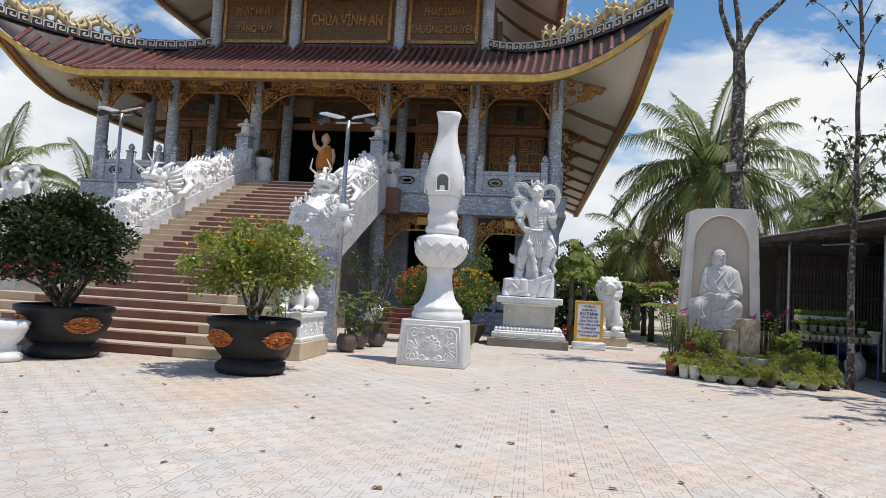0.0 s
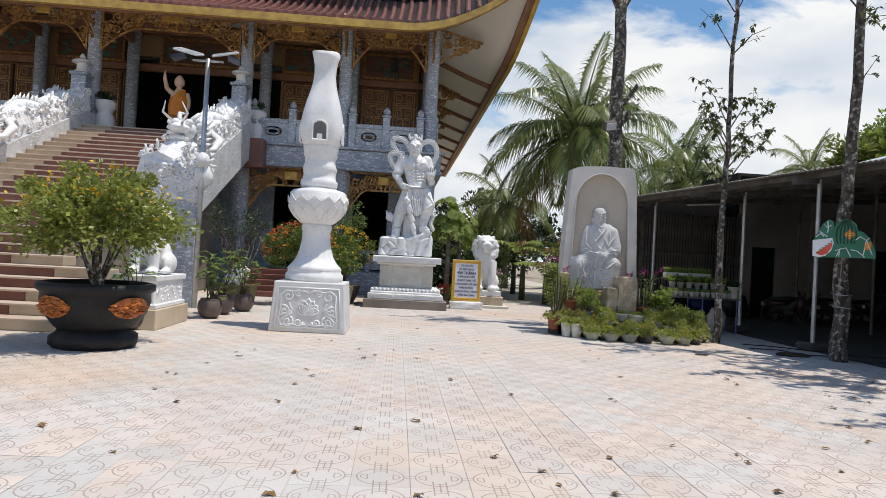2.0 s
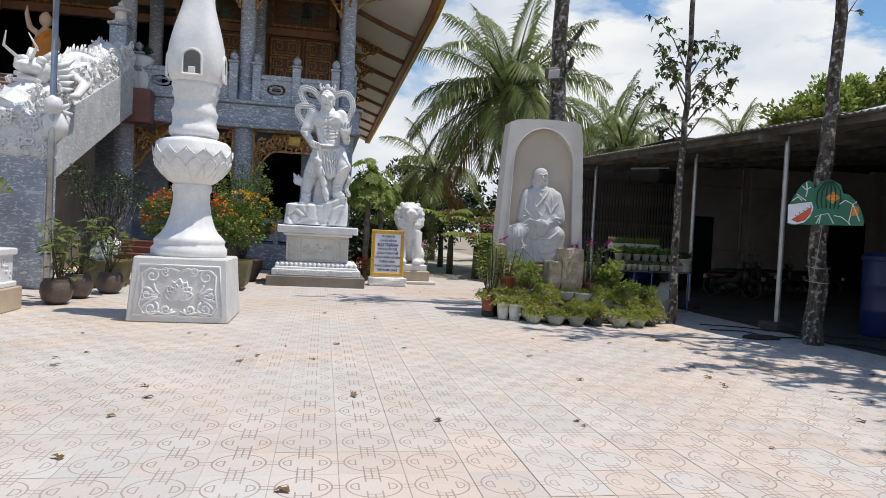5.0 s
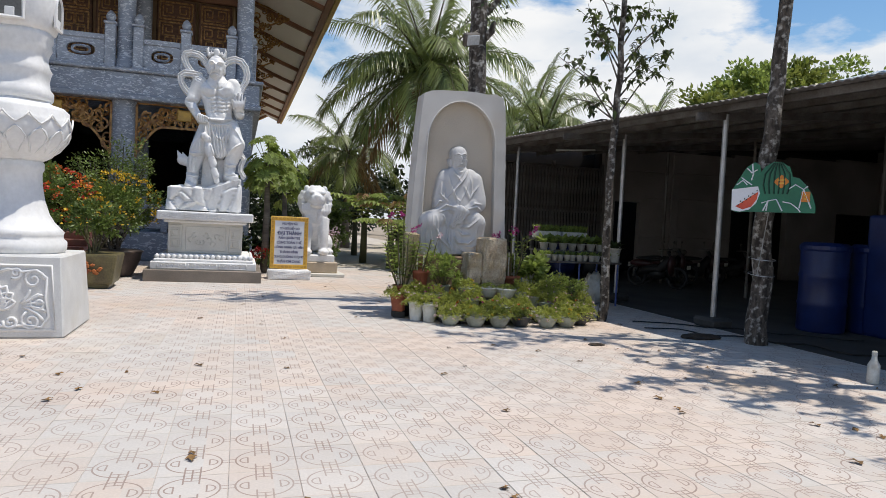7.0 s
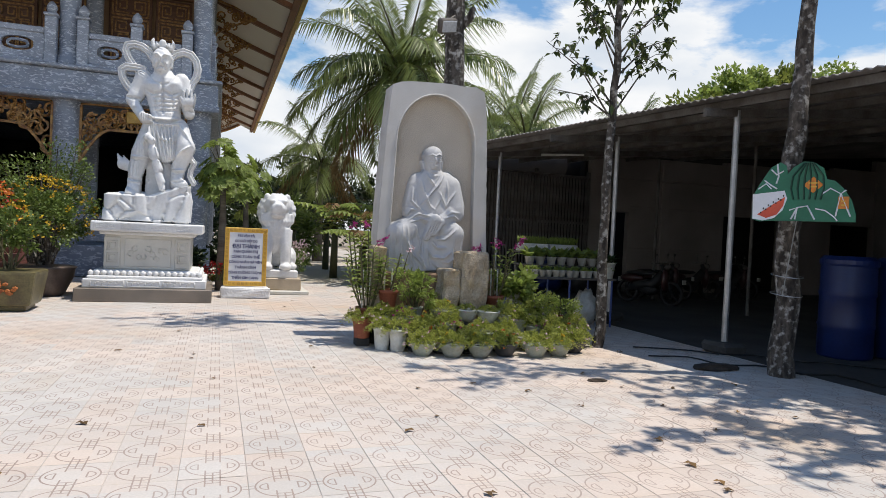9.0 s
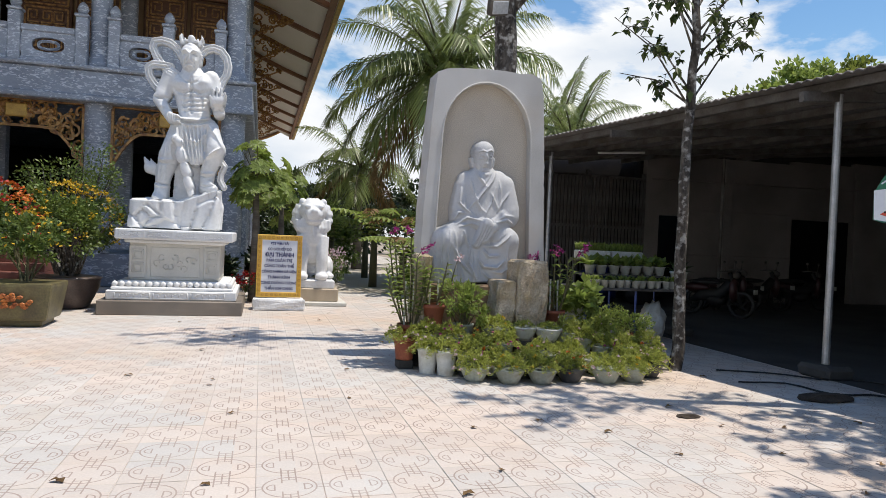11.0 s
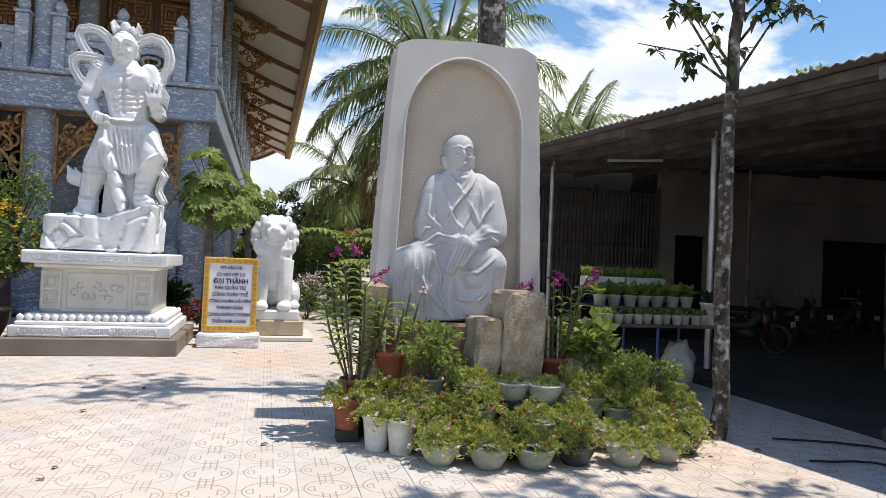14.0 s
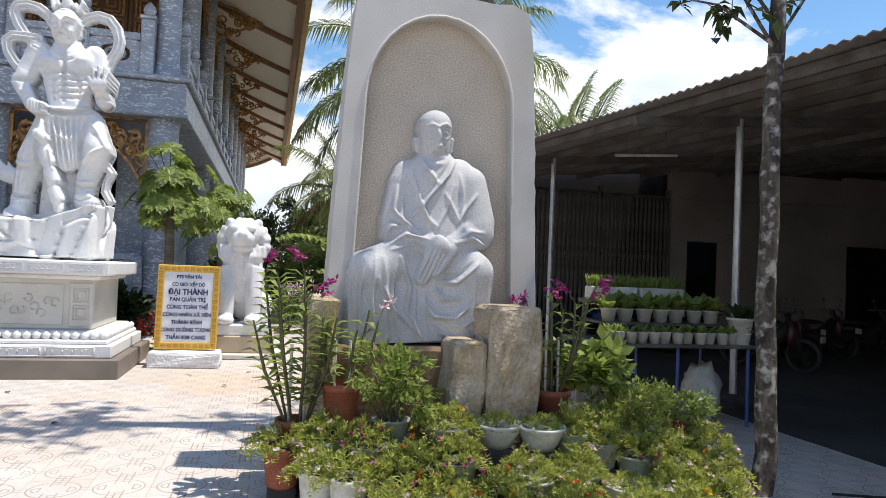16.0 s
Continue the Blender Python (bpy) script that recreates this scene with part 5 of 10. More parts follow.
def guardian(cx, cy, flip=1, step=2.5):
    """Muscular temple guardian with scarf, skirt and club on a rock: one plain carved mesh."""
    S, Z = 0.003164, 1.44
    gx, gz = np.meshgrid(np.arange(80, 590, step), np.arange(22, 925, step))
    total = np.zeros_like(gx)

    def seg(x1, y1, x2, y2):
        ex, ey = x2 - x1, y2 - y1
        f = np.clip(((gx - x1) * ex + (gz - y1) * ey) / max(ex * ex + ey * ey, 1e-6), 0, 1)
        return f, np.hypot(gx - x1 - f * ex, gz - y1 - f * ey)

    def add(h, K=40.0):
        nonlocal total
        m = np.maximum(total, h)
        soft = np.where((total > 0.02) & (h > 0.02), np.log(np.exp(K * (total - m)) + np.exp(K * (h - m))) / K, 0.0)
        total = m + soft * 0.5

    def limb(p, q, sc=0.9):
        (x1, y1, d1, r1), (x2, y2, d2, r2) = p, q
        f, dist = seg(x1, y1, x2, y2)
        r = r1 + (r2 - r1) * f
        h = d1 + (d2 - d1) * f + sc * r * S * np.sqrt(np.clip(1 - (dist / r) ** 2, 0, 1))
        add(np.where(dist < r, h, 0.0))

    def cloth(pts, r, d, pleats):
        best = np.full_like(gx, 1e9)
        for (x1, y1), (x2, y2) in zip(pts, pts[1:]):
            best = np.minimum(best, seg(x1, y1, x2, y2)[1])
        h = d + 0.05 * np.sqrt(np.clip(1 - (best / r) ** 2, 0, 1)) + 0.022 * np.cos(best / r * math.pi * pleats)
        add(np.where(best < r, np.maximum(h, 0.02), 0.0), 90.0)

    # scarf behind the head and arms
    cloth([(290, 150), (262, 112), (225, 88), (180, 80), (142, 90), (134, 118), (152, 160), (185, 205), (222, 245)], 25, 0.04, 3)
    cloth([(235, 215), (190, 212), (140, 212), (115, 232), (122, 272), (150, 315), (185, 348), (225, 368)], 25, 0.07, 3)
    cloth([(388, 132), (420, 105), (460, 90), (505, 100), (535, 135), (547, 180), (540, 225), (520, 262), (506, 300)], 25, 0.04, 3)
    cloth([(225, 245), (262, 262), (268, 300)], 22, 0.12, 3)
    # tail of cloth and side cloth
    limb((195, 772, 0.03, 32), (140, 755, 0.03, 34), 0.5)
    limb((135, 750, 0.03, 26), (110, 702, 0.03, 7), 0.5)
    limb((160, 745, 0.03, 22), (142, 708, 0.03, 5), 0.5)
    cloth([(520, 690), (548, 725), (530, 765), (525, 800), (548, 838)], 20, 0.05, 2)
    # support behind the legs
    limb((345, 740, 0.0, 72), (345, 900, 0.0, 80), 0.25)
    # legs
    limb((318, 545, 0.06, 80), (242, 690, 0.12, 56))
    limb((242, 690, 0.12, 56), (216, 800, 0.08, 44))
    limb((214, 800, 0.08, 42), (208, 905, 0.12, 42))
    limb((210, 895, 0.16, 38), (200, 915, 0.30, 36))
    limb((440, 545, 0.07, 76), (500, 645, 0.22, 52))
    limb((500, 640, 0.22, 54), (462, 750, 0.14, 46))
    limb((458, 760, 0.12, 42), (450, 850, 0.14, 38))
    limb((450, 840, 0.18, 36), (490, 852, 0.32, 28))
    # torso
    limb((350, 330, 0.06, 100), (378, 480, 0.08, 86), 0.75)
    limb((305, 312, 0.09, 68), (408, 300, 0.09, 66), 0.85)
    limb((345, 210, 0.05, 52), (352, 265, 0.05, 84), 0.8)
    # arms
    limb((240, 272, 0.04, 56), (205, 350, 0.08, 46))
    limb((196, 372, 0.10, 46), (178, 388, 0.12, 34))
    limb((180, 392, 0.12, 36), (238, 480, 0.28, 27))
    limb((252, 492, 0.32, 30), (278, 498, 0.32, 28))
    limb((455, 262, 0.04, 50), (482, 340, 0.05, 44))
    limb((470, 330, 0.05, 40), (505, 440, 0.12, 34))
    limb((508, 440, 0.14, 34), (502, 400, 0.30, 26))
    limb((494, 388, 0.36, 24), (516, 388, 0.36, 24), 0.6)
    for x1, x2, y2 in ((482, 474, 330), (499, 495, 320), (516, 519, 324), (530, 539, 340)):
        limb((x1, 385, 0.36, 10), (x2, y2, 0.38, 8), 1.0)
    limb((478, 402, 0.36, 13), (460, 368, 0.38, 9), 1.0)
    # apron over the thighs
    limb((372, 515, 0.18, 80), (388, 680, 0.26, 56), 0.4)
    # head, ears, crown
    limb((343, 145, 0.17, 56), (340, 190, 0.20, 46), 1.15)
    limb((287, 150, 0.12, 10), (291, 190, 0.12, 9), 1)
    limb((399, 148, 0.12, 10), (396, 190, 0.12, 9), 1)
    limb((300, 90, 0.10, 15), (386, 90, 0.10, 15), 1)
    limb((342, 62, 0.14, 24), (342, 74, 0.14, 24), 1)
    for s in (-1, 1):
        limb((342 + s * 48, 88, 0.18, 14), (342 + s * 60, 58, 0.16, 11), 0.8)
        limb((342 + s * 60, 58, 0.16, 11), (342 + s * 52, 34, 0.15, 4), 0.8)
        limb((342 + s * 30, 76, 0.19, 11), (342 + s * 36, 58, 0.18, 5), 0.8)
    # club
    limb((288, 545, 0.36, 5), (290, 592, 0.38, 13), 1)
    limb((284, 604, 0.40, 22), (306, 622, 0.40, 22), 1)
    limb((300, 620, 0.38, 19), (374, 884, 0.36, 19), 1)
    for x, y, r in ((318, 690, 36), (342, 760, 34), (360, 830, 31)):
        limb((x - 6, y - 14, 0.40, r * 0.75), (x + 6, y + 16, 0.40, r * 0.8), 0.7)
    body = total.copy()

    def cut(pts, amp, w):
        nonlocal total
        best, fade, n = np.full_like(gx, 1e9), np.zeros_like(gx), len(pts) - 1
        for i, ((x1, y1), (x2, y2)) in enumerate(zip(pts, pts[1:])):
            f, d = seg(x1, y1, x2, y2)
            fade = np.where(d < best, np.sin(math.pi * np.clip(0.12 + 0.76 * (i + f) / n, 0, 1)), fade)
            best = np.minimum(best, d)
        total = total + np.where(body > 0.03, 1.5 * amp * fade * np.exp(-(best / w) ** 2), 0.0)

    # chest, belly and arms
    for pts in ([(352, 270), (354, 320), (356, 350), (362, 460)], [(262, 335), (300, 356), (345, 345), (356, 335)], [(356, 335), (400, 352), (455, 325)]):
        cut(pts, -0.045, 8)
    for k in range(4):
        y = 368 + 25 * k
        cut([(300 + 4 * k, y + 6), (330, y + 8), (358, y), (392, y + 4), (440, y - 6)], -0.030, 6)
    cut([(312, 350), (318, 410), (330, 470)], -0.026, 7)
    cut([(412, 345), (415, 400), (412, 460)], -0.026, 7)
    cut([(262, 300), (300, 305), (330, 295)], 0.02, 18)
    cut([(380, 290), (420, 290), (450, 285)], 0.02, 18)
    cut([(280, 250), (310, 290), (352, 302), (390, 290), (420, 240)], -0.02, 6)
    cut([(150, 385), (190, 392), (235, 385)], -0.04, 6)
    cut([(190, 440), (215, 430)], 0.02, 10)
    for k in range(4):
        cut([(244 + 12 * k, 478), (242 + 13 * k, 512)], -0.022, 3.5)
    cut([(470, 440), (505, 430), (540, 440)], -0.03, 5)
    # face
    for s in (-1, 1):
        cut([(342 + s * 4, 156), (342 + s * 20, 140), (342 + s * 42, 138)], 0.05, 6)
        cut([(342 + s * 12, 162), (342 + s * 24, 158), (342 + s * 36, 163)], -0.035, 5)
        cut([(342 + s * 17, 164), (342 + s * 24, 161), (342 + s * 32, 166)], 0.022, 4)
        cut([(342 + s * 10, 178), (342 + s * 22, 192), (342 + s * 26, 212)], -0.028, 4)
        cut([(342 + s * 30, 182), (342 + s * 36, 192)], 0.022, 8)
        cut([(342 + s * 4, 186), (342 + s * 12, 188)], 0.03, 5)
    cut([(341, 150), (340, 168), (340, 190)], 0.065, 6)
    cut([(312, 214), (325, 205), (340, 203), (355, 204), (368, 213)], -0.035, 4)
    cut([(318, 222), (340, 213), (362, 221)], 0.025, 4)
    cut([(325, 232), (340, 236), (358, 232)], 0.03, 7)
    cut([(290, 104), (342, 108), (394, 104)], -0.02, 4)
    # belt, apron pleats, trouser folds
    for y, a in ((488, 0.05), (504, -0.03), (516, 0.035)):
        cut([(285, y - 6), (330, y + 8), (400, y + 8), (468, y - 14)], a, 7)
    for x1, x2, x3 in ((312, 330, 352), (330, 350, 372), (350, 372, 392), (372, 392, 408), (396, 408, 420), (420, 424, 432)):
        cut([(x1, 525), ((x1 + x2) / 2, 580), (x2, 640), (x3, 735)], 0.035, 6)
        cut([(x1 + 10, 525), ((x1 + x2) / 2 + 10, 580), (x2 + 10, 640), (x3 + 9, 735)], -0.022, 5)
    cut([(318, 535), (350, 600), (400, 615), (440, 560)], 0.03, 6)
    cut([(452, 530), (440, 610), (430, 720)], -0.05, 7)
    cut([(455, 520), (500, 570), (545, 640)], 0.03, 8)
    for k in range(4):
        cut([(440 + 14 * k, 705 - 8 * k), (455 + 12 * k, 680 - 8 * k), (490 + 12 * k, 665 - 10 * k)], 0.024, 6)
        cut([(200 + 22 * k, 690 + 6 * k), (215 + 14 * k, 640), (245 + 12 * k, 590)], 0.024, 7)
    for y, a in ((706, 0.035), (722, -0.03), (832, -0.035), (845, 0.03)):
        cut([(175, y), (215, y + 10), (285, y + 6)], a, 6)
    for y, a in ((770, 0.035), (784, -0.03), (838, -0.03)):
        cut([(410, y - 4), (450, y + 6), (500, y)], a, 6)
    for k in range(3):
        cut([(196 + 22 * k, 730), (190 + 20 * k, 780), (192 + 18 * k, 825)], 0.016, 6)

    keep = total > 0.008
    inner = keep.copy()
    inner[1:-1, 1:-1] = keep[1:-1, 1:-1] & keep[:-2, 1:-1] & keep[2:, 1:-1] & keep[1:-1, :-2] & keep[1:-1, 2:]
    h = np.where(inner, np.maximum(total, 0.02), 0.0)
    ny, nx = gx.shape
    xs = cx + flip * (gx - 321.75) * S
    zs = Z + (1080.75 - gz) * S * 1.08
    lean = 0.04
    front = np.stack([xs, cy + lean - h, zs], axis=-1).reshape(-1, 3)
    back = np.stack([xs, cy + lean + 0.002 + 0.6 * h, zs], axis=-1).reshape(-1, 3)
    idx = np.arange(ny * nx).reshape(ny, nx)
    ok = keep[:-1, :-1] & keep[1:, :-1] & keep[:-1, 1:] & keep[1:, 1:]
    q = np.stack([idx[:-1, :-1], idx[1:, :-1], idx[1:, 1:], idx[:-1, 1:]], axis=-1)[ok]
    if flip < 0:
        q = q[:, ::-1]
    n = ny * nx
    remap = np.arange(n)
    remap = np.where(h.reshape(-1) > 0.001, remap + n, remap)
    q2 = remap[q][:, ::-1]
    verts = np.concatenate([front, back])
    faces = np.concatenate([q, q2])
    used = np.zeros(len(verts), dtype=int)
    used[faces.reshape(-1)] = 1
    new_i = np.cumsum(used) - 1
    me = bpy.data.meshes.new("tmp")
    me.from_pydata(verts[used > 0].tolist(), [], new_i[faces].tolist())
    bm = bmesh.new()
    bm.from_mesh(me)
    bpy.data.meshes.remove(me)
    bmesh.ops.smooth_vert(bm, verts=bm.verts[:], factor=0.5, use_axis_x=True, use_axis_y=True, use_axis_z=True)
    rock_base(bm, cx, cy, flip, Z)
    for fc in bm.faces:
        fc.smooth = True
    return bm


GX, GY = -0.13, 20.3
g_label = "white marble muscular guardian statue with scarf and club on a rock"
right_guard = solo("guardian_statue", guardian(GX, GY), M_WHITE, g_label, "statue", "temple guardians")
ped = thing("statue_pedestal", (GX, GY, 0), "stepped cream granite pedestal with carved bands under a guardian statue", "pedestal", "guardian pedestals")
pedestal(GX, GY, ped, 1)
left_guard = solo("guardian_statue", guardian(2 * XC - GX - 0.1, GY, -1, 4.0), M_WHITE, g_label, "statue", "temple guardians")
copy_thing(ped, pose(2 * XC - GX - 0.1, GY, 0))

# donation sign on a stone foot
sign = thing("donation_sign", (1.65, 20.45, 0), "white plaque with navy lettering in a yellow patterned frame on stone", "sign")
sm = pose(1.65, 20.42, 0.24, -3)
bm = bmesh.new()
soft_box(bm, -0.40, 0.40, -0.03, 0.03, 0.0, 1.17, 0.008, sm)
part("plaque", bm, M_SIGNW, sign)
bm = bmesh.new()
for a, b, c, d in ((-0.42, 0.42, -0.01, 0.09), (-0.42, 0.42, 1.09, 1.19), (-0.42, -0.33, 0.09, 1.09), (0.33, 0.42, 0.09, 1.09)):
    soft_box(bm, a, b, -0.045, 0.035, c, d, 0.008, sm)
fr = part("frame", bm, M_YEL, sign, "yellow frame with a key pattern")
bm = bmesh.new()
for k in range(13):
    for x, z in ((-0.375, 0.05 + 0.09 * k), (0.375, 0.05 + 0.09 * k)):
        tube(bm, [sm @ Vector((x + 0.02 * q[0], -0.046, z + 0.022 * q[1])) for q in ((-1, -1), (1, -1), (1, 1), (-1, 1), (-1, 0), (0, 0))], 0.005, 4)
for k in range(8):
    for x, z in ((-0.30 + 0.086 * k, 0.04), (-0.30 + 0.086 * k, 1.14)):
        tube(bm, [sm @ Vector((x + 0.025 * q[0], -0.046, z + 0.02 * q[1])) for q in ((-1, -1), (1, -1), (1, 1), (-1, 1), (-1, 0), (0, 0))], 0.005, 4)
ob = part("key_pattern", bm, mat("dark_ochre", (0.45, 0.22, 0.03), rough=0.5), sign)
ob.parent, ob.matrix_parent_inverse = fr, Matrix()
rows_s = (("BTS VẬN TẢI", 0.065), ("CƠ GIỚI XẾP DỠ", 0.065), ("ĐẠI THÀNH", 0.11), ("BAN QUẢN TRỊ", 0.075), ("CÙNG TOÀN THỂ", 0.075), ("CÔNG NHÂN XÃ VIÊN", 0.07), ("THÀNH KÍNH", 0.075), ("CÚNG DƯỜNG TƯỢNG", 0.07), ("THẦN KIM CANG", 0.075))
for k, (tx, sz) in enumerate(rows_s):
    q = sm @ Vector((0, -0.036, 1.02 - 0.108 * k))
    words(tx, sz, tuple(q), M_INK, sign, "lettering", 0.003, squeeze=0.9, bold=0.035)
bm = bmesh.new()
vs = soft_box(bm, 1.18, 2.14, 20.12, 20.66, 0, 0.22, 0.04, seg=2)
bmesh.ops.subdivide_edges(bm, edges=bm.edges[:], cuts=2, use_grid_fill=True)
for v in bm.verts:
    if v.co.z > 0.02:
        v.co += Vector((noise.noise(v.co * 7), noise.noise(v.co * 7 + Vector((3, 0, 0))), noise.noise(v.co * 8))) * 0.03
part("stone_foot", bm, M_ROUGHWHITE, sign, "rough white stone foot")


def lion(cx, cy, z, s, face=0, flip=1):
    """Seated guardian lion: one plain carved mesh."""
    bm = bmesh.new()
    m = Matrix.Translation((cx, cy, z)) @ Matrix.Rotation(radians(face), 4, "Z") @ Matrix.Scale(s, 4)

    def B(at, size, sub=2, r=0.0, fr=3.0):
        for v in blob(bm, (0, 0, 0), size, sub, r, fr):
            v.co = m @ (v.co + Vector(at))

    def T(pts, rad, n=10):
        tube(bm, [m @ Vector(p) for p in pts], [q * s for q in rad], n)

    B((0, 0.28, 0.36), (0.30, 0.36, 0.34))
    B((0, 0.02, 0.62), (0.27, 0.26, 0.42))
    B((0, -0.12, 0.72), (0.22, 0.16, 0.25))
    for k in (-1, 1):
        T([(0.15 * k, -0.12, 0.7), (0.16 * k, -0.2, 0.35), (0.16 * k, -0.2, 0.08)], [0.13, 0.10, 0.09])
        B((0.16 * k, -0.28, 0.06), (0.11, 0.16, 0.07))
        B((0.28 * k, 0.25, 0.2), (0.12, 0.26, 0.2))
        B((0.3 * k, 0.0, 0.06), (0.09, 0.16, 0.06))
    B((0, -0.10, 1.12), (0.23, 0.23, 0.22))
    B((0, -0.30, 1.06), (0.15, 0.13, 0.12))
    B((0, -0.40, 1.11), (0.06, 0.05, 0.05))
    B((0, -0.28, 0.95), (0.13, 0.12, 0.05))
    for k in (-1, 1):
        B((0.10 * k, -0.31, 1.19), (0.06, 0.05, 0.04))
        B((0.17 * k, 0.02, 1.28), (0.06, 0.05, 0.06))
    for ring, (r, zz) in enumerate(((0.24, 1.10), (0.28, 1.02), (0.27, 0.92))):
        for k in range(14):
            a = math.pi * (k / 13 * 1.6 - 0.3)
            q = Vector((r * math.cos(a), 0.02 + 0.05 * ring, 1.08 + r * math.sin(a)))
            T([q * 0.98, q + Vector((0.02 * math.cos(a), -0.02, -0.07)), q + Vector((0.0, -0.02, -0.16))], [0.065, 0.055, 0.02], 6)
    for k in range(9):
        x = -0.24 + 0.06 * k
        T([(x, -0.16, 0.98), (x * 1.05, -0.27 + abs(x) * 0.4, 0.84), (x * 0.8, -0.28 + abs(x) * 0.4, 0.68 + abs(x) * 0.3)], [0.05, 0.045, 0.012], 6)
    return bm


big_lion = solo("stone_lion", lion(2.33, 21.6, 0.52, 1.28), M_WHITE, "white marble seated lion with curled mane on a stepped base", "statue")
carve(big_lion, 0.02, 2)
lb = thing("lion_base", (2.4, 21.7, 0), "low stepped base of cream and brown stone under a lion", "pedestal")
for nm, bx, mt in (("lower_slab", (1.75, 3.05, 21.0, 22.4, 0, 0.09), M_CREAM), ("middle_block", (1.85, 2.88, 21.1, 22.3, 0.09, 0.36), M_STEPB), ("top_slab", (1.9, 2.8, 21.12, 22.25, 0.36, 0.53), M_WHITE)):
    part(nm, slab(*bx, 0.02), mt, lb)

# memorial stele with the seated figure in an arched recess
stele = thing("memorial_stele", (4.0, 15.45, 0), "grey granite stele with seated robed figure in an arched niche", "stele")


def ray_poly(poly, c, d):
    best = None
    for (ax, ay), (bx, by) in zip(poly, poly[1:] + poly[:1]):
        ex, ey = bx - ax, by - ay
        den = d[0] * ey - d[1] * ex
        if abs(den) < 1e-9:
            continue
        t = ((ax - c[0]) * ey - (ay - c[1]) * ex) / den
        u = ((ax - c[0]) * d[1] - (ay - c[1]) * d[0]) / den
        if t > 0 and -1e-6 <= u <= 1 + 1e-6 and (best is None or t < best):
            best = t
    return (c[0] + d[0] * best, c[1] + d[1] * best)


outer = [(3.18, 0.95), (4.85, 0.95), (4.82, 1.5), (4.775, 2.6), (4.735, 3.3), (4.70, 3.58), (4.62, 3.66), (4.45, 3.635), (4.05, 3.65), (3.65, 3.625), (3.40, 3.60), (3.30, 3.54), (3.26, 2.9), (3.20, 1.8)]
hx0, hx1 = 3.40, 4.575
hcx, hr, hz = (hx0 + hx1) / 2, (hx1 - hx0) / 2, 2.80
inner_poly = [(hx0 - 0.06, 0.98), (hx1 + 0.06, 0.98)] + [(hcx + hr * math.cos(a), hz + 0.68 * math.sin(a)) for a in (math.pi * i / 16 for i in range(17))]
N_ST = 72
c0 = (hcx, 2.1)
rim_o = [ray_poly(outer, c0, (math.cos(2 * math.pi * k / N_ST), math.sin(2 * math.pi * k / N_ST))) for k in range(N_ST)]
rim_i = [ray_poly(inner_poly, c0, (math.cos(2 * math.pi * k / N_ST), math.sin(2 * math.pi * k / N_ST))) for k in range(N_ST)]
bm = bmesh.new()
YF, YB, YI = 15.2, 15.60, 15.33
wob = [0.012 * noise.noise(Vector((k * 0.7, 0, 0))) for k in range(N_ST)]
ro = [bm.verts.new((x + w, YF, z + w)) for (x, z), w in zip(rim_o, wob)]
ri = [bm.verts.new((x, YF, z)) for x, z in rim_i]
rj = [bm.verts.new((x, YI, z)) for x, z in rim_i]
rb = [bm.verts.new((x + w, YB, z + w)) for (x, z), w in zip(rim_o, wob)]
for k in range(N_ST):
    j = (k + 1) % N_ST
    for f in ((ro[k], ro[j], ri[j], ri[k]), (ri[k], ri[j], rj[j], rj[k]), (rb[k], rb[j], ro[j], ro[k])):
        bm.faces.new(f)
f = bm.faces.new(rj)
f.material_index = 1
bm.faces.new(list(reversed(rb)))
part("slab", bm, (M_STELE, M_STELE_IN), stele)
bm = bmesh.new()
tube(bm, [(x + (hcx - x) * 0.0, YF - 0.004, z) for (x, z) in rim_i if z > 1.0], 0.012, 5)
part("niche_border", bm, M_STELE, stele)

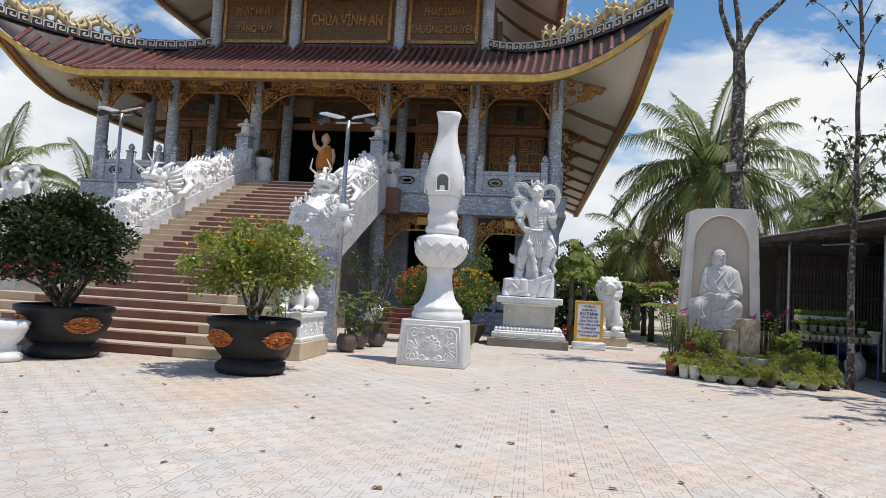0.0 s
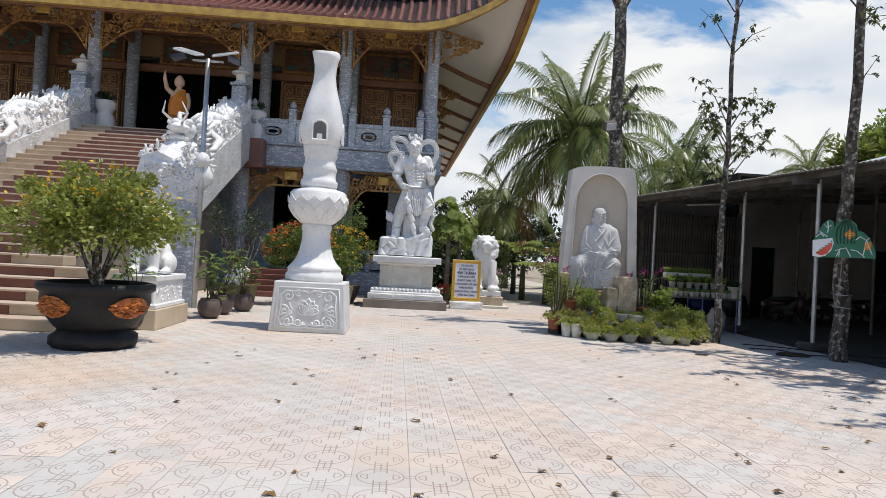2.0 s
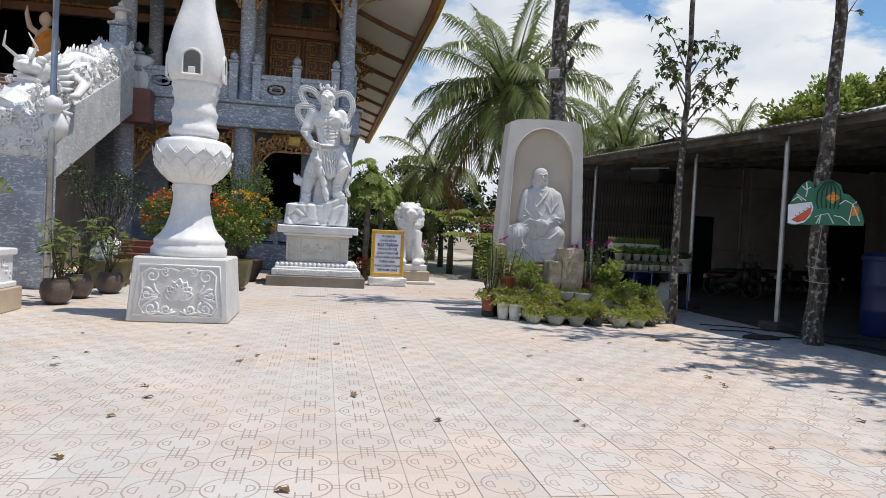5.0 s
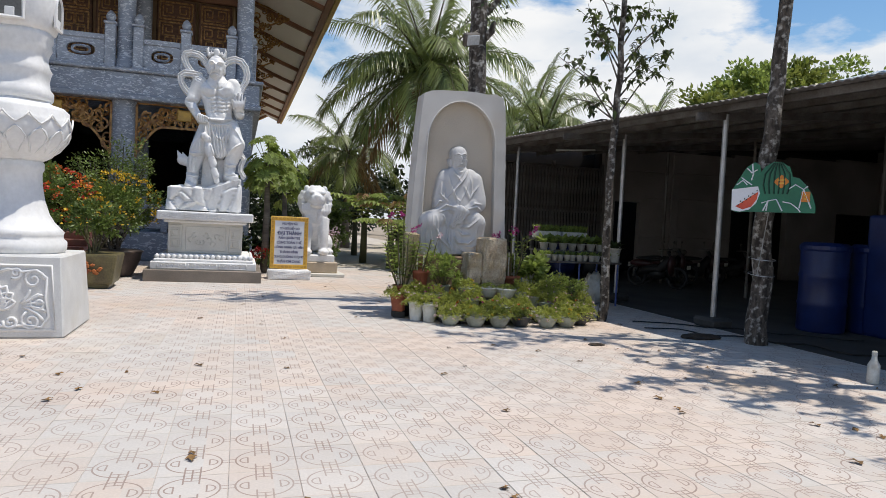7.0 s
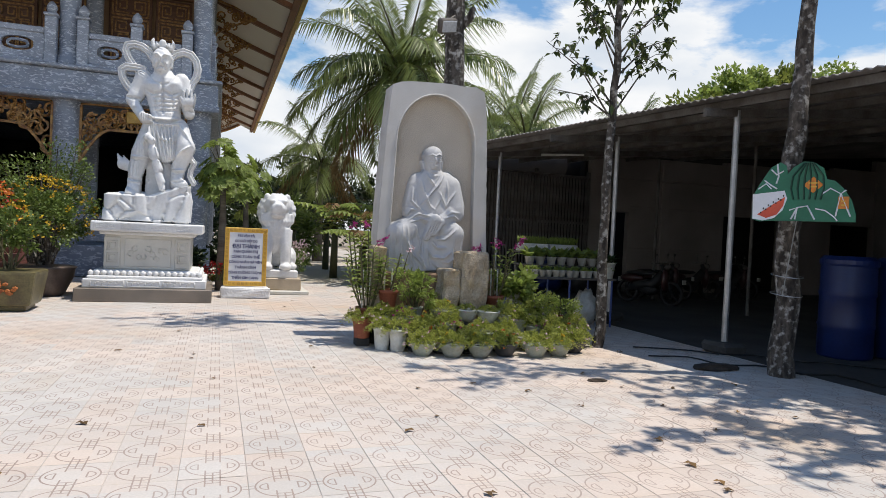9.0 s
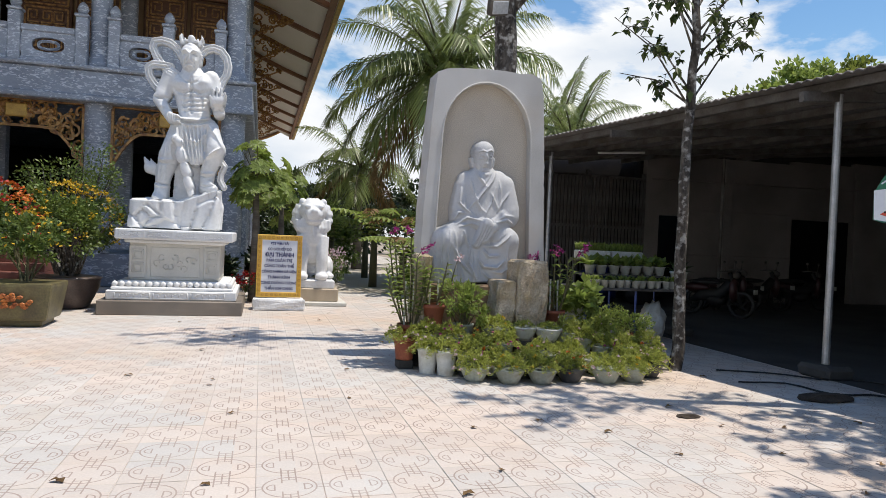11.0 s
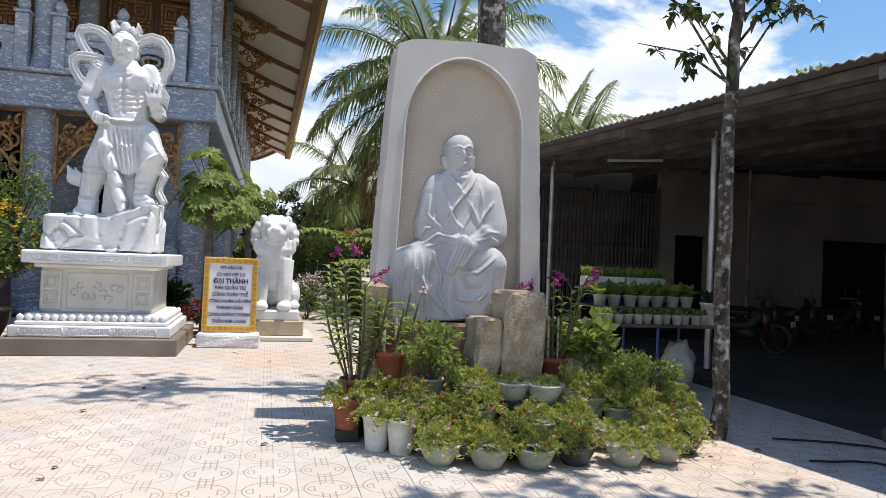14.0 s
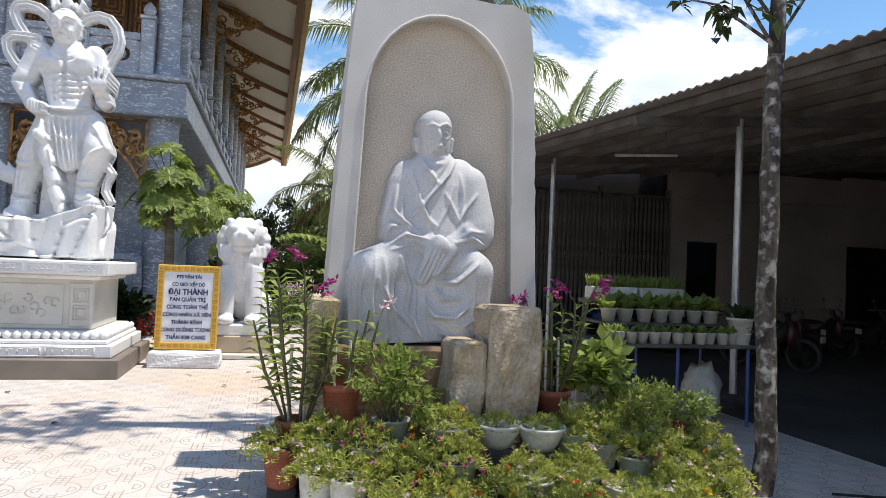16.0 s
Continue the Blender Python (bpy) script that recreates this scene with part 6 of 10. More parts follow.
# the seated figure: one plain relief, modelled as a depth field over the niche
def relief_figure():
    step = 1.5
    gx, gz = np.meshgrid(np.arange(596, 884, step), np.arange(170, 604, step))
    total = np.zeros_like(gx)
    K = 55.0

    def limb_field(p, q, sc=1.0):
        (x1, y1, d1, r1), (x2, y2, d2, r2) = p, q
        ex, ey = x2 - x1, y2 - y1
        n2 = max(ex * ex + ey * ey, 1e-6)
        f = np.clip(((gx - x1) * ex + (gz - y1) * ey) / n2, 0, 1)
        dist = np.hypot(gx - x1 - f * ex, gz - y1 - f * ey)
        r = r1 + (r2 - r1) * f
        h = (d1 + (d2 - d1) * f) + sc * r * 0.0044 * np.sqrt(np.clip(1 - (dist / r) ** 2, 0, 1))
        return np.where(dist < r, h, 0.0)

    def curve(pts, amp, w):
        best = np.full_like(gx, 1e9)
        fade = np.zeros_like(gx)
        n = len(pts) - 1
        for i, ((x1, y1), (x2, y2)) in enumerate(zip(pts, pts[1:])):
            ex, ey = x2 - x1, y2 - y1
            f = np.clip(((gx - x1) * ex + (gz - y1) * ey) / max(ex * ex + ey * ey, 1e-6), 0, 1)
            d = np.hypot(gx - x1 - f * ex, gz - y1 - f * ey)
            s = (i + f) / n
            fade = np.where(d < best, np.sin(math.pi * np.clip(0.08 + 0.84 * s, 0, 1)), fade)
            best = np.minimum(best, d)
        return amp * fade * np.exp(-(best / w) ** 2)

    limbs = [
        ((772, 300, 0.10, 44), (772, 330, 0.08, 66), 0.75), ((772, 330, 0.08, 66), (768, 410, 0.12, 66), 0.75),
        ((732, 312, 0.06, 36), (815, 312, 0.06, 38), 0.9),
        ((722, 325, 0.08, 32), (708, 392, 0.12, 34), 0.9), ((836, 325, 0.08, 36), (848, 395, 0.12, 36), 0.9),
        ((700, 412, 0.16, 26), (752, 432, 0.30, 20), 0.9), ((848, 415, 0.15, 34), (795, 438, 0.30, 20), 0.8),
        ((735, 440, 0.16, 36), (655, 478, 0.27, 37), 0.8), ((795, 450, 0.16, 38), (835, 484, 0.27, 36), 0.8),
        ((655, 480, 0.27, 40), (652, 610, 0.20, 48), 0.6), ((830, 490, 0.26, 42), (808, 610, 0.18, 50), 0.6),
        ((742, 475, 0.18, 54), (735, 610, 0.18, 66), 0.5),
        ((772, 272, 0.12, 22), (772, 302, 0.10, 34), 1.0),
        ((772, 221, 0.15, 31), (772, 258, 0.145, 27), 1.1),
        ((739, 242, 0.12, 5), (742, 264, 0.12, 4), 0.8), ((805, 242, 0.12, 5), (803, 264, 0.12, 4), 0.8),
        ((768, 438, 0.36, 20), (742, 492, 0.33, 13), 0.8), ((790, 446, 0.34, 13), (764, 478, 0.35, 13), 0.8),
    ]
    for p, q, sc in limbs:
        h = limb_field(p, q, sc)
        m = np.maximum(total, h)
        blend = np.where((total > 0.02) & (h > 0.02), np.log(np.exp(K * (total - m)) + np.exp(K * (h - m))) / K, 0.0)
        total = m + blend * 0.8
    folds = [
        ([(747, 282), (757, 305), (775, 330)], 0.020, 4), ([(805, 284), (790, 310), (755, 350), (715, 395)], 0.022, 4), ([(797, 286), (780, 310), (745, 352)], -0.012, 4),
        ([(728, 300), (735, 340), (750, 385), (760, 415)], 0.014, 4), ([(703, 330), (695, 370), (715, 400)], 0.022, 4), ([(712, 350), (708, 385), (735, 412)], 0.018, 4),
        ([(815, 310), (818, 350), (808, 395)], 0.022, 4), ([(845, 345), (825, 370), (810, 395)], 0.018, 4), ([(785, 345), (800, 375), (808, 395)], 0.014, 4),
        ([(735, 360), (755, 392), (770, 405)], 0.012, 4), ([(760, 335), (745, 370), (750, 395)], 0.012, 4), ([(800, 330), (785, 375), (765, 410)], 0.012, 4),
        ([(672, 430), (690, 400), (712, 402)], 0.025, 5), ([(680, 435), (715, 415), (752, 425)], 0.022, 4), ([(690, 442), (725, 432), (745, 440)], 0.018, 3),
        ([(860, 440), (835, 425), (800, 432)], 0.022, 4), ([(855, 415), (830, 412), (808, 422)], 0.018, 4),
        ([(622, 470), (616, 530), (618, 598)], 0.022, 4), ([(640, 455), (634, 520), (636, 598)], 0.020, 4), ([(662, 452), (655, 520), (660, 596)], 0.020, 4),
        ([(675, 455), (682, 520), (680, 596)], 0.018, 4), ([(698, 470), (690, 540), (702, 596)], 0.020, 4), ([(705, 455), (722, 505), (715, 545), (742, 598)], 0.030, 4),
        ([(668, 490), (690, 540), (735, 590)], 0.024, 4), ([(730, 510), (728, 560), (732, 598)], 0.018, 4), ([(748, 515), (745, 560), (752, 598)], 0.016, 4),
        ([(770, 500), (800, 502), (838, 470)], 0.035, 5), ([(782, 490), (808, 488), (828, 470)], -0.016, 4), ([(764, 512), (778, 530), (806, 530)], 0.034, 5), ([(744, 532), (762, 560), (800, 564), (824, 545)], 0.034, 5),
        ([(868, 470), (866, 530), (855, 590)], 0.022, 5), ([(835, 500), (830, 550), (838, 596)], 0.016, 4), ([(790, 575), (815, 580), (845, 560)], 0.018, 4), ([(760, 575), (775, 590), (790, 597)], 0.018, 4),
        ([(760, 440), (748, 470), (735, 500)], -0.012, 2.2), ([(768, 442), (756, 472), (742, 503)], -0.012, 2.2), ([(776, 446), (764, 474), (750, 500)], -0.012, 2.2), ([(755, 452), (738, 480), (732, 490)], 0.010, 3),
        ([(784, 452), (772, 470), (764, 484)], -0.010, 2),
        ([(772, 214), (773, 228), (773, 243)], 0.040, 5), ([(766, 243), (773, 246), (780, 243)], 0.020, 4),
        ([(750, 211), (762, 207), (773, 212)], 0.018, 3), ([(773, 212), (786, 206), (798, 210)], 0.018, 3),
        ([(758, 258), (772, 256), (787, 258)], -0.014, 2.2), ([(760, 264), (772, 265), (785, 264)], 0.012, 3), ([(762, 274), (772, 277), (783, 274)], 0.014, 5),
        ([(752, 215), (752, 230), (764, 232), (769, 224), (768, 215), (752, 215)], 0.010, 1.6), ([(779, 215), (779, 230), (791, 232), (797, 224), (796, 215), (779, 215)], 0.010, 1.6),
        ([(756, 223), (761, 221), (766, 224)], 0.010, 2), ([(782, 223), (788, 221), (793, 224)], 0.010, 2),
        ([(752, 245), (758, 252), (757, 262)], -0.008, 3), ([(795, 245), (789, 252), (790, 262)], -0.008, 3),
    ]
    body = total.copy()
    for pts, amp, w in folds:
        if max(v for _, v in pts) < 280:
            pts = [(u, v + 14) for u, v in pts]
        amp *= 1.15 if pts[0][1] < 280 else 1.25
        total = total + np.where(body > 0.03, curve(pts, amp * 1.5, w * 0.85), 0.0)
    xs = 3.9955 + 0.00436 * (gx - 775) + 0.000187 * (gz - 400)
    zs = 1.848 - 0.00426 * (gz - 400) + 0.000276 * (gx - 775)
    ny, nx = gx.shape
    verts = np.stack([xs, YI - 0.004 - 0.82 * np.maximum(total, -0.02) + 0.01, np.maximum(zs, 0.946)], axis=-1).reshape(-1, 3)
    keep = total > 0.006
    idx = np.arange(ny * nx).reshape(ny, nx)
    ok = keep[:-1, :-1] | keep[1:, :-1] | keep[:-1, 1:] | keep[1:, 1:]
    f = np.stack([idx[:-1, :-1], idx[1:, :-1], idx[1:, 1:], idx[:-1, 1:]], axis=-1)[ok]
    me = bpy.data.meshes.new("seated_figure")
    me.from_pydata(verts.tolist(), [], f.tolist())
    me.materials.append(M_MONK)
    me.shade_smooth()
    ob = new("seated_figure", me)
    ob.parent = stele
    ob.matrix_parent_inverse = WM[stele.name].inverted()
    ob["label"] = "pale seated robed figure in high relief"
    sm_ = ob.modifiers.new("smooth", "SMOOTH")
    sm_.iterations, sm_.factor = 1, 0.35


relief_figure()


def rough_block(x0, x1, y0, y1, z0, z1, seed, amp=0.05):
    bm = bmesh.new()
    soft_box(bm, x0, x1, y0, y1, z0, z1, 0.03)
    bmesh.ops.subdivide_edges(bm, edges=bm.edges[:], cuts=5, use_grid_fill=True)
    sv = Vector((seed, seed * 2.1, 0))
    for v in bm.verts:
        if z0 + 0.03 < v.co.z < z1 - 0.02:
            v.co += Vector((noise.noise(v.co * 5 + sv), noise.noise(v.co * 5.5 - sv), 0)) * amp
    return bm


for nm, a, lab in (("support_post", (4.29, 4.68, 14.66, 15.14, 0, 1.27), "rough split granite post"), ("support_post", (4.03, 4.28, 14.70, 15.16, 0, 1.02), "short rough split granite post"), ("support_post", (3.04, 3.23, 14.80, 15.18, 0, 1.30), "rough split granite post")):
    part(nm, rough_block(*a, a[0] * 3), M_ROCK, stele, lab)
part("plinth", rough_block(3.2, 4.9, 14.98, 15.8, 0, 0.945, 1.5, 0.02), mat("brown_plinth_stone", (0.30, 0.20, 0.12), (0.20, 0.13, 0.08), scale=3, fine=30, rough=0.9, bump=0.5, var=0.3), stele, "brown stone plinth under the stele")

# ---- stair balustrades with dragons ----


def stair_z(y):
    return max(0.0, min(ZB1, (y - SY0) / (SY1 - SY0) * ZB1))


def balustrade(sx, name_side):
    """One flank of the stairway: marble stringer, carved crest, dragon and foot pier."""
    ix, ox = XC + sx * 2.2, XC + sx * 3.15
    xa, xb = min(ix, ox), max(ix, ox)
    t = thing("stair_balustrade", ((xa + xb) / 2, 17.0, 0), "pale marble stair flank topped by white carved dragons", "balustrade", "stair balustrades")
    bm = bmesh.new()
    ys = [17.3 + (24.4 - 17.3) * i / 12 for i in range(13)]
    rings = []
    for y in ys:
        zt, zb = stair_z(y) + 0.55, max(0.0, stair_z(y) - 0.75)
        rings.append([bm.verts.new(p) for p in ((xa, y, zb), (xb, y, zb), (xb, y, zt), (xa, y, zt))])
    for a, b in zip(rings, rings[1:]):
        for k in range(4):
            bm.faces.new((a[k], a[(k + 1) % 4], b[(k + 1) % 4], b[k]))
    bm.faces.new(rings[0])
    bm.faces.new(list(reversed(rings[-1])))
    part("stringer", bm, M_PALE, t, "pale marble sloping stringer")
    bm = bmesh.new()
    soft_box(bm, xa - 0.02, xb + 0.02, 16.75, 17.35, 0.0, 2.75, 0.03)
    part("pier", bm, M_PALE, t, "pale marble foot pier")
    # rough carved crest that climbs with the stairs
    bm = bmesh.new()
    nseg = 44
    top = []
    for i in range(nseg + 1):
        y = 16.75 + (24.2 - 16.75) * i / nseg
        base = stair_z(y) + 0.4
        hgt = 0.85 + 0.2 * noise.noise(Vector((y * 1.6, sx, 0))) + 0.10 * math.sin(y * 5)
        row = []
        for a, zz in ((xa + 0.10, base), (xa + 0.06, base + hgt * 0.5), (xa + 0.18, base + hgt * 0.9), ((xa + xb) / 2, base + hgt), (xb - 0.18, base + hgt * 0.9), (xb - 0.06, base + hgt * 0.5), (xb - 0.10, base)):
            n3 = Vector((noise.noise(Vector((a * 3, y * 3, zz * 3))), noise.noise(Vector((a * 3 + 9, y * 3, zz * 3))), noise.noise(Vector((a * 3, y * 3 + 5, zz * 3)))))
            row.append(bm.verts.new(Vector((a, y, zz)) + n3 * 0.12))
        top.append(row)
    for a, b in zip(top, top[1:]):
        for k in range(6):
            bm.faces.new((a[k], a[k + 1], b[k + 1], b[k]))
    bm.faces.new(list(reversed(top[0])))
    bm.faces.new(top[-1])
    # curls of cloud and scale over the crest
    rng = random.Random(7 + sx)
    xs = (xa + 0.06, xb - 0.06)
    for k in range(260):
        y = rng.uniform(16.8, 24.1)
        base = stair_z(y) + 0.45
        x = rng.choice(xs)
        z = base + rng.uniform(0.0, 0.9)
        r = rng.uniform(0.05, 0.12)
        a0 = rng.uniform(0, 6.28)
        tube(bm, [(x + (0.03 if x > XC else -0.03) * math.sin(i), y + r * (1 - i / 9) * math.cos(a0 + i * 0.8), z + r * (1 - i / 9) * math.sin(a0 + i * 0.8)) for i in range(8)], 0.03, 4)
    cr = part("carved_crest", bm, M_ROUGHWHITE, t, "rough white carved cloud crest")
    # dragon lying down the crest, head low
    bm = bmesh.new()
    xm = (xa + xb) / 2
    body, rad = [], []
    for i in range(46):
        f = i / 45
        y = 18.9 + f * 4.9
        body.append(Vector((xm + 0.22 * math.sin(f * 13), y, stair_z(y) + 1.12 + 0.16 * math.sin(f * 16 + 1) - 0.1 * f)))
        rad.append(0.24 * (1 - 0.45 * f))
    tube(bm, body, rad, 10)
    for i in range(0, 46):
        tube(bm, [body[i] + Vector((0, 0, rad[i] * 0.8)), body[i] + Vector((0, 0.10, rad[i] + 0.16 + 0.05 * (i % 2)))], [0.07, 0.015], 5)
    for i in range(2, 44, 2):
        for s in (-1, 1):
            q = body[i] + Vector((s * rad[i] * 0.9, 0, 0))
            blob(bm, q, (0.10, 0.14, 0.14), 1, 0.4, 4, seed=i)
    h = body[0] + Vector((0, -0.3, 0.05))
    blob(bm, h, (0.28, 0.36, 0.27), 2, 0.25, 3)
    blob(bm, h + Vector((0, -0.42, -0.02)), (0.24, 0.30, 0.14), 2, 0.2, 3)
    blob(bm, h + Vector((0, -0.34, -0.26)), (0.20, 0.28, 0.08), 2, 0.2, 3)
    for s in (-1, 1):
        blob(bm, h + Vector((0.17 * s, -0.22, 0.18)), (0.10, 0.10, 0.09), 2)
        tube(bm, [h + Vector((0.15 * s, 0.0, 0.25)), h + Vector((0.25 * s, 0.3, 0.5)), h + Vector((0.2 * s, 0.55, 0.55))], [0.08, 0.05, 0.02], 6)
        for k in range(5):
            a = 0.5 * k
            tube(bm, [h + Vector((0.28 * s, 0.1, 0.1 - 0.1 * k)), h + Vector((0.5 * s, 0.25, 0.25 - 0.14 * k)), h + Vector((0.55 * s, 0.5, 0.4 - 0.16 * k))], [0.08, 0.06, 0.015], 5)
        tube(bm, [body[5] + Vector((0.2 * s, 0, 0)), body[5] + Vector((0.5 * s, -0.2, -0.2)), body[5] + Vector((0.45 * s, -0.5, -0.5)), body[5] + Vector((0.42 * s, -0.75, -0.55))], [0.12, 0.12, 0.09, 0.05], 6)
    for s in (-1, 1):
        tube(bm, [h + Vector((0.1 * s, -0.55, 0.1)), h + Vector((0.3 * s, -0.8, 0.3)), h + Vector((0.2 * s, -0.95, 0.55))], [0.04, 0.03, 0.01], 5)
    dr = part("dragon", bm, M_WHITE, t, "white marble dragon lying down the crest", True)
    # outward wing of rough relief with a small beast at its end
    wx0, wx1 = sorted((ix + sx * 0.1, ix + sx * 1.5))
    bm = bmesh.new()
    soft_box(bm, wx0, wx1, 16.7, 17.1, 2.45, 3.45, 0.06)
    bmesh.ops.subdivide_edges(bm, edges=bm.edges[:], cuts=6, use_grid_fill=True)
    for v in bm.verts:
        q = abs(v.co.x - ix) / 1.5
        v.co.z -= 0.25 * q * max(0.0, (v.co.z - 2.45))
        v.co += Vector((0, noise.noise(v.co * 6), noise.noise(v.co * 5 + Vector((4, 0, 0))))) * 0.09
    for k in range(70):
        x, z = rng.uniform(wx0 + 0.05, wx1 - 0.05), rng.uniform(2.5, 3.25)
        r, a0 = rng.uniform(0.05, 0.10), rng.uniform(0, 6.28)
        tube(bm, [(x + r * (1 - i / 9) * math.cos(a0 + i * 0.8), 16.68, z + r * (1 - i / 9) * math.sin(a0 + i * 0.8)) for i in range(8)], 0.025, 4)
    part("wing_relief", bm, M_ROUGHWHITE, t, "rough white relief wing at the stair's turn")
    bm = bmesh.new()
    soft_box(bm, min(wx0, wx1) + 0.06, max(wx0, wx1) - 0.06, 16.74, 17.2, 0.0, 2.5, 0.02)
    part("wing_wall", bm, M_BLUE2, t, "pale marble wall under the wing")
    bm = bmesh.new()
    bx = ix + sx * 1.55
    blob(bm, (bx, 16.8, 3.05), (0.22, 0.28, 0.30), 2, 0.4, 4)
    blob(bm, (bx, 16.62, 3.4), (0.16, 0.2, 0.18), 2, 0.3, 4)
    for k in range(9):
        a = 0.7 * k
        tube(bm, [(bx + 0.12 * math.cos(a), 16.75, 3.3 + 0.12 * math.sin(a)), (bx + 0.28 * math.cos(a), 16.8, 3.3 + 0.28 * math.sin(a))], [0.06, 0.02], 5)
    part("crest_beast", bm, M_WHITE, t, "small white carved beast", True)
    # head pillar with a lamp house
    bm = bmesh.new()
    px = XC + sx * 2.65
    soft_box(bm, px - 0.24, px + 0.24, 24.0, 24.5, ZB1 - 0.004, 6.95, 0.03)
    soft_box(bm, px - 0.30, px + 0.30, 23.94, 24.56, 6.95, 7.05, 0.03)
    pl = part("head_pillar", bm, M_BLUE, t, "square marble pillar with a small stone lamp house")
    bm = bmesh.new()
    lathe(bm, [(0.20, 0), (0.22, 0.05), (0.15, 0.1), (0.15, 0.32), (0.30, 0.34), (0.27, 0.40), (0.12, 0.48), (0.07, 0.5), (0.09, 0.56), (0.02, 0.66)], (px, 24.25, 7.05), 12, power=4)
    ob = part("lamp_house", bm, M_WHITE2, t)
    ob.parent, ob.matrix_parent_inverse = pl, Matrix()
    return t


balustrade(1, "right")
balustrade(-1, "left")

# lions on plinths at the stair foot, facing the yard


def small_plinth(cx, cy, lab):
    t = thing("stone_plinth", (cx, cy, 0), lab, "plinth", "stair foot plinths")
    bm = bmesh.new()
    soft_box(bm, cx - 0.42, cx + 0.42, cy - 0.85, cy + 0.85, 0, 0.34, 0.015)
    part("slab", bm, M_STEPB, t, "beige granite slab")
    bm = bmesh.new()
    soft_box(bm, cx - 0.34, cx + 0.34, cy - 0.72, cy + 0.72, 0.34, 0.86, 0.02)
    soft_box(bm, cx - 0.38, cx + 0.38, cy - 0.76, cy + 0.76, 0.80, 0.90, 0.015)
    soft_box(bm, cx - 0.38, cx + 0.38, cy - 0.76, cy + 0.76, 0.34, 0.42, 0.015)
    d = part("dado", bm, M_WHITE, t)
    bm = bmesh.new()
    for s in range(2):
        for k in range(12):
            y = cy - 0.6 + 0.11 * k
            a0 = k
            tube(bm, [(cx + 0.345, y + 0.045 * math.cos(a0 + i), 0.61 + 0.10 * math.sin(k * 2.2) + 0.045 * math.sin(a0 + i)) for i in range(6)], 0.012, 4)
        break
    for k in range(6):
        tube(bm, [(cx - 0.25 + 0.1 * k + 0.045 * math.cos(k + i), cy - 0.725, 0.61 + 0.09 * math.sin(k * 2.2) + 0.045 * math.sin(k + i)) for i in range(6)], 0.012, 4)
    ob = part("carving", bm, M_WHITE, t)
    ob.parent, ob.matrix_parent_inverse = d, Matrix()


for sx in (1, -1):
    px = XC + sx * 4.0
    small_plinth(px, 13.1, "carved white plinth on a beige slab at the stair foot")
    l1 = solo("stone_lion", lion(px, 12.95, 0.9, 0.98, 0), M_WHITE, "white marble seated lion at the stair foot", "statue", "stair lions")
    carve(l1, 0.025, 2)

# ornamental low carved beasts at the far flank of the stairs
bm = bmesh.new()
for k in range(16):
    f = k / 15
    blob(bm, (-14.0 + 0.5 * math.sin(k), 13.2 + 1.6 * f, 0.5 + 0.35 * math.sin(f * 3)), (0.35, 0.3, 0.3), 2, 0.4, 4, seed=k)
for k in range(40):
    q = Vector((-14.0 + random.uniform(-0.6, 0.6), 13.1 + random.uniform(0, 1.8), random.uniform(0.4, 1.0)))
    tube(bm, [q, q + Vector((random.uniform(-0.2, 0.2), -0.1, 0.12)), q + Vector((random.uniform(-0.3, 0.3), -0.25, 0.0))], [0.08, 0.06, 0.02], 6)
soft_box(bm, -14.7, -13.4, 12.9, 15.1, 0, 0.45, 0.05)
bm.transform(Matrix.Translation((0, 0, 0)))
carve(solo("carved_dragon", bm, M_WHITE, "white carved dragon crouching beside the stairs", "statue"), 0.035, 2)

# child Buddha statue on the landing
bm = bmesh.new()
CX, CY, CZ = -8.43, 25.1, ZB1 + 0.12


def C(dx, dz, dy=0.0):
    return Vector((CX + dx, CY + dy, CZ + dz))


for s in (-1, 1):
    tube(bm, [C(0.14 * s, 0.05), C(0.15 * s, 0.45, -0.02), C(0.12 * s, 0.85)], [0.09, 0.12, 0.16], 10)
    blob(bm, C(0.15 * s, 0.05, -0.08), (0.10, 0.17, 0.07), 2)
tube(bm, [C(0, 0.75), C(0, 1.05), C(0, 1.4), C(0, 1.62)], [0.30, 0.32, 0.27, 0.12], 14)
blob(bm, C(0, 1.86, -0.02), (0.18, 0.19, 0.21), 3)
blob(bm, C(0, 2.05), (0.09, 0.1, 0.07), 2)
tube(bm, [C(-0.26, 1.48), C(-0.42, 1.62, -0.05), C(-0.5, 1.98, -0.08), C(-0.49, 2.26, -0.08)], [0.10, 0.085, 0.07, 0.02], 8)
tube(bm, [C(0.26, 1.48), C(0.36, 1.2, -0.02), C(0.36, 0.9, -0.06)], [0.10, 0.085, 0.06], 8)
child = solo("child_statue", bm, M_SKIN, "painted standing child statue with orange robe and raised arm", "statue", smooth=True)
carve(child, 0.03, 2)
bm = bmesh.new()
tube(bm, [C(0.01, 0.62), C(0, 0.9), C(0.02, 1.2), C(0.06, 1.46)], [0.33, 0.35, 0.33, 0.24], 18)
tube(bm, [C(0.22, 1.55, -0.1), C(0.05, 1.35, -0.30), C(-0.2, 1.0, -0.30)], [0.08, 0.09, 0.05], 8)
for k in range(6):
    tube(bm, [C(0.28 - 0.03 * k, 1.45 - 0.12 * k, -0.18), C(0.0, 1.1 - 0.08 * k, -0.34), C(-0.25, 0.9 - 0.05 * k, -0.22)], 0.02, 5)
ob = solo("robe", bm, M_ORANGE, "orange draped robe worn by the child statue", "robe", smooth=True)
carve(ob, 0.03, 2)
bm = bmesh.new()
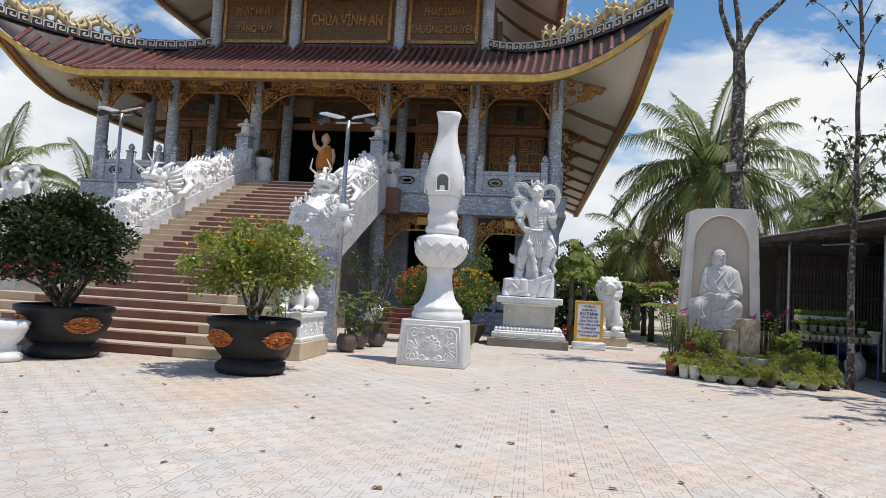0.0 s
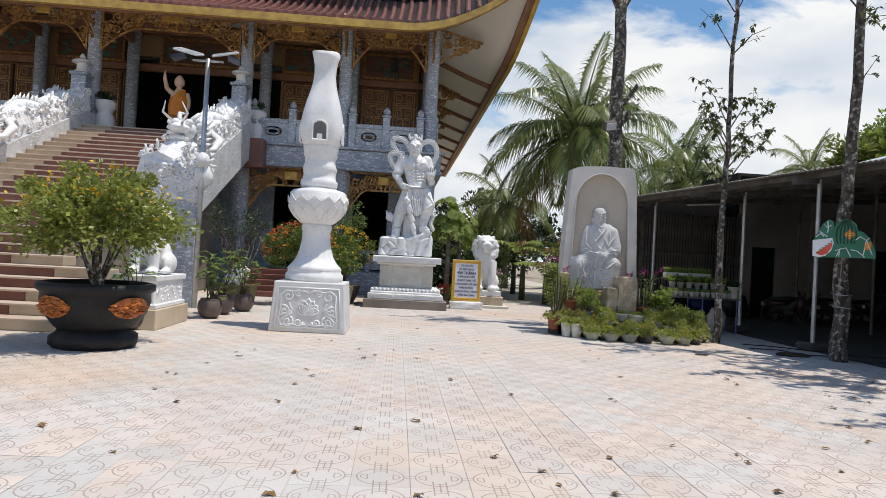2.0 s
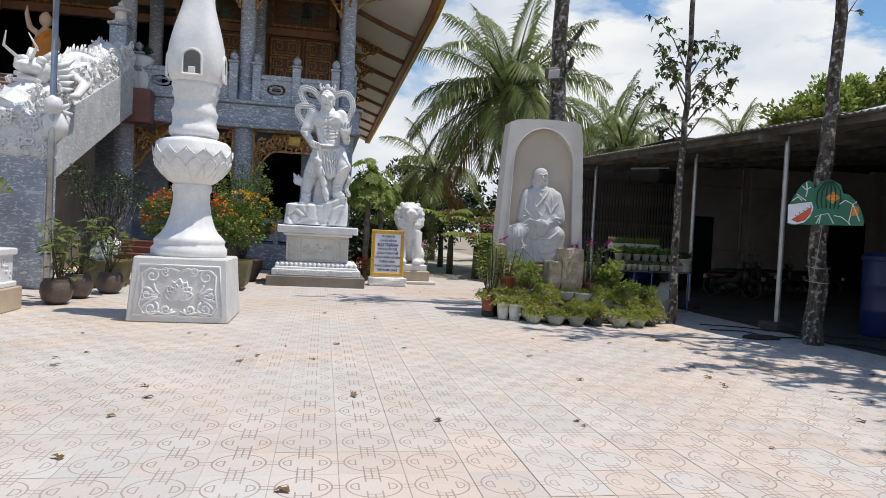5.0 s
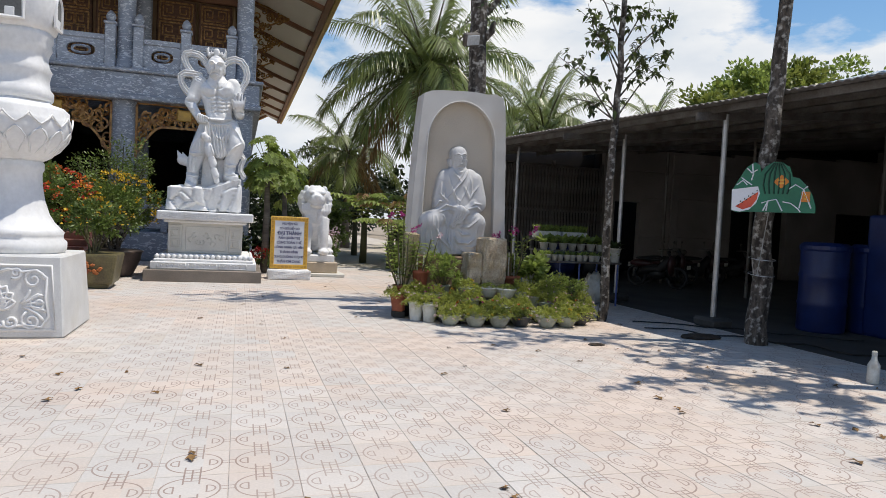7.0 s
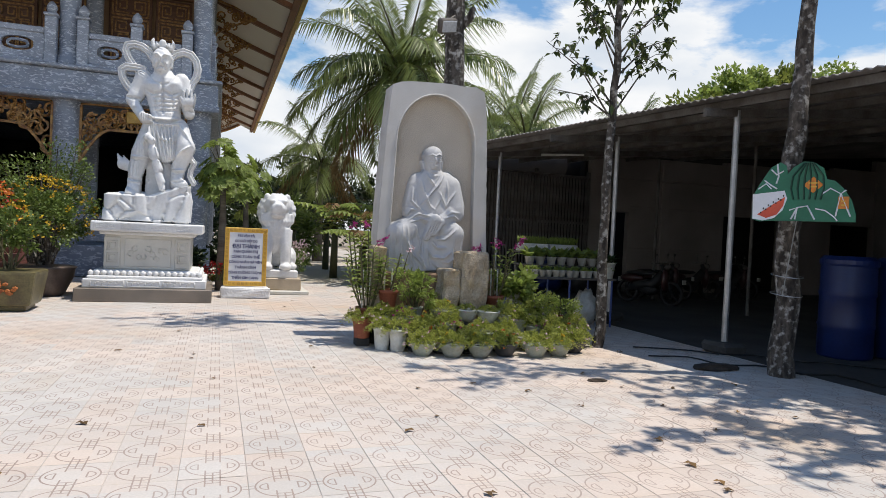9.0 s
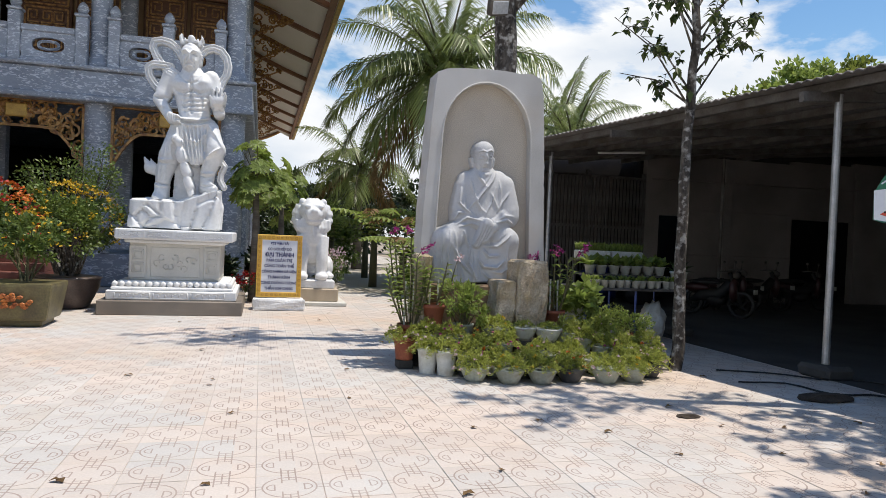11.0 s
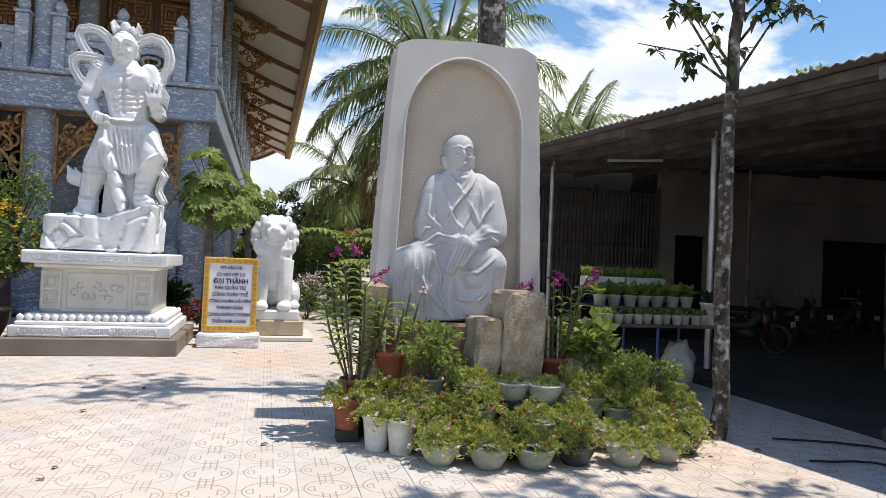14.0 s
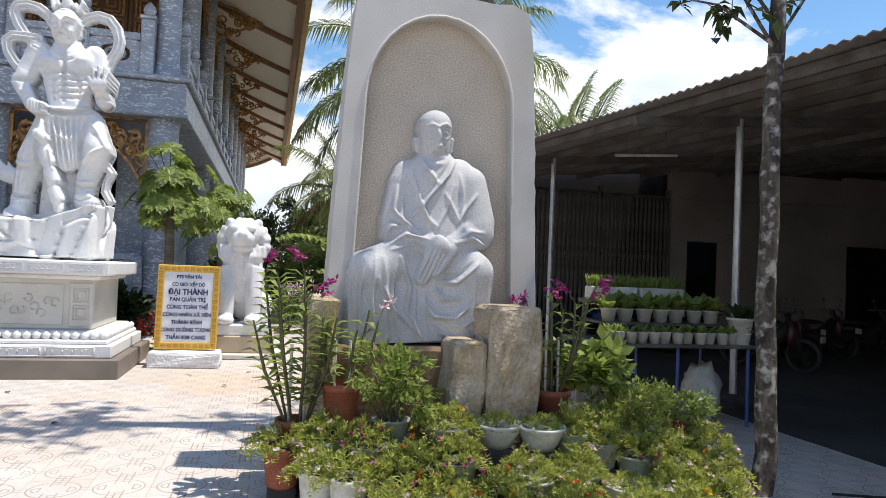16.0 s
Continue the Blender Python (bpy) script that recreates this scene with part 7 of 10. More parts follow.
lathe(bm, [(0.36, 0), (0.40, 0.03), (0.38, 0.10), (0.34, 0.125)], (CX, CY, ZB1), 20, wave=(10, 0.04))
solo("lotus_base", bm, M_WHITE, "low white lotus base under the child statue", "base", smooth=True)

# white urns with clipped plants on the landing
for x in (-11.35, -6.15):
    t = thing("landing_urn", (x + 0.5, 24.9, ZB1), "white glazed urn with dark leafy plant on the landing", "urn", "landing urns")
    bm = bmesh.new()
    lathe(bm, [(0.22, 0), (0.30, 0.1), (0.33, 0.4), (0.30, 0.6), (0.24, 0.66), (0.24, 0.74), (0.33, 0.85), (0.35, 1.05), (0.30, 1.12), (0.28, 1.10)], (x + 0.5, 24.9, ZB1), 24)
    part("urn", bm, M_WHITE, t, smooth=True)
    URN_TOPS = (x + 0.5, 24.9, ZB1 + 1.12)
    bm = bmesh.new()
    for k in range(60):
        a, e = random.uniform(0, 6.28), random.uniform(0.3, 1.3)
        q = Vector(URN_TOPS)
        d = Vector((math.cos(a) * math.cos(e), math.sin(a) * math.cos(e), math.sin(e)))
        tube(bm, [q, q + d * 0.22, q + d * 0.42 + Vector((0, 0, -0.03))], [0.02, 0.025, 0.004], 4)
    part("plant", bm, M_LEAFD, t)

# ---- plants ----
class Leaves:
    """Collects many small leaf blades into one mesh."""

    def __init__(self):
        self.v, self.f = [], []

    def blade(self, p, d, ln, w, droop=0.15, up=None):
        """A folded blade of four triangles from p along d."""
        d = Vector(d).normalized()
        s = d.cross(Vector(up) if up else Vector((0, 0, 1)))
        s = s.normalized() if s.length > 1e-3 else Vector((1, 0, 0))
        n = s.cross(d)
        a = Vector(p)
        m = a + d * ln * 0.45 + n * (-0.1 * w)
        t = a + d * ln + Vector((0, 0, -droop * ln))
        k = len(self.v)
        self.v += [tuple(a), tuple(m + s * w / 2 + n * w * 0.18), tuple(t), tuple(m - s * w / 2 + n * w * 0.18), tuple(m)]
        self.f += [(k, k + 1, k + 4), (k + 1, k + 2, k + 4), (k + 4, k + 2, k + 3), (k, k + 4, k + 3)]

    def quad(self, p, d, ln, w, rng):
        """A cheap two-triangle leaf."""
        d = Vector(d).normalized()
        s = d.cross(Vector((rng.uniform(-0.8, 0.8), rng.uniform(-0.8, 0.8), rng.uniform(0.3, 1))))
        s = s.normalized() if s.length > 1e-3 else Vector((1, 0, 0))
        a = Vector(p)
        m = a + d * ln * 0.5
        k = len(self.v)
        self.v += [tuple(a), tuple(m + s * w / 2), tuple(a + d * ln), tuple(m - s * w / 2)]
        self.f += [(k, k + 1, k + 2, k + 3)]

    def mesh(self, name, material):
        me = bpy.data.meshes.new(name)
        me.from_pydata(self.v, [], self.f)
        me.materials.append(material)
        return me

    def part(self, name, material, parent, label=""):
        ob = new(name, self.mesh(name, material))
        ob.parent = parent
        ob.matrix_parent_inverse = WM.get(parent.name, Matrix()).inverted()
        if label:
            ob["label"] = label
        return ob


def rnd_dir(rng, zmin=-0.3):
    while True:
        d = Vector((rng.gauss(0, 1), rng.gauss(0, 1), rng.gauss(0, 1))).normalized()
        if d.z > zmin:
            return d


def crown(rng, centre, size, n, ln, w, shell=0.55, clumps=26, zmin=-0.6):
    """Leaves in uneven clumps round an ellipsoid."""
    L = Leaves()
    cs = []
    for k in range(clumps):
        d = rnd_dir(rng, zmin)
        r = rng.uniform(shell, 1.06)
        cs.append((Vector((centre[0] + d.x * size[0] * r, centre[1] + d.y * size[1] * r, centre[2] + d.z * size[2] * r)), rng.uniform(0.14, 0.36)))
    for k in range(n):
        c, sp = rng.choice(cs)
        o = rnd_dir(rng, -1)
        q = c + Vector((o.x * size[0], o.y * size[1], o.z * size[2])) * sp * rng.random() ** 0.5
        d = (q - Vector(centre)).normalized() + rnd_dir(rng, -1) * 0.9
        L.quad(q, d, ln * rng.uniform(0.6, 1.3), w * rng.uniform(0.7, 1.3), rng)
    return L, [c for c, _ in cs]


def stems(rng, foot, tips, r0):
    bm = bmesh.new()
    for t in tips:
        a, b = Vector(foot) + Vector((rng.uniform(-0.08, 0.08), rng.uniform(-0.08, 0.08), 0)), Vector(t)
        m = a.lerp(b, 0.45) + Vector((rng.uniform(-0.1, 0.1), rng.uniform(-0.1, 0.1), 0.08))
        tube(bm, [a, m, b], [r0, r0 * 0.65, r0 * 0.25], 5)
    return bm


# two large bowls with clipped bushes


def bowl_pot(cx, cy, R):
    t = thing("glazed_bowl_pot", (cx, cy, 0), "wide black glazed bowl pot with orange relief cartouches", "plant pot", "large bowl pots")
    bm = bmesh.new()
    lathe(bm, [(R * 0.66, 0.0), (R * 0.74, 0.06), (R * 0.74, 0.16), (R * 0.64, 0.21), (R * 0.62, 0.25)], (cx, cy, 0), 40, wave=(10, 0.03))
    part("foot", bm, M_POT, t, smooth=True)
    bm = bmesh.new()
    lathe(bm, [(R * 0.60, 0.23), (R * 0.70, 0.30), (R * 0.86, 0.46), (R * 0.93, 0.62), (R * 0.92, 0.74), (R * 1.0, 0.78), (R * 1.0, 0.86), (R * 0.9, 0.88), (R * 0.86, 0.80)], (cx, cy, 0), 40)
    body = part("bowl", bm, M_POT, t, smooth=True)
    for k in range(4):
        a0 = radians(-118 + 90 * k)
        bm = bmesh.new()
        rng = random.Random(k)
        rows_c = []
        for i in range(13):
            u = i / 12 * 2 - 1
            row = []
            for j in range(7):
                z = 0.57 + 0.14 * (j / 6 * 2 - 1) * (1 - abs(u) ** 3)
                r = R * (0.86 + (min(z, 0.62) - 0.46) / 0.16 * 0.07) + 0.012
                row.append(bm.verts.new((cx + r * math.cos(a0 + 0.46 * u), cy + r * math.sin(a0 + 0.46 * u), z)))
            rows_c.append(row)
        for p_r, q_r in zip(rows_c, rows_c[1:]):
            for j in range(6):
                bm.faces.new((p_r[j], q_r[j], q_r[j + 1], p_r[j + 1]))
        for i in range(46):
            u, v = rng.uniform(-1, 1), rng.uniform(-1, 1)
            if u * u + v * v > 1:
                continue
            z = 0.56 + 0.12 * v
            r = R * (0.86 + (z - 0.46) / 0.16 * 0.07) + 0.008 if z < 0.62 else R * 0.935
            a = a0 + 0.42 * u
            blob(bm, (cx + r * math.cos(a), cy + r * math.sin(a), z), (0.055, 0.055, 0.022), 1, 0.4, 5, seed=i)
        ob = part("cartouche", bm, M_POTO, t, "orange relief cartouche of leaves")
        ob.parent, ob.matrix_parent_inverse = body, Matrix()
    bm = bmesh.new()
    lathe(bm, [(R * 0.2, 0.79), (R * 0.87, 0.81), (R * 0.5, 0.83)], (cx, cy, 0), 20)
    part("soil", bm, M_SOIL, t)
    return t


rng = random.Random(11)
bowl_pot(-4.47, 10.35, 0.74)
t = thing("potted_bush", (-4.5, 10.35, 0.83), "round airy bush with yellow-green leaves and small yellow flowers", "bush", "bushes in bowl pots")
L, cs = crown(rng, (-4.5, 10.35, 1.72), (1.02, 1.0, 0.68), 9500, 0.085, 0.05, 0.45, 95)
L.part("crown", M_LEAFY, t)
L2, _ = crown(rng, (-4.5, 10.35, 1.66), (0.9, 0.9, 0.58), 2400, 0.08, 0.045, 0.25, 50)
L2.part("inner_crown", M_LEAFY, t)
L3, _ = crown(rng, (-4.5, 10.35, 1.85), (0.95, 0.95, 0.6), 260, 0.07, 0.06, 0.75, 50, 0.0)
L3.part("flowers", M_FLY, t, "scattered small yellow flowers")
part("stem_cluster", stems(rng, (-4.48, 10.35, 0.82), rng.sample(cs, 22), 0.022), M_BARK, t)
bowl_pot(-7.98, 10.55, 0.78)
t = thing("potted_bush", (-8.0, 10.55, 0.83), "dense dark green domed bush with a few red flowers", "bush", "bushes in bowl pots")
L, cs = crown(rng, (-8.05, 10.55, 1.95), (1.16, 1.12, 0.82), 15000, 0.085, 0.055, 0.45, 80)
for k in range(2000):
    a, r = rng.uniform(0, 6.28), 1.1 * rng.random() ** 0.5
    q = Vector((-8.05 + r * math.cos(a), 10.55 + r * math.sin(a), 1.35 + rng.uniform(-0.08, 0.3)))
    L.quad(q, rnd_dir(rng, -0.5), 0.085, 0.055, rng)
L.part("crown", M_LEAFD, t)
L3 = Leaves()
for k in range(26):
    a = rng.uniform(3.4, 6.0)
    q = Vector((-8.05 + 1.02 * math.cos(a), 10.55 + 1.0 * math.sin(a), 1.36 + rng.uniform(-0.08, 0.2)))
    for j in range(5):
        L3.quad(q, rnd_dir(rng, -1), 0.06, 0.05, rng)
L3.part("flowers", M_FLR, t, "few red flowers low on the crown")
part("trunk", stems(rng, (-8.0, 10.55, 0.8), [c for c in cs if c.z < 2.2][:14], 0.05), M_BARK, t)

# white stone jar at the yard's edge
bm = bmesh.new()
lathe(bm, [(0.26, 0), (0.30, 0.04), (0.30, 0.10), (0.22, 0.16), (0.20, 0.26), (0.27, 0.34), (0.34, 0.5), (0.36, 0.62), (0.31, 0.64)], (-8.22, 9.5, 0), 24)
solo("stone_jar", bm, M_WHITE, "white stone footed jar on the paving", "jar", smooth=True)

# smaller pots along the stair flank
for x, y, r, h, m in ((-4.75, 12.35, 0.26, 0.44, M_POTBR), (-4.1, 14.6, 0.24, 0.40, M_POTBR), (-4.1, 15.5, 0.25, 0.42, M_POTBR), (-3.85, 16.4, 0.24, 0.4, M_POTBR)):
    t = thing("round_pot", (x, y, 0), "brown glazed round pot with upright leafy plant", "potted plant", "brown round pots")
    bm = bmesh.new()
    lathe(bm, [(r * 0.55, 0), (r * 0.85, h * 0.2), (r, h * 0.5), (r * 0.92, h * 0.85), (r * 0.75, h * 0.95), (r * 0.8, h), (r * 0.7, h * 0.98)], (x, y, 0), 24)
    part("pot", bm, m, t, smooth=True)
    L = Leaves()
    tips = []
    for k in range(9):
        a = rng.uniform(0, 6.28)
        tip = Vector((x + rng.uniform(0.1, 0.34) * math.cos(a), y + rng.uniform(0.1, 0.34) * math.sin(a), h + rng.uniform(0.35, 0.95)))
        tips.append(tip)
        for j in range(4):
            q = tip + Vector((0, 0, -0.12 * j))
            L.blade(q, (math.cos(a + j * 1.5), math.sin(a + j * 1.5), 0.25), rng.uniform(0.2, 0.34), 0.16, 0.35)
    L.part("leaves", M_LEAF, t)
    part("stem_cluster", stems(rng, (x, y, h * 0.9), tips, 0.014), M_STEM, t)
# square olive planter with a twiggy plant and white stones
t = thing("square_planter", (-4.25, 17.6, 0), "olive glazed square planter with twiggy grey bonsai", "potted plant")
bm = bmesh.new()
vs = soft_box(bm, -4.68, -3.86, 17.2, 18.0, 0.06, 0.55, 0.04, seg=2)
for v in vs:
    f = 0.82 + 0.34 * v.co.z
    v.co.x, v.co.y = -4.27 + (v.co.x + 4.27) * f, 17.6 + (v.co.y - 17.6) * f
soft_box(bm, -4.6, -3.94, 17.28, 17.92, 0.0, 0.08, 0.02)
part("planter", bm, M_OLIVE, t)
L, cs = crown(rng, (-4.3, 17.6, 1.95), (0.85, 0.8, 0.55), 1700, 0.06, 0.035, 0.35, 40)
L.part("leaves", M_LEAFD, t)
part("twigs", stems(rng, (-4.25, 17.6, 0.5), cs, 0.028), M_BARK, t)
bm = bmesh.new()
for k in range(7):
    blob(bm, (-4.45 + 0.06 * k, 17.5 + 0.05 * math.sin(k * 3), 0.62 + 0.10 * (k % 4)), (0.12, 0.1, 0.16), 2, 0.5, 4, seed=k)
part("stone", bm, M_ROUGHWHITE, t, "white pitted ornamental stone")

# two flowering bushes by the ground-floor steps
for cx, cy, m1, lab, rz in ((-3.0, 18.9, M_FLO, "rounded bush full of orange and red flowers in a dark tub", 1.0), (-1.95, 20.2, M_FLY, "rounded bush with yellow-orange flowers in a brown tub", 0.9)):
    t = thing("flowering_bush", (cx, cy, 0), lab, "bush", "flowering tub bushes")
    bm = bmesh.new()
    lathe(bm, [(0.30, 0), (0.36, 0.05), (0.50, 0.35), (0.52, 0.5), (0.56, 0.54), (0.5, 0.56)], (cx, cy, 0), 28)
    part("tub", bm, M_POTBR, t, smooth=True)
    L, cs = crown(rng, (cx, cy, 1.45), (0.95 * rz, 0.9 * rz, 0.72), 6500, 0.07, 0.045, 0.4, 60)
    L.part("crown", M_LEAF, t)
    part("stem_cluster", stems(rng, (cx, cy, 0.5), rng.sample(cs, 16), 0.025), M_BARK, t)
    L = Leaves()
    for k in range(170):
        d = rnd_dir(rng, -0.4)
        q = Vector((cx + 0.95 * rz * d.x, cy + 0.9 * rz * d.y, 1.45 + 0.74 * d.z)) * 1.0
        for j in range(5):
            L.quad(q + rnd_dir(rng, -1) * 0.03, rnd_dir(rng, -0.4), 0.055, 0.045, rng)
    L.part("flowers", m1, t, "clusters of small flowers")
    if m1 is M_FLO:
        L = Leaves()
        for k in range(60):
            d = rnd_dir(rng, -0.4)
            q = Vector((cx + 0.96 * rz * d.x, cy + 0.92 * rz * d.y, 1.45 + 0.75 * d.z))
            for j in range(5):
                L.quad(q + rnd_dir(rng, -1) * 0.03, rnd_dir(rng, -0.4), 0.05, 0.045, rng)
        L.part("flowers", M_FLR, t, "red flower clusters")
# thin bush behind them
t = thing("twiggy_bush", (-2.3, 21.6, 0), "sparse grey-green twiggy bush before the temple wall", "bush")
L, cs = crown(rng, (-2.3, 21.6, 2.2), (0.95, 0.7, 0.85), 2600, 0.07, 0.04, 0.3, 60)
L.part("leaves", M_LEAF, t)
part("twigs", stems(rng, (-2.3, 21.6, 0.0), cs, 0.03), M_BARK, t)
t = thing("footed_pot", (-1.95, 18.1, 0), "olive square tub with orange relief beside the pedestal", "plant pot")
bm = bmesh.new()
vs = soft_box(bm, -2.4, -1.5, 17.6, 18.5, 0.08, 0.62, 0.05, seg=2)
for v in vs:
    f = 0.8 + 0.33 * v.co.z
    v.co.x, v.co.y = -1.95 + (v.co.x + 1.95) * f, 18.05 + (v.co.y - 18.05) * f
soft_box(bm, -2.25, -1.65, 17.75, 18.35, 0.0, 0.1, 0.02)
part("tub", bm, M_OLIVE, t)
bm = bmesh.new()
for k in range(20):
    blob(bm, (-1.95 + random.uniform(-0.2, 0.2), 17.62 - 0.03, 0.38 + random.uniform(-0.1, 0.1)), (0.05, 0.02, 0.03), 1, 0.4)
part("relief", bm, M_POTO, t)
L, cs = crown(rng, (-1.95, 18.05, 1.15), (0.5, 0.45, 0.4), 1500, 0.08, 0.05, 0.3, 24)
L.part("leaves", M_LEAF, t)
part("stem_cluster", stems(rng, (-1.95, 18.05, 0.55), cs[:10], 0.02), M_STEM, t)
L = Leaves()
for k in range(60):
    d = rnd_dir(rng, -0.2)
    L.quad(Vector((-1.95 + 0.5 * d.x, 18.05 + 0.45 * d.y, 1.2 + 0.4 * d.z)), d, 0.06, 0.06, rng)
L.part("flowers", M_FLY, t, "yellow-orange flowers")

# pots of flowers massed round the stele


def pot_mesh(kind):
    bm = bmesh.new()
    prof = {
        "bowl": [(0.09, 0), (0.115, 0.04), (0.15, 0.11), (0.163, 0.138), (0.170, 0.145), (0.168, 0.16), (0.145, 0.156), (0.138, 0.14)],
        "tall": [(0.085, 0), (0.088, 0.016), (0.102, 0.15), (0.112, 0.248), (0.122, 0.252), (0.122, 0.28), (0.105, 0.276), (0.10, 0.25)],
        "bucket": [(0.10, 0), (0.104, 0.014), (0.122, 0.152), (0.134, 0.162), (0.134, 0.18), (0.117, 0.176), (0.112, 0.152)],
        "terra": [(0.095, 0), (0.10, 0.02), (0.125, 0.21), (0.14, 0.215), (0.14, 0.26), (0.12, 0.256), (0.115, 0.22)],
    }[kind]
    lathe(bm, prof, (0, 0, 0), 22, wave=(24, 0.008) if kind in ("tall",) else None)
    return bm


def purslane(rng, r, h, top, n, flowers, mat_leaf):
    """A spreading low cushion of needle leaves, spilling over the rim."""
    L, F = Leaves(), Leaves()
    nst = 80
    for k in range(nst):
        a = rng.uniform(0, 6.28)
        rr = r * (0.15 + 1.0 * rng.random() ** 0.55)
        tip = Vector((rr * math.cos(a), rr * math.sin(a), top - 0.02 + h * (1.0 - 1.15 * (rr / (1.1 * r)) ** 2) * rng.uniform(0.6, 1.15)))
        foot = Vector((rr * 0.35 * math.cos(a), rr * 0.35 * math.sin(a), top))
        for j in range(n // nst):
            f = rng.uniform(0.25, 1.0)
            q = foot.lerp(tip, f) + Vector((0, 0, 0.05 * math.sin(3 * f)))
            d = (tip - foot).normalized() * 0.6 + rnd_dir(rng, -0.4)
            L.quad(q, d, rng.uniform(0.028, 0.048), rng.uniform(0.007, 0.011), rng)
        if k < flowers:
            for j in range(6):
                F.quad(tip + Vector((0, 0, 0.022)), rnd_dir(rng, -0.2), 0.026, 0.026, rng)
    return L, F


def potted(name, label, at, kind, pm, leaf, fl, r, h, n, flowers, seed, rz, group):
    rng = random.Random(seed)
    t = thing(name, at, label, "potted plant", group, turn=rz)
    pt = part("pot", pot_mesh(kind), pm, t, smooth=True, local=True)
    top = {"bowl": 0.14, "tall": 0.255, "bucket": 0.157, "terra": 0.225}[kind]
    bm = bmesh.new()
    rr = {"bowl": 0.145, "tall": 0.105, "bucket": 0.117, "terra": 0.12}[kind]
    lathe(bm, [(0.03, top - 0.03), (rr, top - 0.015), (0.05, top)], (0, 0, 0), 14)
    part("soil", bm, M_SOIL, t, local=True)
    L, F = purslane(rng, r, h, top, n, flowers, leaf)
    for nm, lv, mm in (("foliage", L, leaf), ("flowers", F, fl)):
        if lv.v:
            ob = new(nm, lv.mesh(nm, mm))
            ob.parent = t
    return t


GP = "flower pots round the stele"
protos = [
    potted("purslane_pot", "pale grey bowl of trailing purslane with pale pink flowers", (3.52, 13.90, 0), "bowl", M_PGREY, M_PURSL, M_FLW, 0.215, 0.20, 2100, 16, 1, 0, GP),
    potted("purslane_pot", "pale grey bowl of yellow-green purslane, few flowers", (3.86, 13.76, 0), "bowl", M_PGREY, M_PURSL, M_FLY, 0.215, 0.17, 2000, 6, 2, 0, GP),
    potted("purslane_pot", "white tall ribbed pot of purslane with pink flowers", (3.11, 14.32, 0), "tall", M_PWHITE, M_PURSL, M_FLW, 0.20, 0.17, 1400, 7, 3, 0, GP),
    potted("purslane_pot", "pale grey bucket of purslane with magenta flowers", (3.95, 14.24, 0.16), "bucket", M_PGREY, M_PURSL, M_FLM, 0.215, 0.20, 2100, 14, 4, 0, GP),
    potted("purslane_pot", "pale grey bucket of bushy green foliage", (5.05, 14.47, 0.20), "bucket", M_PGREY, M_PURSL, M_FLW, 0.22, 0.25, 2300, 14, 5, 0, GP),
    potted("purslane_pot", "terracotta pot of trailing purslane with pale flowers", (2.91, 14.62, 0.10), "terra", M_TERRA, M_PURSL, M_FLW, 0.27, 0.20, 2300, 12, 6, 0, GP),
    potted("purslane_pot", "dark plastic bowl of green purslane", (5.64, 13.95, 0), "bowl", M_PDARK, M_PURSL, M_FLW, 0.215, 0.20, 2100, 12, 7, 0, GP),
    potted("purslane_pot", "white scalloped bowl of low purslane", (5.08, 14.13, 0.02), "bowl", M_PWHITE, M_PURSL, M_FLW, 0.15, 0.07, 700, 3, 8, 0, GP),
    potted("purslane_pot", "dark grey bowl of reddish yellow purslane", (4.57, 13.78, 0), "bowl", M_PDARK, M_LEAFY, M_FLO, 0.215, 0.18, 2000, 12, 9, 0, GP),
]
spots = [(1, 4.21, 13.72, 0), (0, 4.96, 13.70, 0), (1, 5.31, 13.74, 0), (2, 3.28, 14.18, 0), (8, 3.69, 14.28, 0.15), (0, 4.38, 14.12, 0.10), (6, 5.95, 14.36, 0), (4, 5.50, 14.30, 0.10),
         (1, 3.97, 14.52, 0.33), (7, 4.31, 14.52, 0.34), (7, 4.60, 14.46, 0.33), (3, 5.27, 14.38, 0.12), (0, 4.74, 14.20, 0.10), (3, 3.42, 14.44, 0.22), (4, 5.36, 14.66, 0.24), (1, 5.80, 14.58, 0.08), (0, 3.18, 14.60, 0.24), (6, 5.72, 14.86, 0.14),
         (8, 4.16, 14.00, 0.03), (0, 3.80, 14.02, 0.03), (1, 4.64, 14.02, 0.02), (4, 4.84, 14.50, 0.26), (3, 3.52, 14.16, 0.06), (0, 5.38, 14.04, 0.02), (8, 5.68, 14.22, 0.02), (4, 6.02, 14.62, 0.08)]
for i, (k, x, y, z) in enumerate(spots):
    copy_thing(protos[k], pose(x, y, z, 0, 0, (i * 67) % 360))
for x, y, z in [(3.95, 14.24, 0.16), (5.05, 14.47, 0.20), (2.91, 14.62, 0.10), (5.08, 14.13, 0.02)] + [q[1:] for q in spots]:
    if z > 0.01:
        bm = bmesh.new()
        soft_box(bm, x - 0.09, x + 0.09, y - 0.09, y + 0.09, 0, z + 0.002, 0.01)
        solo("paving_block", bm, M_CONC, "grey concrete block under a flower pot", "block", "blocks under pots")

# taller bushy pots


def bushy(x, y, z, pm, leaf, r, h, ln, w, n, label, seed, kind="bucket"):
    rng = random.Random(seed)
    t = thing("bushy_pot", (x, y, z), label, "potted plant", GP)
    part("pot", pot_mesh(kind), pm, t, smooth=True, local=True)
    L, cs = crown(rng, (0, 0, 0.19 + h * 0.5), (r, r, h * 0.5), n, ln, w, 0.2, 30, -0.8)
    ob = new("foliage", L.mesh("foliage", leaf))
    ob.parent = t
    part("stem_cluster", stems(rng, (0, 0, 0.14), cs[:14], 0.008), M_STEM, t, local=True)
    return t


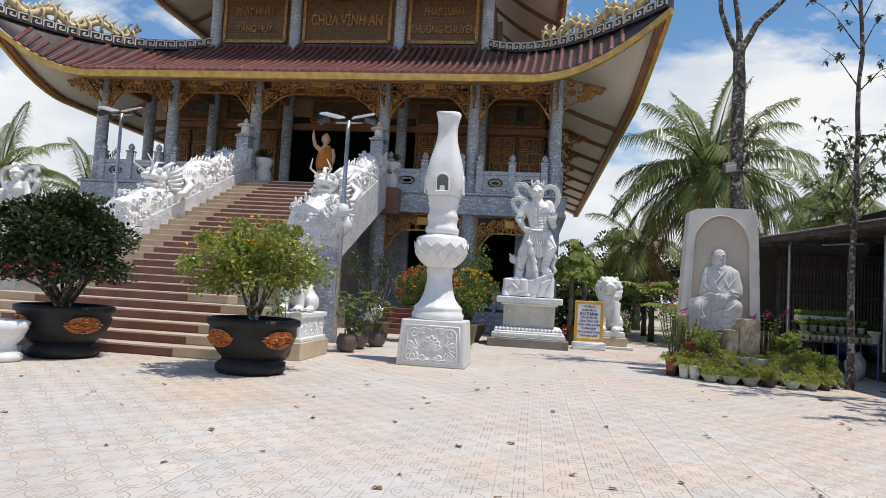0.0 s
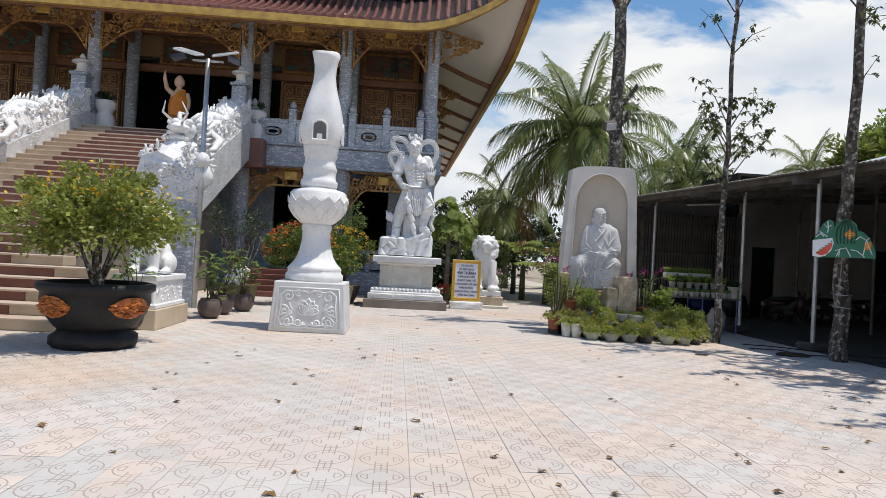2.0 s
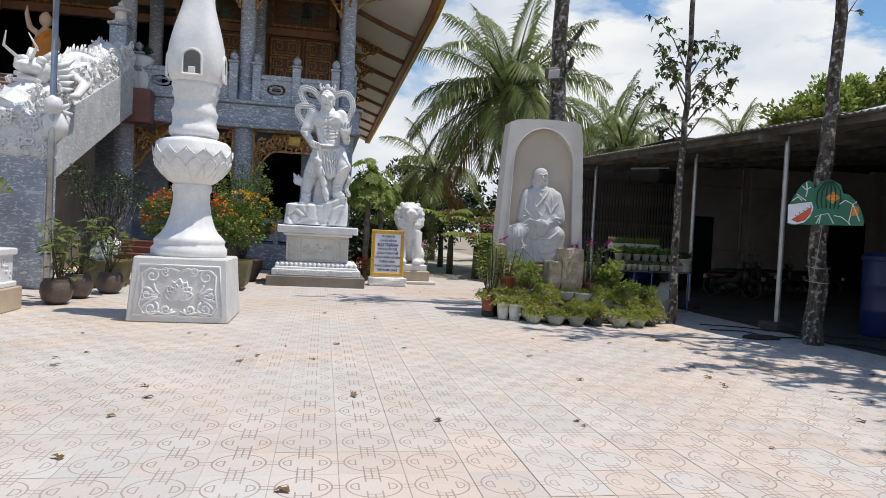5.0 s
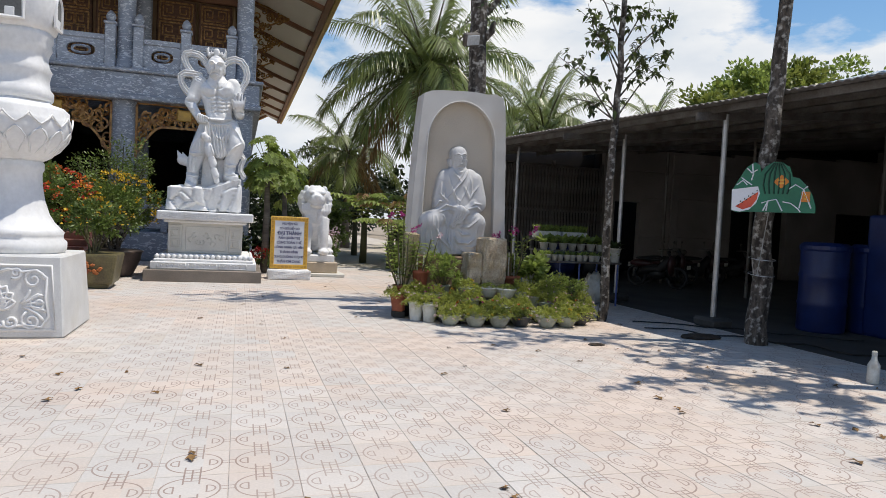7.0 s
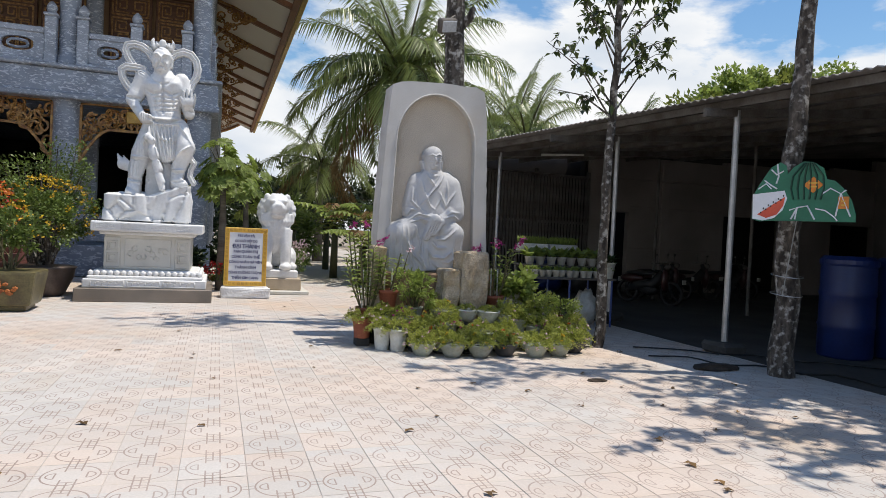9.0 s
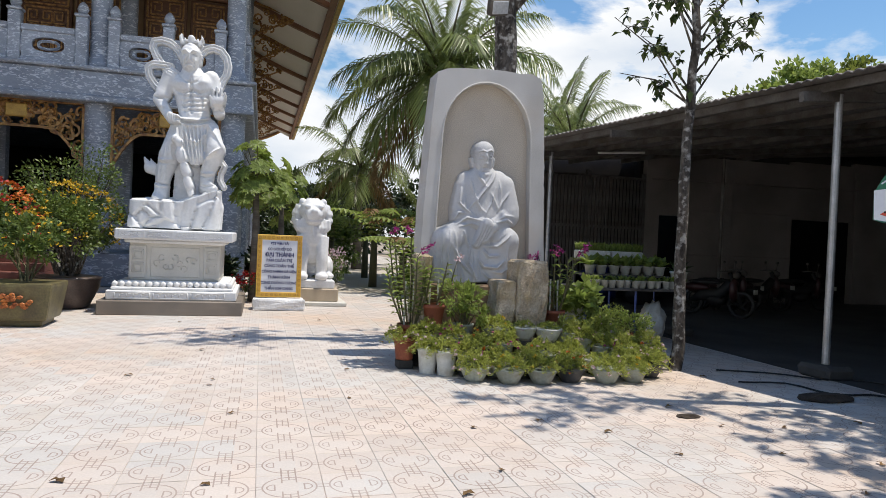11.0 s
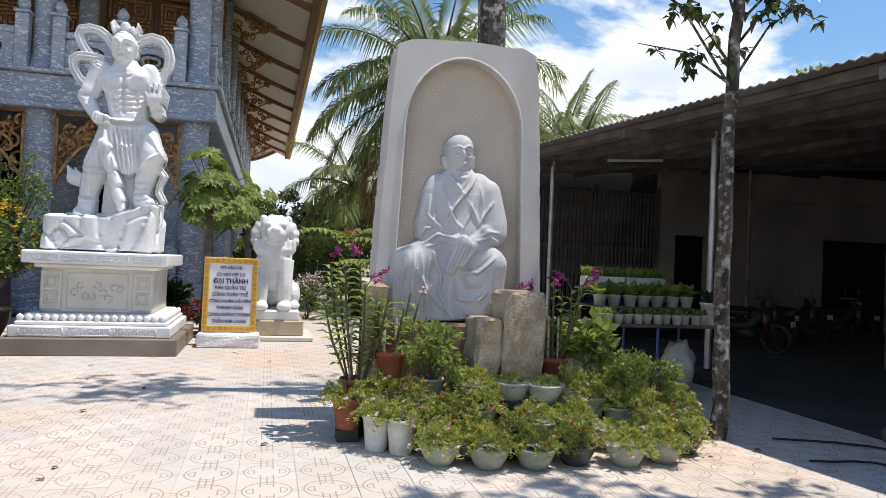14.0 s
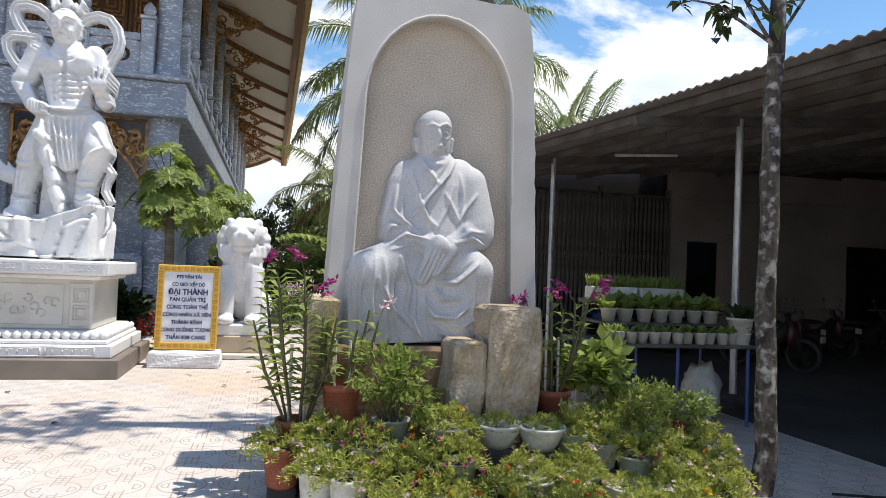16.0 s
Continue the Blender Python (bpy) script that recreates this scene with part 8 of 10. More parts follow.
bushy(3.60, 14.66, 0.33, M_PGREY, M_LEAFL, 0.31, 0.44, 0.07, 0.02, 1500, "pale grey pot of leafy marigold with willow-like leaves", 21)
bushy(4.92, 15.14, 0.54, M_PWHITE, M_LEAFL, 0.17, 0.26, 0.10, 0.06, 260, "white bucket of pale green leafy plant", 22)
bushy(5.28, 15.12, 0.42, M_PWHITE, M_LEAFL, 0.27, 0.40, 0.13, 0.09, 420, "white pot of broad-leaved green bush", 23, "tall")
bushy(5.42, 14.75, 0.05, M_TERRA, M_PURSL, 0.34, 0.50, 0.045, 0.018, 1900, "terracotta pot of fine-leaved bush with arching shoots", 24, "terra")
bushy(5.98, 14.95, 0.10, M_TERRA, M_LEAFL, 0.36, 0.40, 0.045, 0.02, 1300, "terracotta pot of dark fine-leaved bush with arching shoots", 25, "terra")
bushy(5.70, 15.12, 0.0, M_PDARK, M_LEAFL, 0.32, 0.50, 0.05, 0.022, 1400, "dark bucket of light green bush", 26)
# blocks for the raised ones
for x, y, z in ((3.60, 14.66, 0.33), (4.92, 15.14, 0.54), (5.28, 15.12, 0.42), (5.42, 14.75, 0.05), (5.98, 14.95, 0.10)):
    bm = bmesh.new()
    soft_box(bm, x - 0.11, x + 0.11, y - 0.10, y + 0.10, 0, z + 0.002, 0.01)
    solo("paving_block", bm, M_CONC, "grey concrete block under a flower pot", "block", "blocks under pots")


def orchid(x, y, z, pm, canes, hgt, seed, flower_m, spray, label, lean=(0, 0), leafy=1.0):
    """Cane orchid: leafy upright canes and sprays of flowers."""
    rng = random.Random(seed)
    t = thing("orchid_pot", (x, y, z), label, "potted plant", "potted orchids")
    part("pot", pot_mesh("terra"), pm, t, smooth=True, local=True)
    L, F = Leaves(), Leaves()
    for k in range(canes):
        a = 2.4 * k + rng.uniform(-0.3, 0.3)
        h = hgt * rng.uniform(0.7, 1.05)
        sp = rng.uniform(0.06, 0.26)
        foot = Vector((0.06 * math.cos(a), 0.06 * math.sin(a), 0.2))
        tip = foot + Vector((sp * math.cos(a) + lean[0], sp * math.sin(a) + lean[1], h))
        mid = foot.lerp(tip, 0.5) + Vector((0.04 * math.cos(a), 0.04 * math.sin(a), 0.03))
        bm = bmesh.new()
        tube(bm, [foot, mid, tip], [0.010, 0.012, 0.006], 6)
        part("cane", bm, M_STEM, t, local=True)
        nl = int(h * leafy / 0.036)
        for j in range(nl):
            f = 0.18 + 0.82 * j / nl
            q = foot.lerp(mid, f * 2) if f < 0.5 else mid.lerp(tip, f * 2 - 1)
            b = math.pi * (j % 2) + rng.uniform(-0.9, 0.9)
            L.blade(q, (math.cos(b), math.sin(b), 0.35 + 0.5 * f), rng.uniform(0.12, 0.18), 0.066, 0.35)
        if k < spray:
            b = rng.uniform(0, 6.28)
            end = tip + Vector((0.16 * math.cos(b), 0.16 * math.sin(b), 0.14))
            bm = bmesh.new()
            tube(bm, [tip, tip.lerp(end, 0.5) + Vector((0, 0, 0.06)), end], [0.005, 0.004, 0.003], 4)
            part("flower_stalk", bm, M_STEM, t, local=True)
            for j in range(6):
                q = tip.lerp(end, 0.5 + 0.1 * j) + Vector((rng.uniform(-0.03, 0.03), rng.uniform(-0.03, 0.03), 0.02))
                for i in range(6):
                    F.quad(q, rnd_dir(rng, -0.6), 0.042, 0.024, rng)
    for nm, lv, mm in (("leaves", L, M_LEAFL), ("flowers", F, flower_m)):
        if lv.v:
            ob = new(nm, lv.mesh(nm, mm))
            ob.parent = t
    # white plastic stakes
    for k in range(2):
        bm = bmesh.new()
        tube(bm, [(0.05 - 0.1 * k, 0.02, 0.2), (0.05 - 0.1 * k, 0.03, 0.2 + 0.55 * hgt)], 0.011, 6)
        part("stake", bm, M_PWHITE, t, "white plastic stake", local=True)
    return t


orchid(2.99, 14.82, 0.22, M_TERRA, 9, 1.0, 31, M_FLM, 4, "terracotta pot of tall leafy cane orchids with magenta sprays", (-0.05, -0.02))
orchid(3.28, 14.80, 0.46, M_TERRA, 5, 0.62, 32, M_FLW, 2, "terracotta pot of thin staked orchids", (0.05, 0), 0.5)
orchid(4.86, 14.88, 0.40, M_TERRA, 8, 0.80, 33, M_FLM, 6, "terracotta bowl of orchids with purple flowers", (0.0, 0), 0.5)
for x, y, z in ((2.99, 14.82, 0.22), (3.28, 14.80, 0.46), (4.86, 14.88, 0.40)):
    bm = bmesh.new()
    soft_box(bm, x - 0.12, x + 0.12, y - 0.10, y + 0.10, 0, z + 0.002, 0.01)
    solo("paving_block", bm, M_CONC, "grey concrete block under a flower pot", "block", "blocks under pots")

# ---- trees of the yard ----


def limb(bm, pts, r0, r1, n=10, wob=0.02, seed=0):
    pts = [Vector(p) for p in pts]
    fine = []
    for i in range(len(pts) - 1):
        for k in range(6):
            q = pts[i].lerp(pts[i + 1], k / 6)
            fine.append(q + Vector((noise.noise(q * 1.7 + Vector((seed, 0, 0))), noise.noise(q * 1.7 + Vector((0, seed, 0))), 0)) * wob)
    fine.append(pts[-1])
    rr = [(r0 + (r1 - r0) * i / (len(fine) - 1)) * (1 + 0.10 * noise.noise(fine[i] * 4)) for i in range(len(fine))]
    tube(bm, fine, rr, n)


def leafy_twig(bm, L, rng, a, b, n, ln, w):
    a, b = Vector(a), Vector(b)
    m = a.lerp(b, 0.5) + Vector((0, 0, 0.12 * (b - a).length))
    tube(bm, [a, m, b], [0.016, 0.010, 0.004], 5)
    for k in range(max(2, n // 5)):
        f = 0.25 + 0.75 * rng.random()
        q = a.lerp(m, f * 2) if f < 0.5 else m.lerp(b, f * 2 - 1)
        e = q + rnd_dir(rng, -0.5) * rng.uniform(0.10, 0.34)
        tube(bm, [q, e], [0.006, 0.003], 3)
        for j in range(5):
            L.blade(q.lerp(e, rng.uniform(0.4, 1.0)), rnd_dir(rng, -0.9) + Vector((0, 0, -0.4)), ln * rng.uniform(0.7, 1.3), w * rng.uniform(0.8, 1.2), 0.3)


t = thing("bare_tree", (4.53, 16.2, 0), "tall bare pruned tree trunk with forked stubs behind the stele", "tree")
bm = bmesh.new()
limb(bm, [(4.55, 16.2, 0), (4.55, 16.2, 4.0), (4.53, 16.2, 6.2), (4.53, 16.2, 7.7)], 0.17, 0.13, 12, 0.05, 1)
part("trunk", bm, M_BARK, t, smooth=True)
rng = random.Random(41)
L = Leaves()
for pts in (((4.53, 16.2, 7.4), (4.25, 16.2, 7.9), (4.08, 16.2, 8.5), (4.0, 16.1, 9.4)), ((4.53, 16.2, 7.6), (4.45, 16.25, 8.4), (4.35, 16.2, 9.6)), ((4.53, 16.2, 7.5), (4.9, 16.2, 8.2), (5.5, 16.2, 8.85), (6.2, 16.3, 9.5)), ((4.55, 16.2, 5.2), (4.75, 16.15, 5.4), (4.95, 16.1, 5.75)), ((4.56, 16.2, 4.8), (4.75, 16.1, 4.95), (4.8, 16.1, 5.1))):
    bm = bmesh.new()
    limb(bm, pts, 0.085, 0.04, 8, 0.05, pts[0][2])
    bl = part("branch", bm, M_BARK, t, smooth=True)
    if pts[-1][2] > 9:
        bm = bmesh.new()
        for k in range(9):
            e = Vector(pts[-1]) + Vector((rng.uniform(-1.3, 1.0), rng.uniform(-0.9, 0.9), rng.uniform(0.0, 1.3)))
            leafy_twig(bm, L, rng, pts[-1], e, 34, 0.16, 0.06)
        part("twigs", bm, M_BARK, t)
for k in range(60):
    q = Vector((4.75, 16.1, 5.35)) + rnd_dir(rng, -1) * 0.3
    L.quad(q, rnd_dir(rng, -1), 0.1, 0.06, rng)
L.part("leaves", M_LEAFD, t, "sparse dark leaf tufts")
# flood lamp strapped to it
t = thing("flood_lamp", (4.3, 15.98, 4.6), "grey flood lamp strapped to the bare tree", "lamp")
bm = bmesh.new()
soft_box(bm, -0.15, 0.15, -0.06, 0.06, -0.11, 0.11, 0.02, pose(4.28, 15.85, 4.68, 25, -12, 12))
part("housing", bm, M_DSTEEL, t)
bm = bmesh.new()
soft_box(bm, -0.125, 0.125, -0.075, -0.055, -0.085, 0.085, 0.01, pose(4.28, 15.85, 4.68, 25, -12, 12))
part("glass", bm, M_LAMP, t)
bm = bmesh.new()
tube(bm, [(4.28, 15.9, 4.72), (4.38, 16.0, 4.85), (4.5, 16.1, 4.95)], 0.015, 6)
part("bracket", bm, M_DSTEEL, t)


def thin_tree(x, y, r, top, lean, twigs, seed, lab, band=True):
    rng = random.Random(seed)
    t = thing("slender_tree", (x, y, 0), lab, "tree", "slender yard trees")
    bm = bmesh.new()
    limb(bm, [(x, y, -0.05), (x, y, 0.3), (x - 0.03, y, 2.3), (x + lean * 0.5, y, 3.4), (x + lean, y, 5.0), (x + lean * 1.4, y, top)], r * 1.15, r * 0.5, 12, 0.06, seed)
    part("trunk", bm, M_BARK, t, smooth=True)
    L = Leaves()
    bm = bmesh.new()
    for (zz, dx, dy, dz, n) in twigs:
        f = min(1.0, zz / top)
        leafy_twig(bm, L, rng, (x + lean * f * 1.2, y, zz), (x + dx, y + dy, zz + dz), n, 0.11, 0.075)
    part("twigs", bm, M_BARK, t)
    L.part("leaves", M_SAPL, t, "sparse small leaves on thin twigs")
    return t


tw1 = [(3.2, -1.12, -0.1, 0.95, 45), (3.25, -0.85, 0.2, 0.35, 30), (3.4, -0.65, 0.1, 0.65, 40), (3.9, -0.66, -0.3, 0.7, 45), (4.1, -0.45, 0.2, 0.65, 45), (3.6, 0.62, -0.1, 0.6, 40), (3.8, 1.08, 0.1, 0.75, 60), (3.3, 0.95, 0.2, 0.9, 45), (4.1, 0.95, -0.2, 0.85, 60), (4.4, 0.8, 0.3, 0.85, 60), (3.9, 0.3, -0.5, 0.7, 40), (4.2, -0.2, 0.6, 0.8, 40),
       (4.5, -0.55, 0.1, 0.95, 50), (4.3, 0.25, 0.3, 1.0, 40), (6.0, 0.85, 0.0, 0.65, 22), (6.1, -0.6, 0.2, 0.9, 20), (6.8, 0.7, 0.2, 1.0, 18), (6.9, -0.9, 0.2, 1.2, 20), (7.4, 0.5, -0.4, 1.0, 18), (7.6, -0.5, 0.3, 1.0, 18)]
thin_tree(6.27, 14.32, 0.072, 8.6, 0.05, tw1, 51, "slender tree with peeling grey bark and sparse leafy twigs")
tw2 = [(4.65, 0.42, 0.0, 0.75, 12), (6.3, -1.2, 0.1, 1.0, 70), (6.8, 1.0, 0.2, 0.9, 70), (7.3, -1.3, -0.4, 1.2, 90), (7.6, -0.6, 0.9, 1.0, 90), (7.9, 0.8, -0.6, 1.0, 90), (8.2, -0.8, 0.6, 1.0, 90), (8.4, -1.7, 0.2, 0.8, 100), (8.5, -1.2, -0.9, 0.9, 100)]
thin_tree(7.52, 12.3, 0.135, 8.8, 0.1, tw2, 52, "slender tree with peeling grey bark carrying a painted sign")
# neighbouring yard trees whose crowns dapple the paving
for k, (x, y) in enumerate(((8.3, 9.6), (8.6, 6.9), (9.0, 10.9))):
    rg = random.Random(60 + k)
    tw3 = [(rg.uniform(5.2, 7.6), rg.uniform(-2.2, 1.3), rg.uniform(-1.5, 1.5), rg.uniform(0.2, 1.2), 110) for j in range(15)]
    thin_tree(x, y, 0.16, 8.2, 0.1, tw3, 70 + k, "slender grey-barked yard tree with a thin leafy crown")

# ---- coconut palms ----


def palm(x, y, h, fl, nf, seed, lab, lean=(0, 0), dry=2, thin=1.0):
    rng = random.Random(seed)
    t = thing("coconut_palm", (x, y, -0.06), lab, "palm", "coconut palms")
    bm = bmesh.new()
    top = Vector((x + lean[0], y + lean[1], h))
    pts = [Vector((x, y, -0.06)).lerp(top, i / 16) + Vector((0, 0, 0)) for i in range(17)]
    tube(bm, pts, [0.26 - 0.09 * min(1, i / 5) + 0.012 * (i % 2) for i in range(17)], 10)
    part("trunk", bm, M_PALMBARK, t, smooth=True)
    for k in range(nf):
        L = Leaves()
        a = 2.399963 * k + rng.uniform(-0.25, 0.25)
        e = radians(76 - 104 * (k / nf) ** 0.9)
        ln = fl * rng.uniform(0.85, 1.08)
        d = Vector((math.cos(a) * math.cos(e), math.sin(a) * math.cos(e), math.sin(e)))
        pts, p, dd = [], top.copy(), d.copy()
        ns = 22
        sag = 0.034 + 0.036 * math.cos(e)
        for i in range(ns + 1):
            pts.append(p.copy())
            p = p + dd * ln / ns
            dd = (dd + Vector((0, 0, -sag * (0.4 + 1.3 * i / ns)))).normalized()
        bm = bmesh.new()
        tube(bm, pts, [0.045 * (1 - i / ns) + 0.008 for i in range(ns + 1)], 5)
        is_dry = k >= nf - dry
        fr = part("frond", bm, M_PALMDRY if is_dry else M_STEM, t)
        for i in range(3, ns + 1):
            tg = (pts[min(i + 1, ns)] - pts[i - 1]).normalized()
            s = tg.cross(Vector((0, 0, 1)))
            s = s.normalized() if s.length > 1e-3 else Vector((1, 0, 0))
            u = s.cross(tg)
            fq = i / ns
            wl = fl * 0.25 * thin * math.sin(math.pi * min(1.0, 0.12 + 0.85 * fq)) ** 0.6 * (1.0 if fq < 0.97 else 0.6)
            for j in range(3):
                q = pts[i - 1].lerp(pts[i], j / 3)
                for sg in (-1, 1):
                    dv = (tg * (0.55 + 0.35 * fq) + s * sg * (1.0 - 0.3 * fq) + u * rng.uniform(-0.05, 0.25)).normalized()
                    L.blade(q, dv, wl * rng.uniform(0.85, 1.12), 0.046 * fl / 3.2, 0.45 + 0.35 * rng.random(), u)
        me = L.mesh("frond_blade", M_PALMDRY if is_dry else M_PALM)
        ob = new("frond_blade", me)
        ob.parent = fr
    bm = bmesh.new()
    for k in range(9):
        a = 0.7 * k
        blob(bm, top + Vector((0.32 * math.cos(a), 0.32 * math.sin(a), -0.3 - 0.12 * (k % 3))), (0.13, 0.13, 0.16), 2)
    part("coconut_cluster", bm, M_LEAFY, t, "cluster of green coconuts", True)
    return t


palm(7.2, 30.0, 7.2, 4.9, 36, 81, "large coconut palm with arching green fronds", (0.1, 0))
palm(13.6, 33.0, 5.8, 3.4, 24, 82, "coconut palm with arching green fronds beyond the yard", (0.2, 0))
palm(5.6, 38.0, 4.6, 3.6, 18, 83, "young coconut palm with green fronds beyond the path", (0, 0))
palm(15.5, 38.0, 7.2, 4.0, 18, 84, "coconut palm with arching green fronds beyond the sheds", (0, 0))
palm(-27.0, 30.0, 5.9, 4.2, 18, 85, "coconut palm with arching green fronds beside the temple", (0, 0))
palm(-22.5, 31.0, 4.9, 3.8, 18, 86, "young coconut palm beside the temple", (0, 0))
palm(27.0, 44.0, 8.6, 3.6, 16, 87, "distant coconut palm above the shed roofs", (0, 0))

# papaya by the temple corner


def papaya(x, y, h, seed):
    rng = random.Random(seed)
    t = thing("papaya_tree", (x, y, -0.06), "papaya tree with broad lobed bright green leaves", "tree", "papaya trees")
    bm = bmesh.new()
    tube(bm, [(x, y, -0.06), (x + 0.03, y, h * 0.6), (x, y, h)], [0.09, 0.075, 0.05], 8)
    part("trunk", bm, M_PALMBARK, t, smooth=True)
    bm = bmesh.new()
    L = Leaves()
    for k in range(46):
        a, e = 2.4 * k, rng.uniform(-0.75, 1.35)
        ln = rng.uniform(0.35, 0.78)
        q0 = Vector((x, y, h - 0.45 * (k % 6) / 6))
        d = Vector((math.cos(a) * math.cos(e), math.sin(a) * math.cos(e), math.sin(e)))
        q1 = q0 + d * ln
        tube(bm, [q0, q1], [0.014, 0.008], 4)
        up = Vector((d.x * 1.1, d.y * 1.1, 0.7)).normalized()
        sd = Vector((-math.sin(a), math.cos(a), 0))
        fd = up.cross(sd)
        for j in range(9):
            b = radians(-150 + 300 * j / 8)
            v = (fd * -math.cos(b) * -1 + sd * math.sin(b)).normalized()
            l2 = 0.27 * (1.0 - 0.25 * abs(j - 4) / 4) * rng.uniform(0.9, 1.1)
            L.blade(q1, v, l2, 0.10, 0.25, up)
            for sgn in (-1, 1):
                L.blade(q1 + v * l2 * 0.45, (v + sgn * v.cross(up) * 0.8), l2 * 0.42, 0.06, 0.2, up)
    part("leaf_stalks", bm, M_STEM, t)["kind"] = "stuff"
    L.part("leaves", M_LEAFL, t)


papaya(1.15, 21.8, 2.62, 91)
papaya(1.75, 24.6, 2.5, 92)

# banana and shrubs along the path behind


def banana(x, y, h, seed, mt=None):
    rng = random.Random(seed)
    t = thing("banana_plant", (x, y, -0.06), "banana clump with long torn green leaves", "banana plant", "banana plants")
    bm = bmesh.new()
    tube(bm, [(x, y, -0.06), (x, y, h * 0.55)], [0.13, 0.09], 8)
    part("stem", bm, M_STEM, t, smooth=True)
    for k in range(8):
        L = Leaves()
        a = 2.4 * k + rng.uniform(-0.3, 0.3)
        p = Vector((x, y, h * 0.5))
        d = Vector((math.cos(a) * 0.45, math.sin(a) * 0.45, 1)).normalized()
        for i in range(14):
            s = d.cross(Vector((0, 0, 1)))
            s = s.normalized() if s.length > 1e-3 else Vector((1, 0, 0))
            wl = 0.30 * math.sin(math.pi * (i + 1) / 15) ** 0.5
            for sg in (-1, 1):
                L.blade(p, d * 0.4 + s * sg, wl, 0.17, 0.3 + 0.3 * rng.random())
            p = p + d * h * 0.055
            d = (d + Vector((math.cos(a) * 0.05, math.sin(a) * 0.05, -0.13))).normalized()
        L.part("leaf", M_PALMDRY if (k == 7 or (mt and k % 2)) else M_LEAFL, t)


for k, (x, y, h) in enumerate(((4.6, 27.2, 2.9), (5.5, 25.6, 2.6), (3.6, 30.0, 2.6), (6.3, 27.0, 3.0), (5.0, 31.5, 2.8), (4.9, 24.3, 1.9))):
    banana(x, y, h, 100 + k, k in (1, 3))


def shrub(x, y, sx, sy, sz, n, ln, m, seed, lab="dense green garden shrub beyond the yard"):
    rng = random.Random(seed)
    t = thing("shrub", (x, y, -0.06), lab, "shrub", "garden shrubs")
    L, cs = crown(rng, (x, y, sz * 0.55), (sx, sy, sz * 0.55), n, ln, ln * 0.5, 0.35, 50, -0.9)
    L.part("leaves", m, t)
    part("stem_cluster", stems(rng, (x, y, -0.06), cs[:10], 0.025), M_BARK, t)


for k, (x, y, sx, sy, sz, m) in enumerate(((2.3, 27.0, 0.9, 0.9, 1.7, M_LEAFD), (1.6, 26.0, 0.7, 0.8, 1.1, M_LEAFD), (3.9, 34, 1.3, 1.3, 2.4, M_LEAF), (6.6, 25.2, 0.9, 1.0, 1.5, M_LEAF), (5.6, 23.4, 0.7, 0.7, 0.9, M_LEAFL), (7.0, 28.5, 1.2, 1.2, 2.0, M_LEAFD), (3.0, 40, 2.0, 2, 3.6, M_LEAFD), (6.5, 43, 2.6, 2.4, 4.6, M_LEAFD), (1.5, 50, 2.5, 2.5, 4.0, M_LEAFD), (10.5, 40, 3, 2.5, 4.2, M_LEAFD), (1.7, 22.9, 0.5, 0.5, 1.0, M_LEAFD), (0.2, 22.6, 0.6, 0.4, 1.0, M_LEAFD), (16, 44, 4, 3, 5, M_LEAFD), (-21, 27, 2.2, 2, 3.2, M_LEAFD), (-25, 25, 2.5, 2, 3.0, M_LEAFD), (-30, 32, 4, 3, 4, M_LEAFD), (-2.0, 70, 5, 4, 6.0, M_LEAFD), (8, 66, 6, 4, 6.5, M_LEAFD))):
    big = max(sx, sy)
    shrub(x, y, sx, sy, sz, 1800 + int(900 * big), 0.12 + 0.06 * big, m, 120 + k)
# rounded trees behind the sheds
for k, (x, y, z, r) in enumerate(((20.6, 29.5, 5.9, 1.9), (22.8, 30.0, 6.7, 2.2), (25.6, 30.5, 7.4, 2.3), (28.8, 31.0, 7.6, 2.6), (31.5, 31.5, 7.0, 2.4))):
    rg = random.Random(140 + k)
    t = thing("broadleaf_tree", (x, y, -0.06), "broadleaf tree with a rounded yellow-green crown behind the sheds", "tree", "trees behind sheds")
    bm = bmesh.new()
    limb(bm, [(x, y, -0.06), (x, y, z)], 0.25, 0.1, 8, 0.2, k)
    part("trunk", bm, M_BARK, t)
    L, cs = crown(rg, (x, y, z + r * 0.3), (r, r, r * 0.75), 6000, 0.26, 0.15, 0.45, 46)
    L.part("crown", M_LEAFY if k % 2 == 0 else M_LEAFL, t)
    part("limbs", stems(rg, (x, y, z * 0.7), cs[:24], 0.08), M_BARK, t)

# bougainvillea and purple bloom by the temple corner
for k, (x, y, z, m) in enumerate(((3.2, 26.0, 0.9, M_FLW), (1.25, 21.9, 0.55, M_FLR), (6.0, 22.2, 0.6, M_FLM))):
    rg = random.Random(160 + k)
    t = thing("flower_shrub", (x, y, -0.06), "small loose shrub in flower beside the path", "shrub", "path flower shrubs")
    L, cs = crown(rg, (x, y, z * 0.6), (0.5, 0.5, z * 0.5), 900, 0.08, 0.04, 0.3, 24, -0.8)
    L.part("leaves", M_LEAF, t)
    L, _ = crown(rg, (x, y, z * 0.75), (0.5, 0.5, z * 0.5), 260, 0.07, 0.05, 0.6, 24, -0.4)
    L.part("flowers", m, t)
    part("stem_cluster", stems(rg, (x, y, -0.06), cs[:8], 0.012), M_STEM, t)

# ---- open shed beside the yard ----
def eave(y):
    return 7.75 - 0.171 * (y - 12.0)


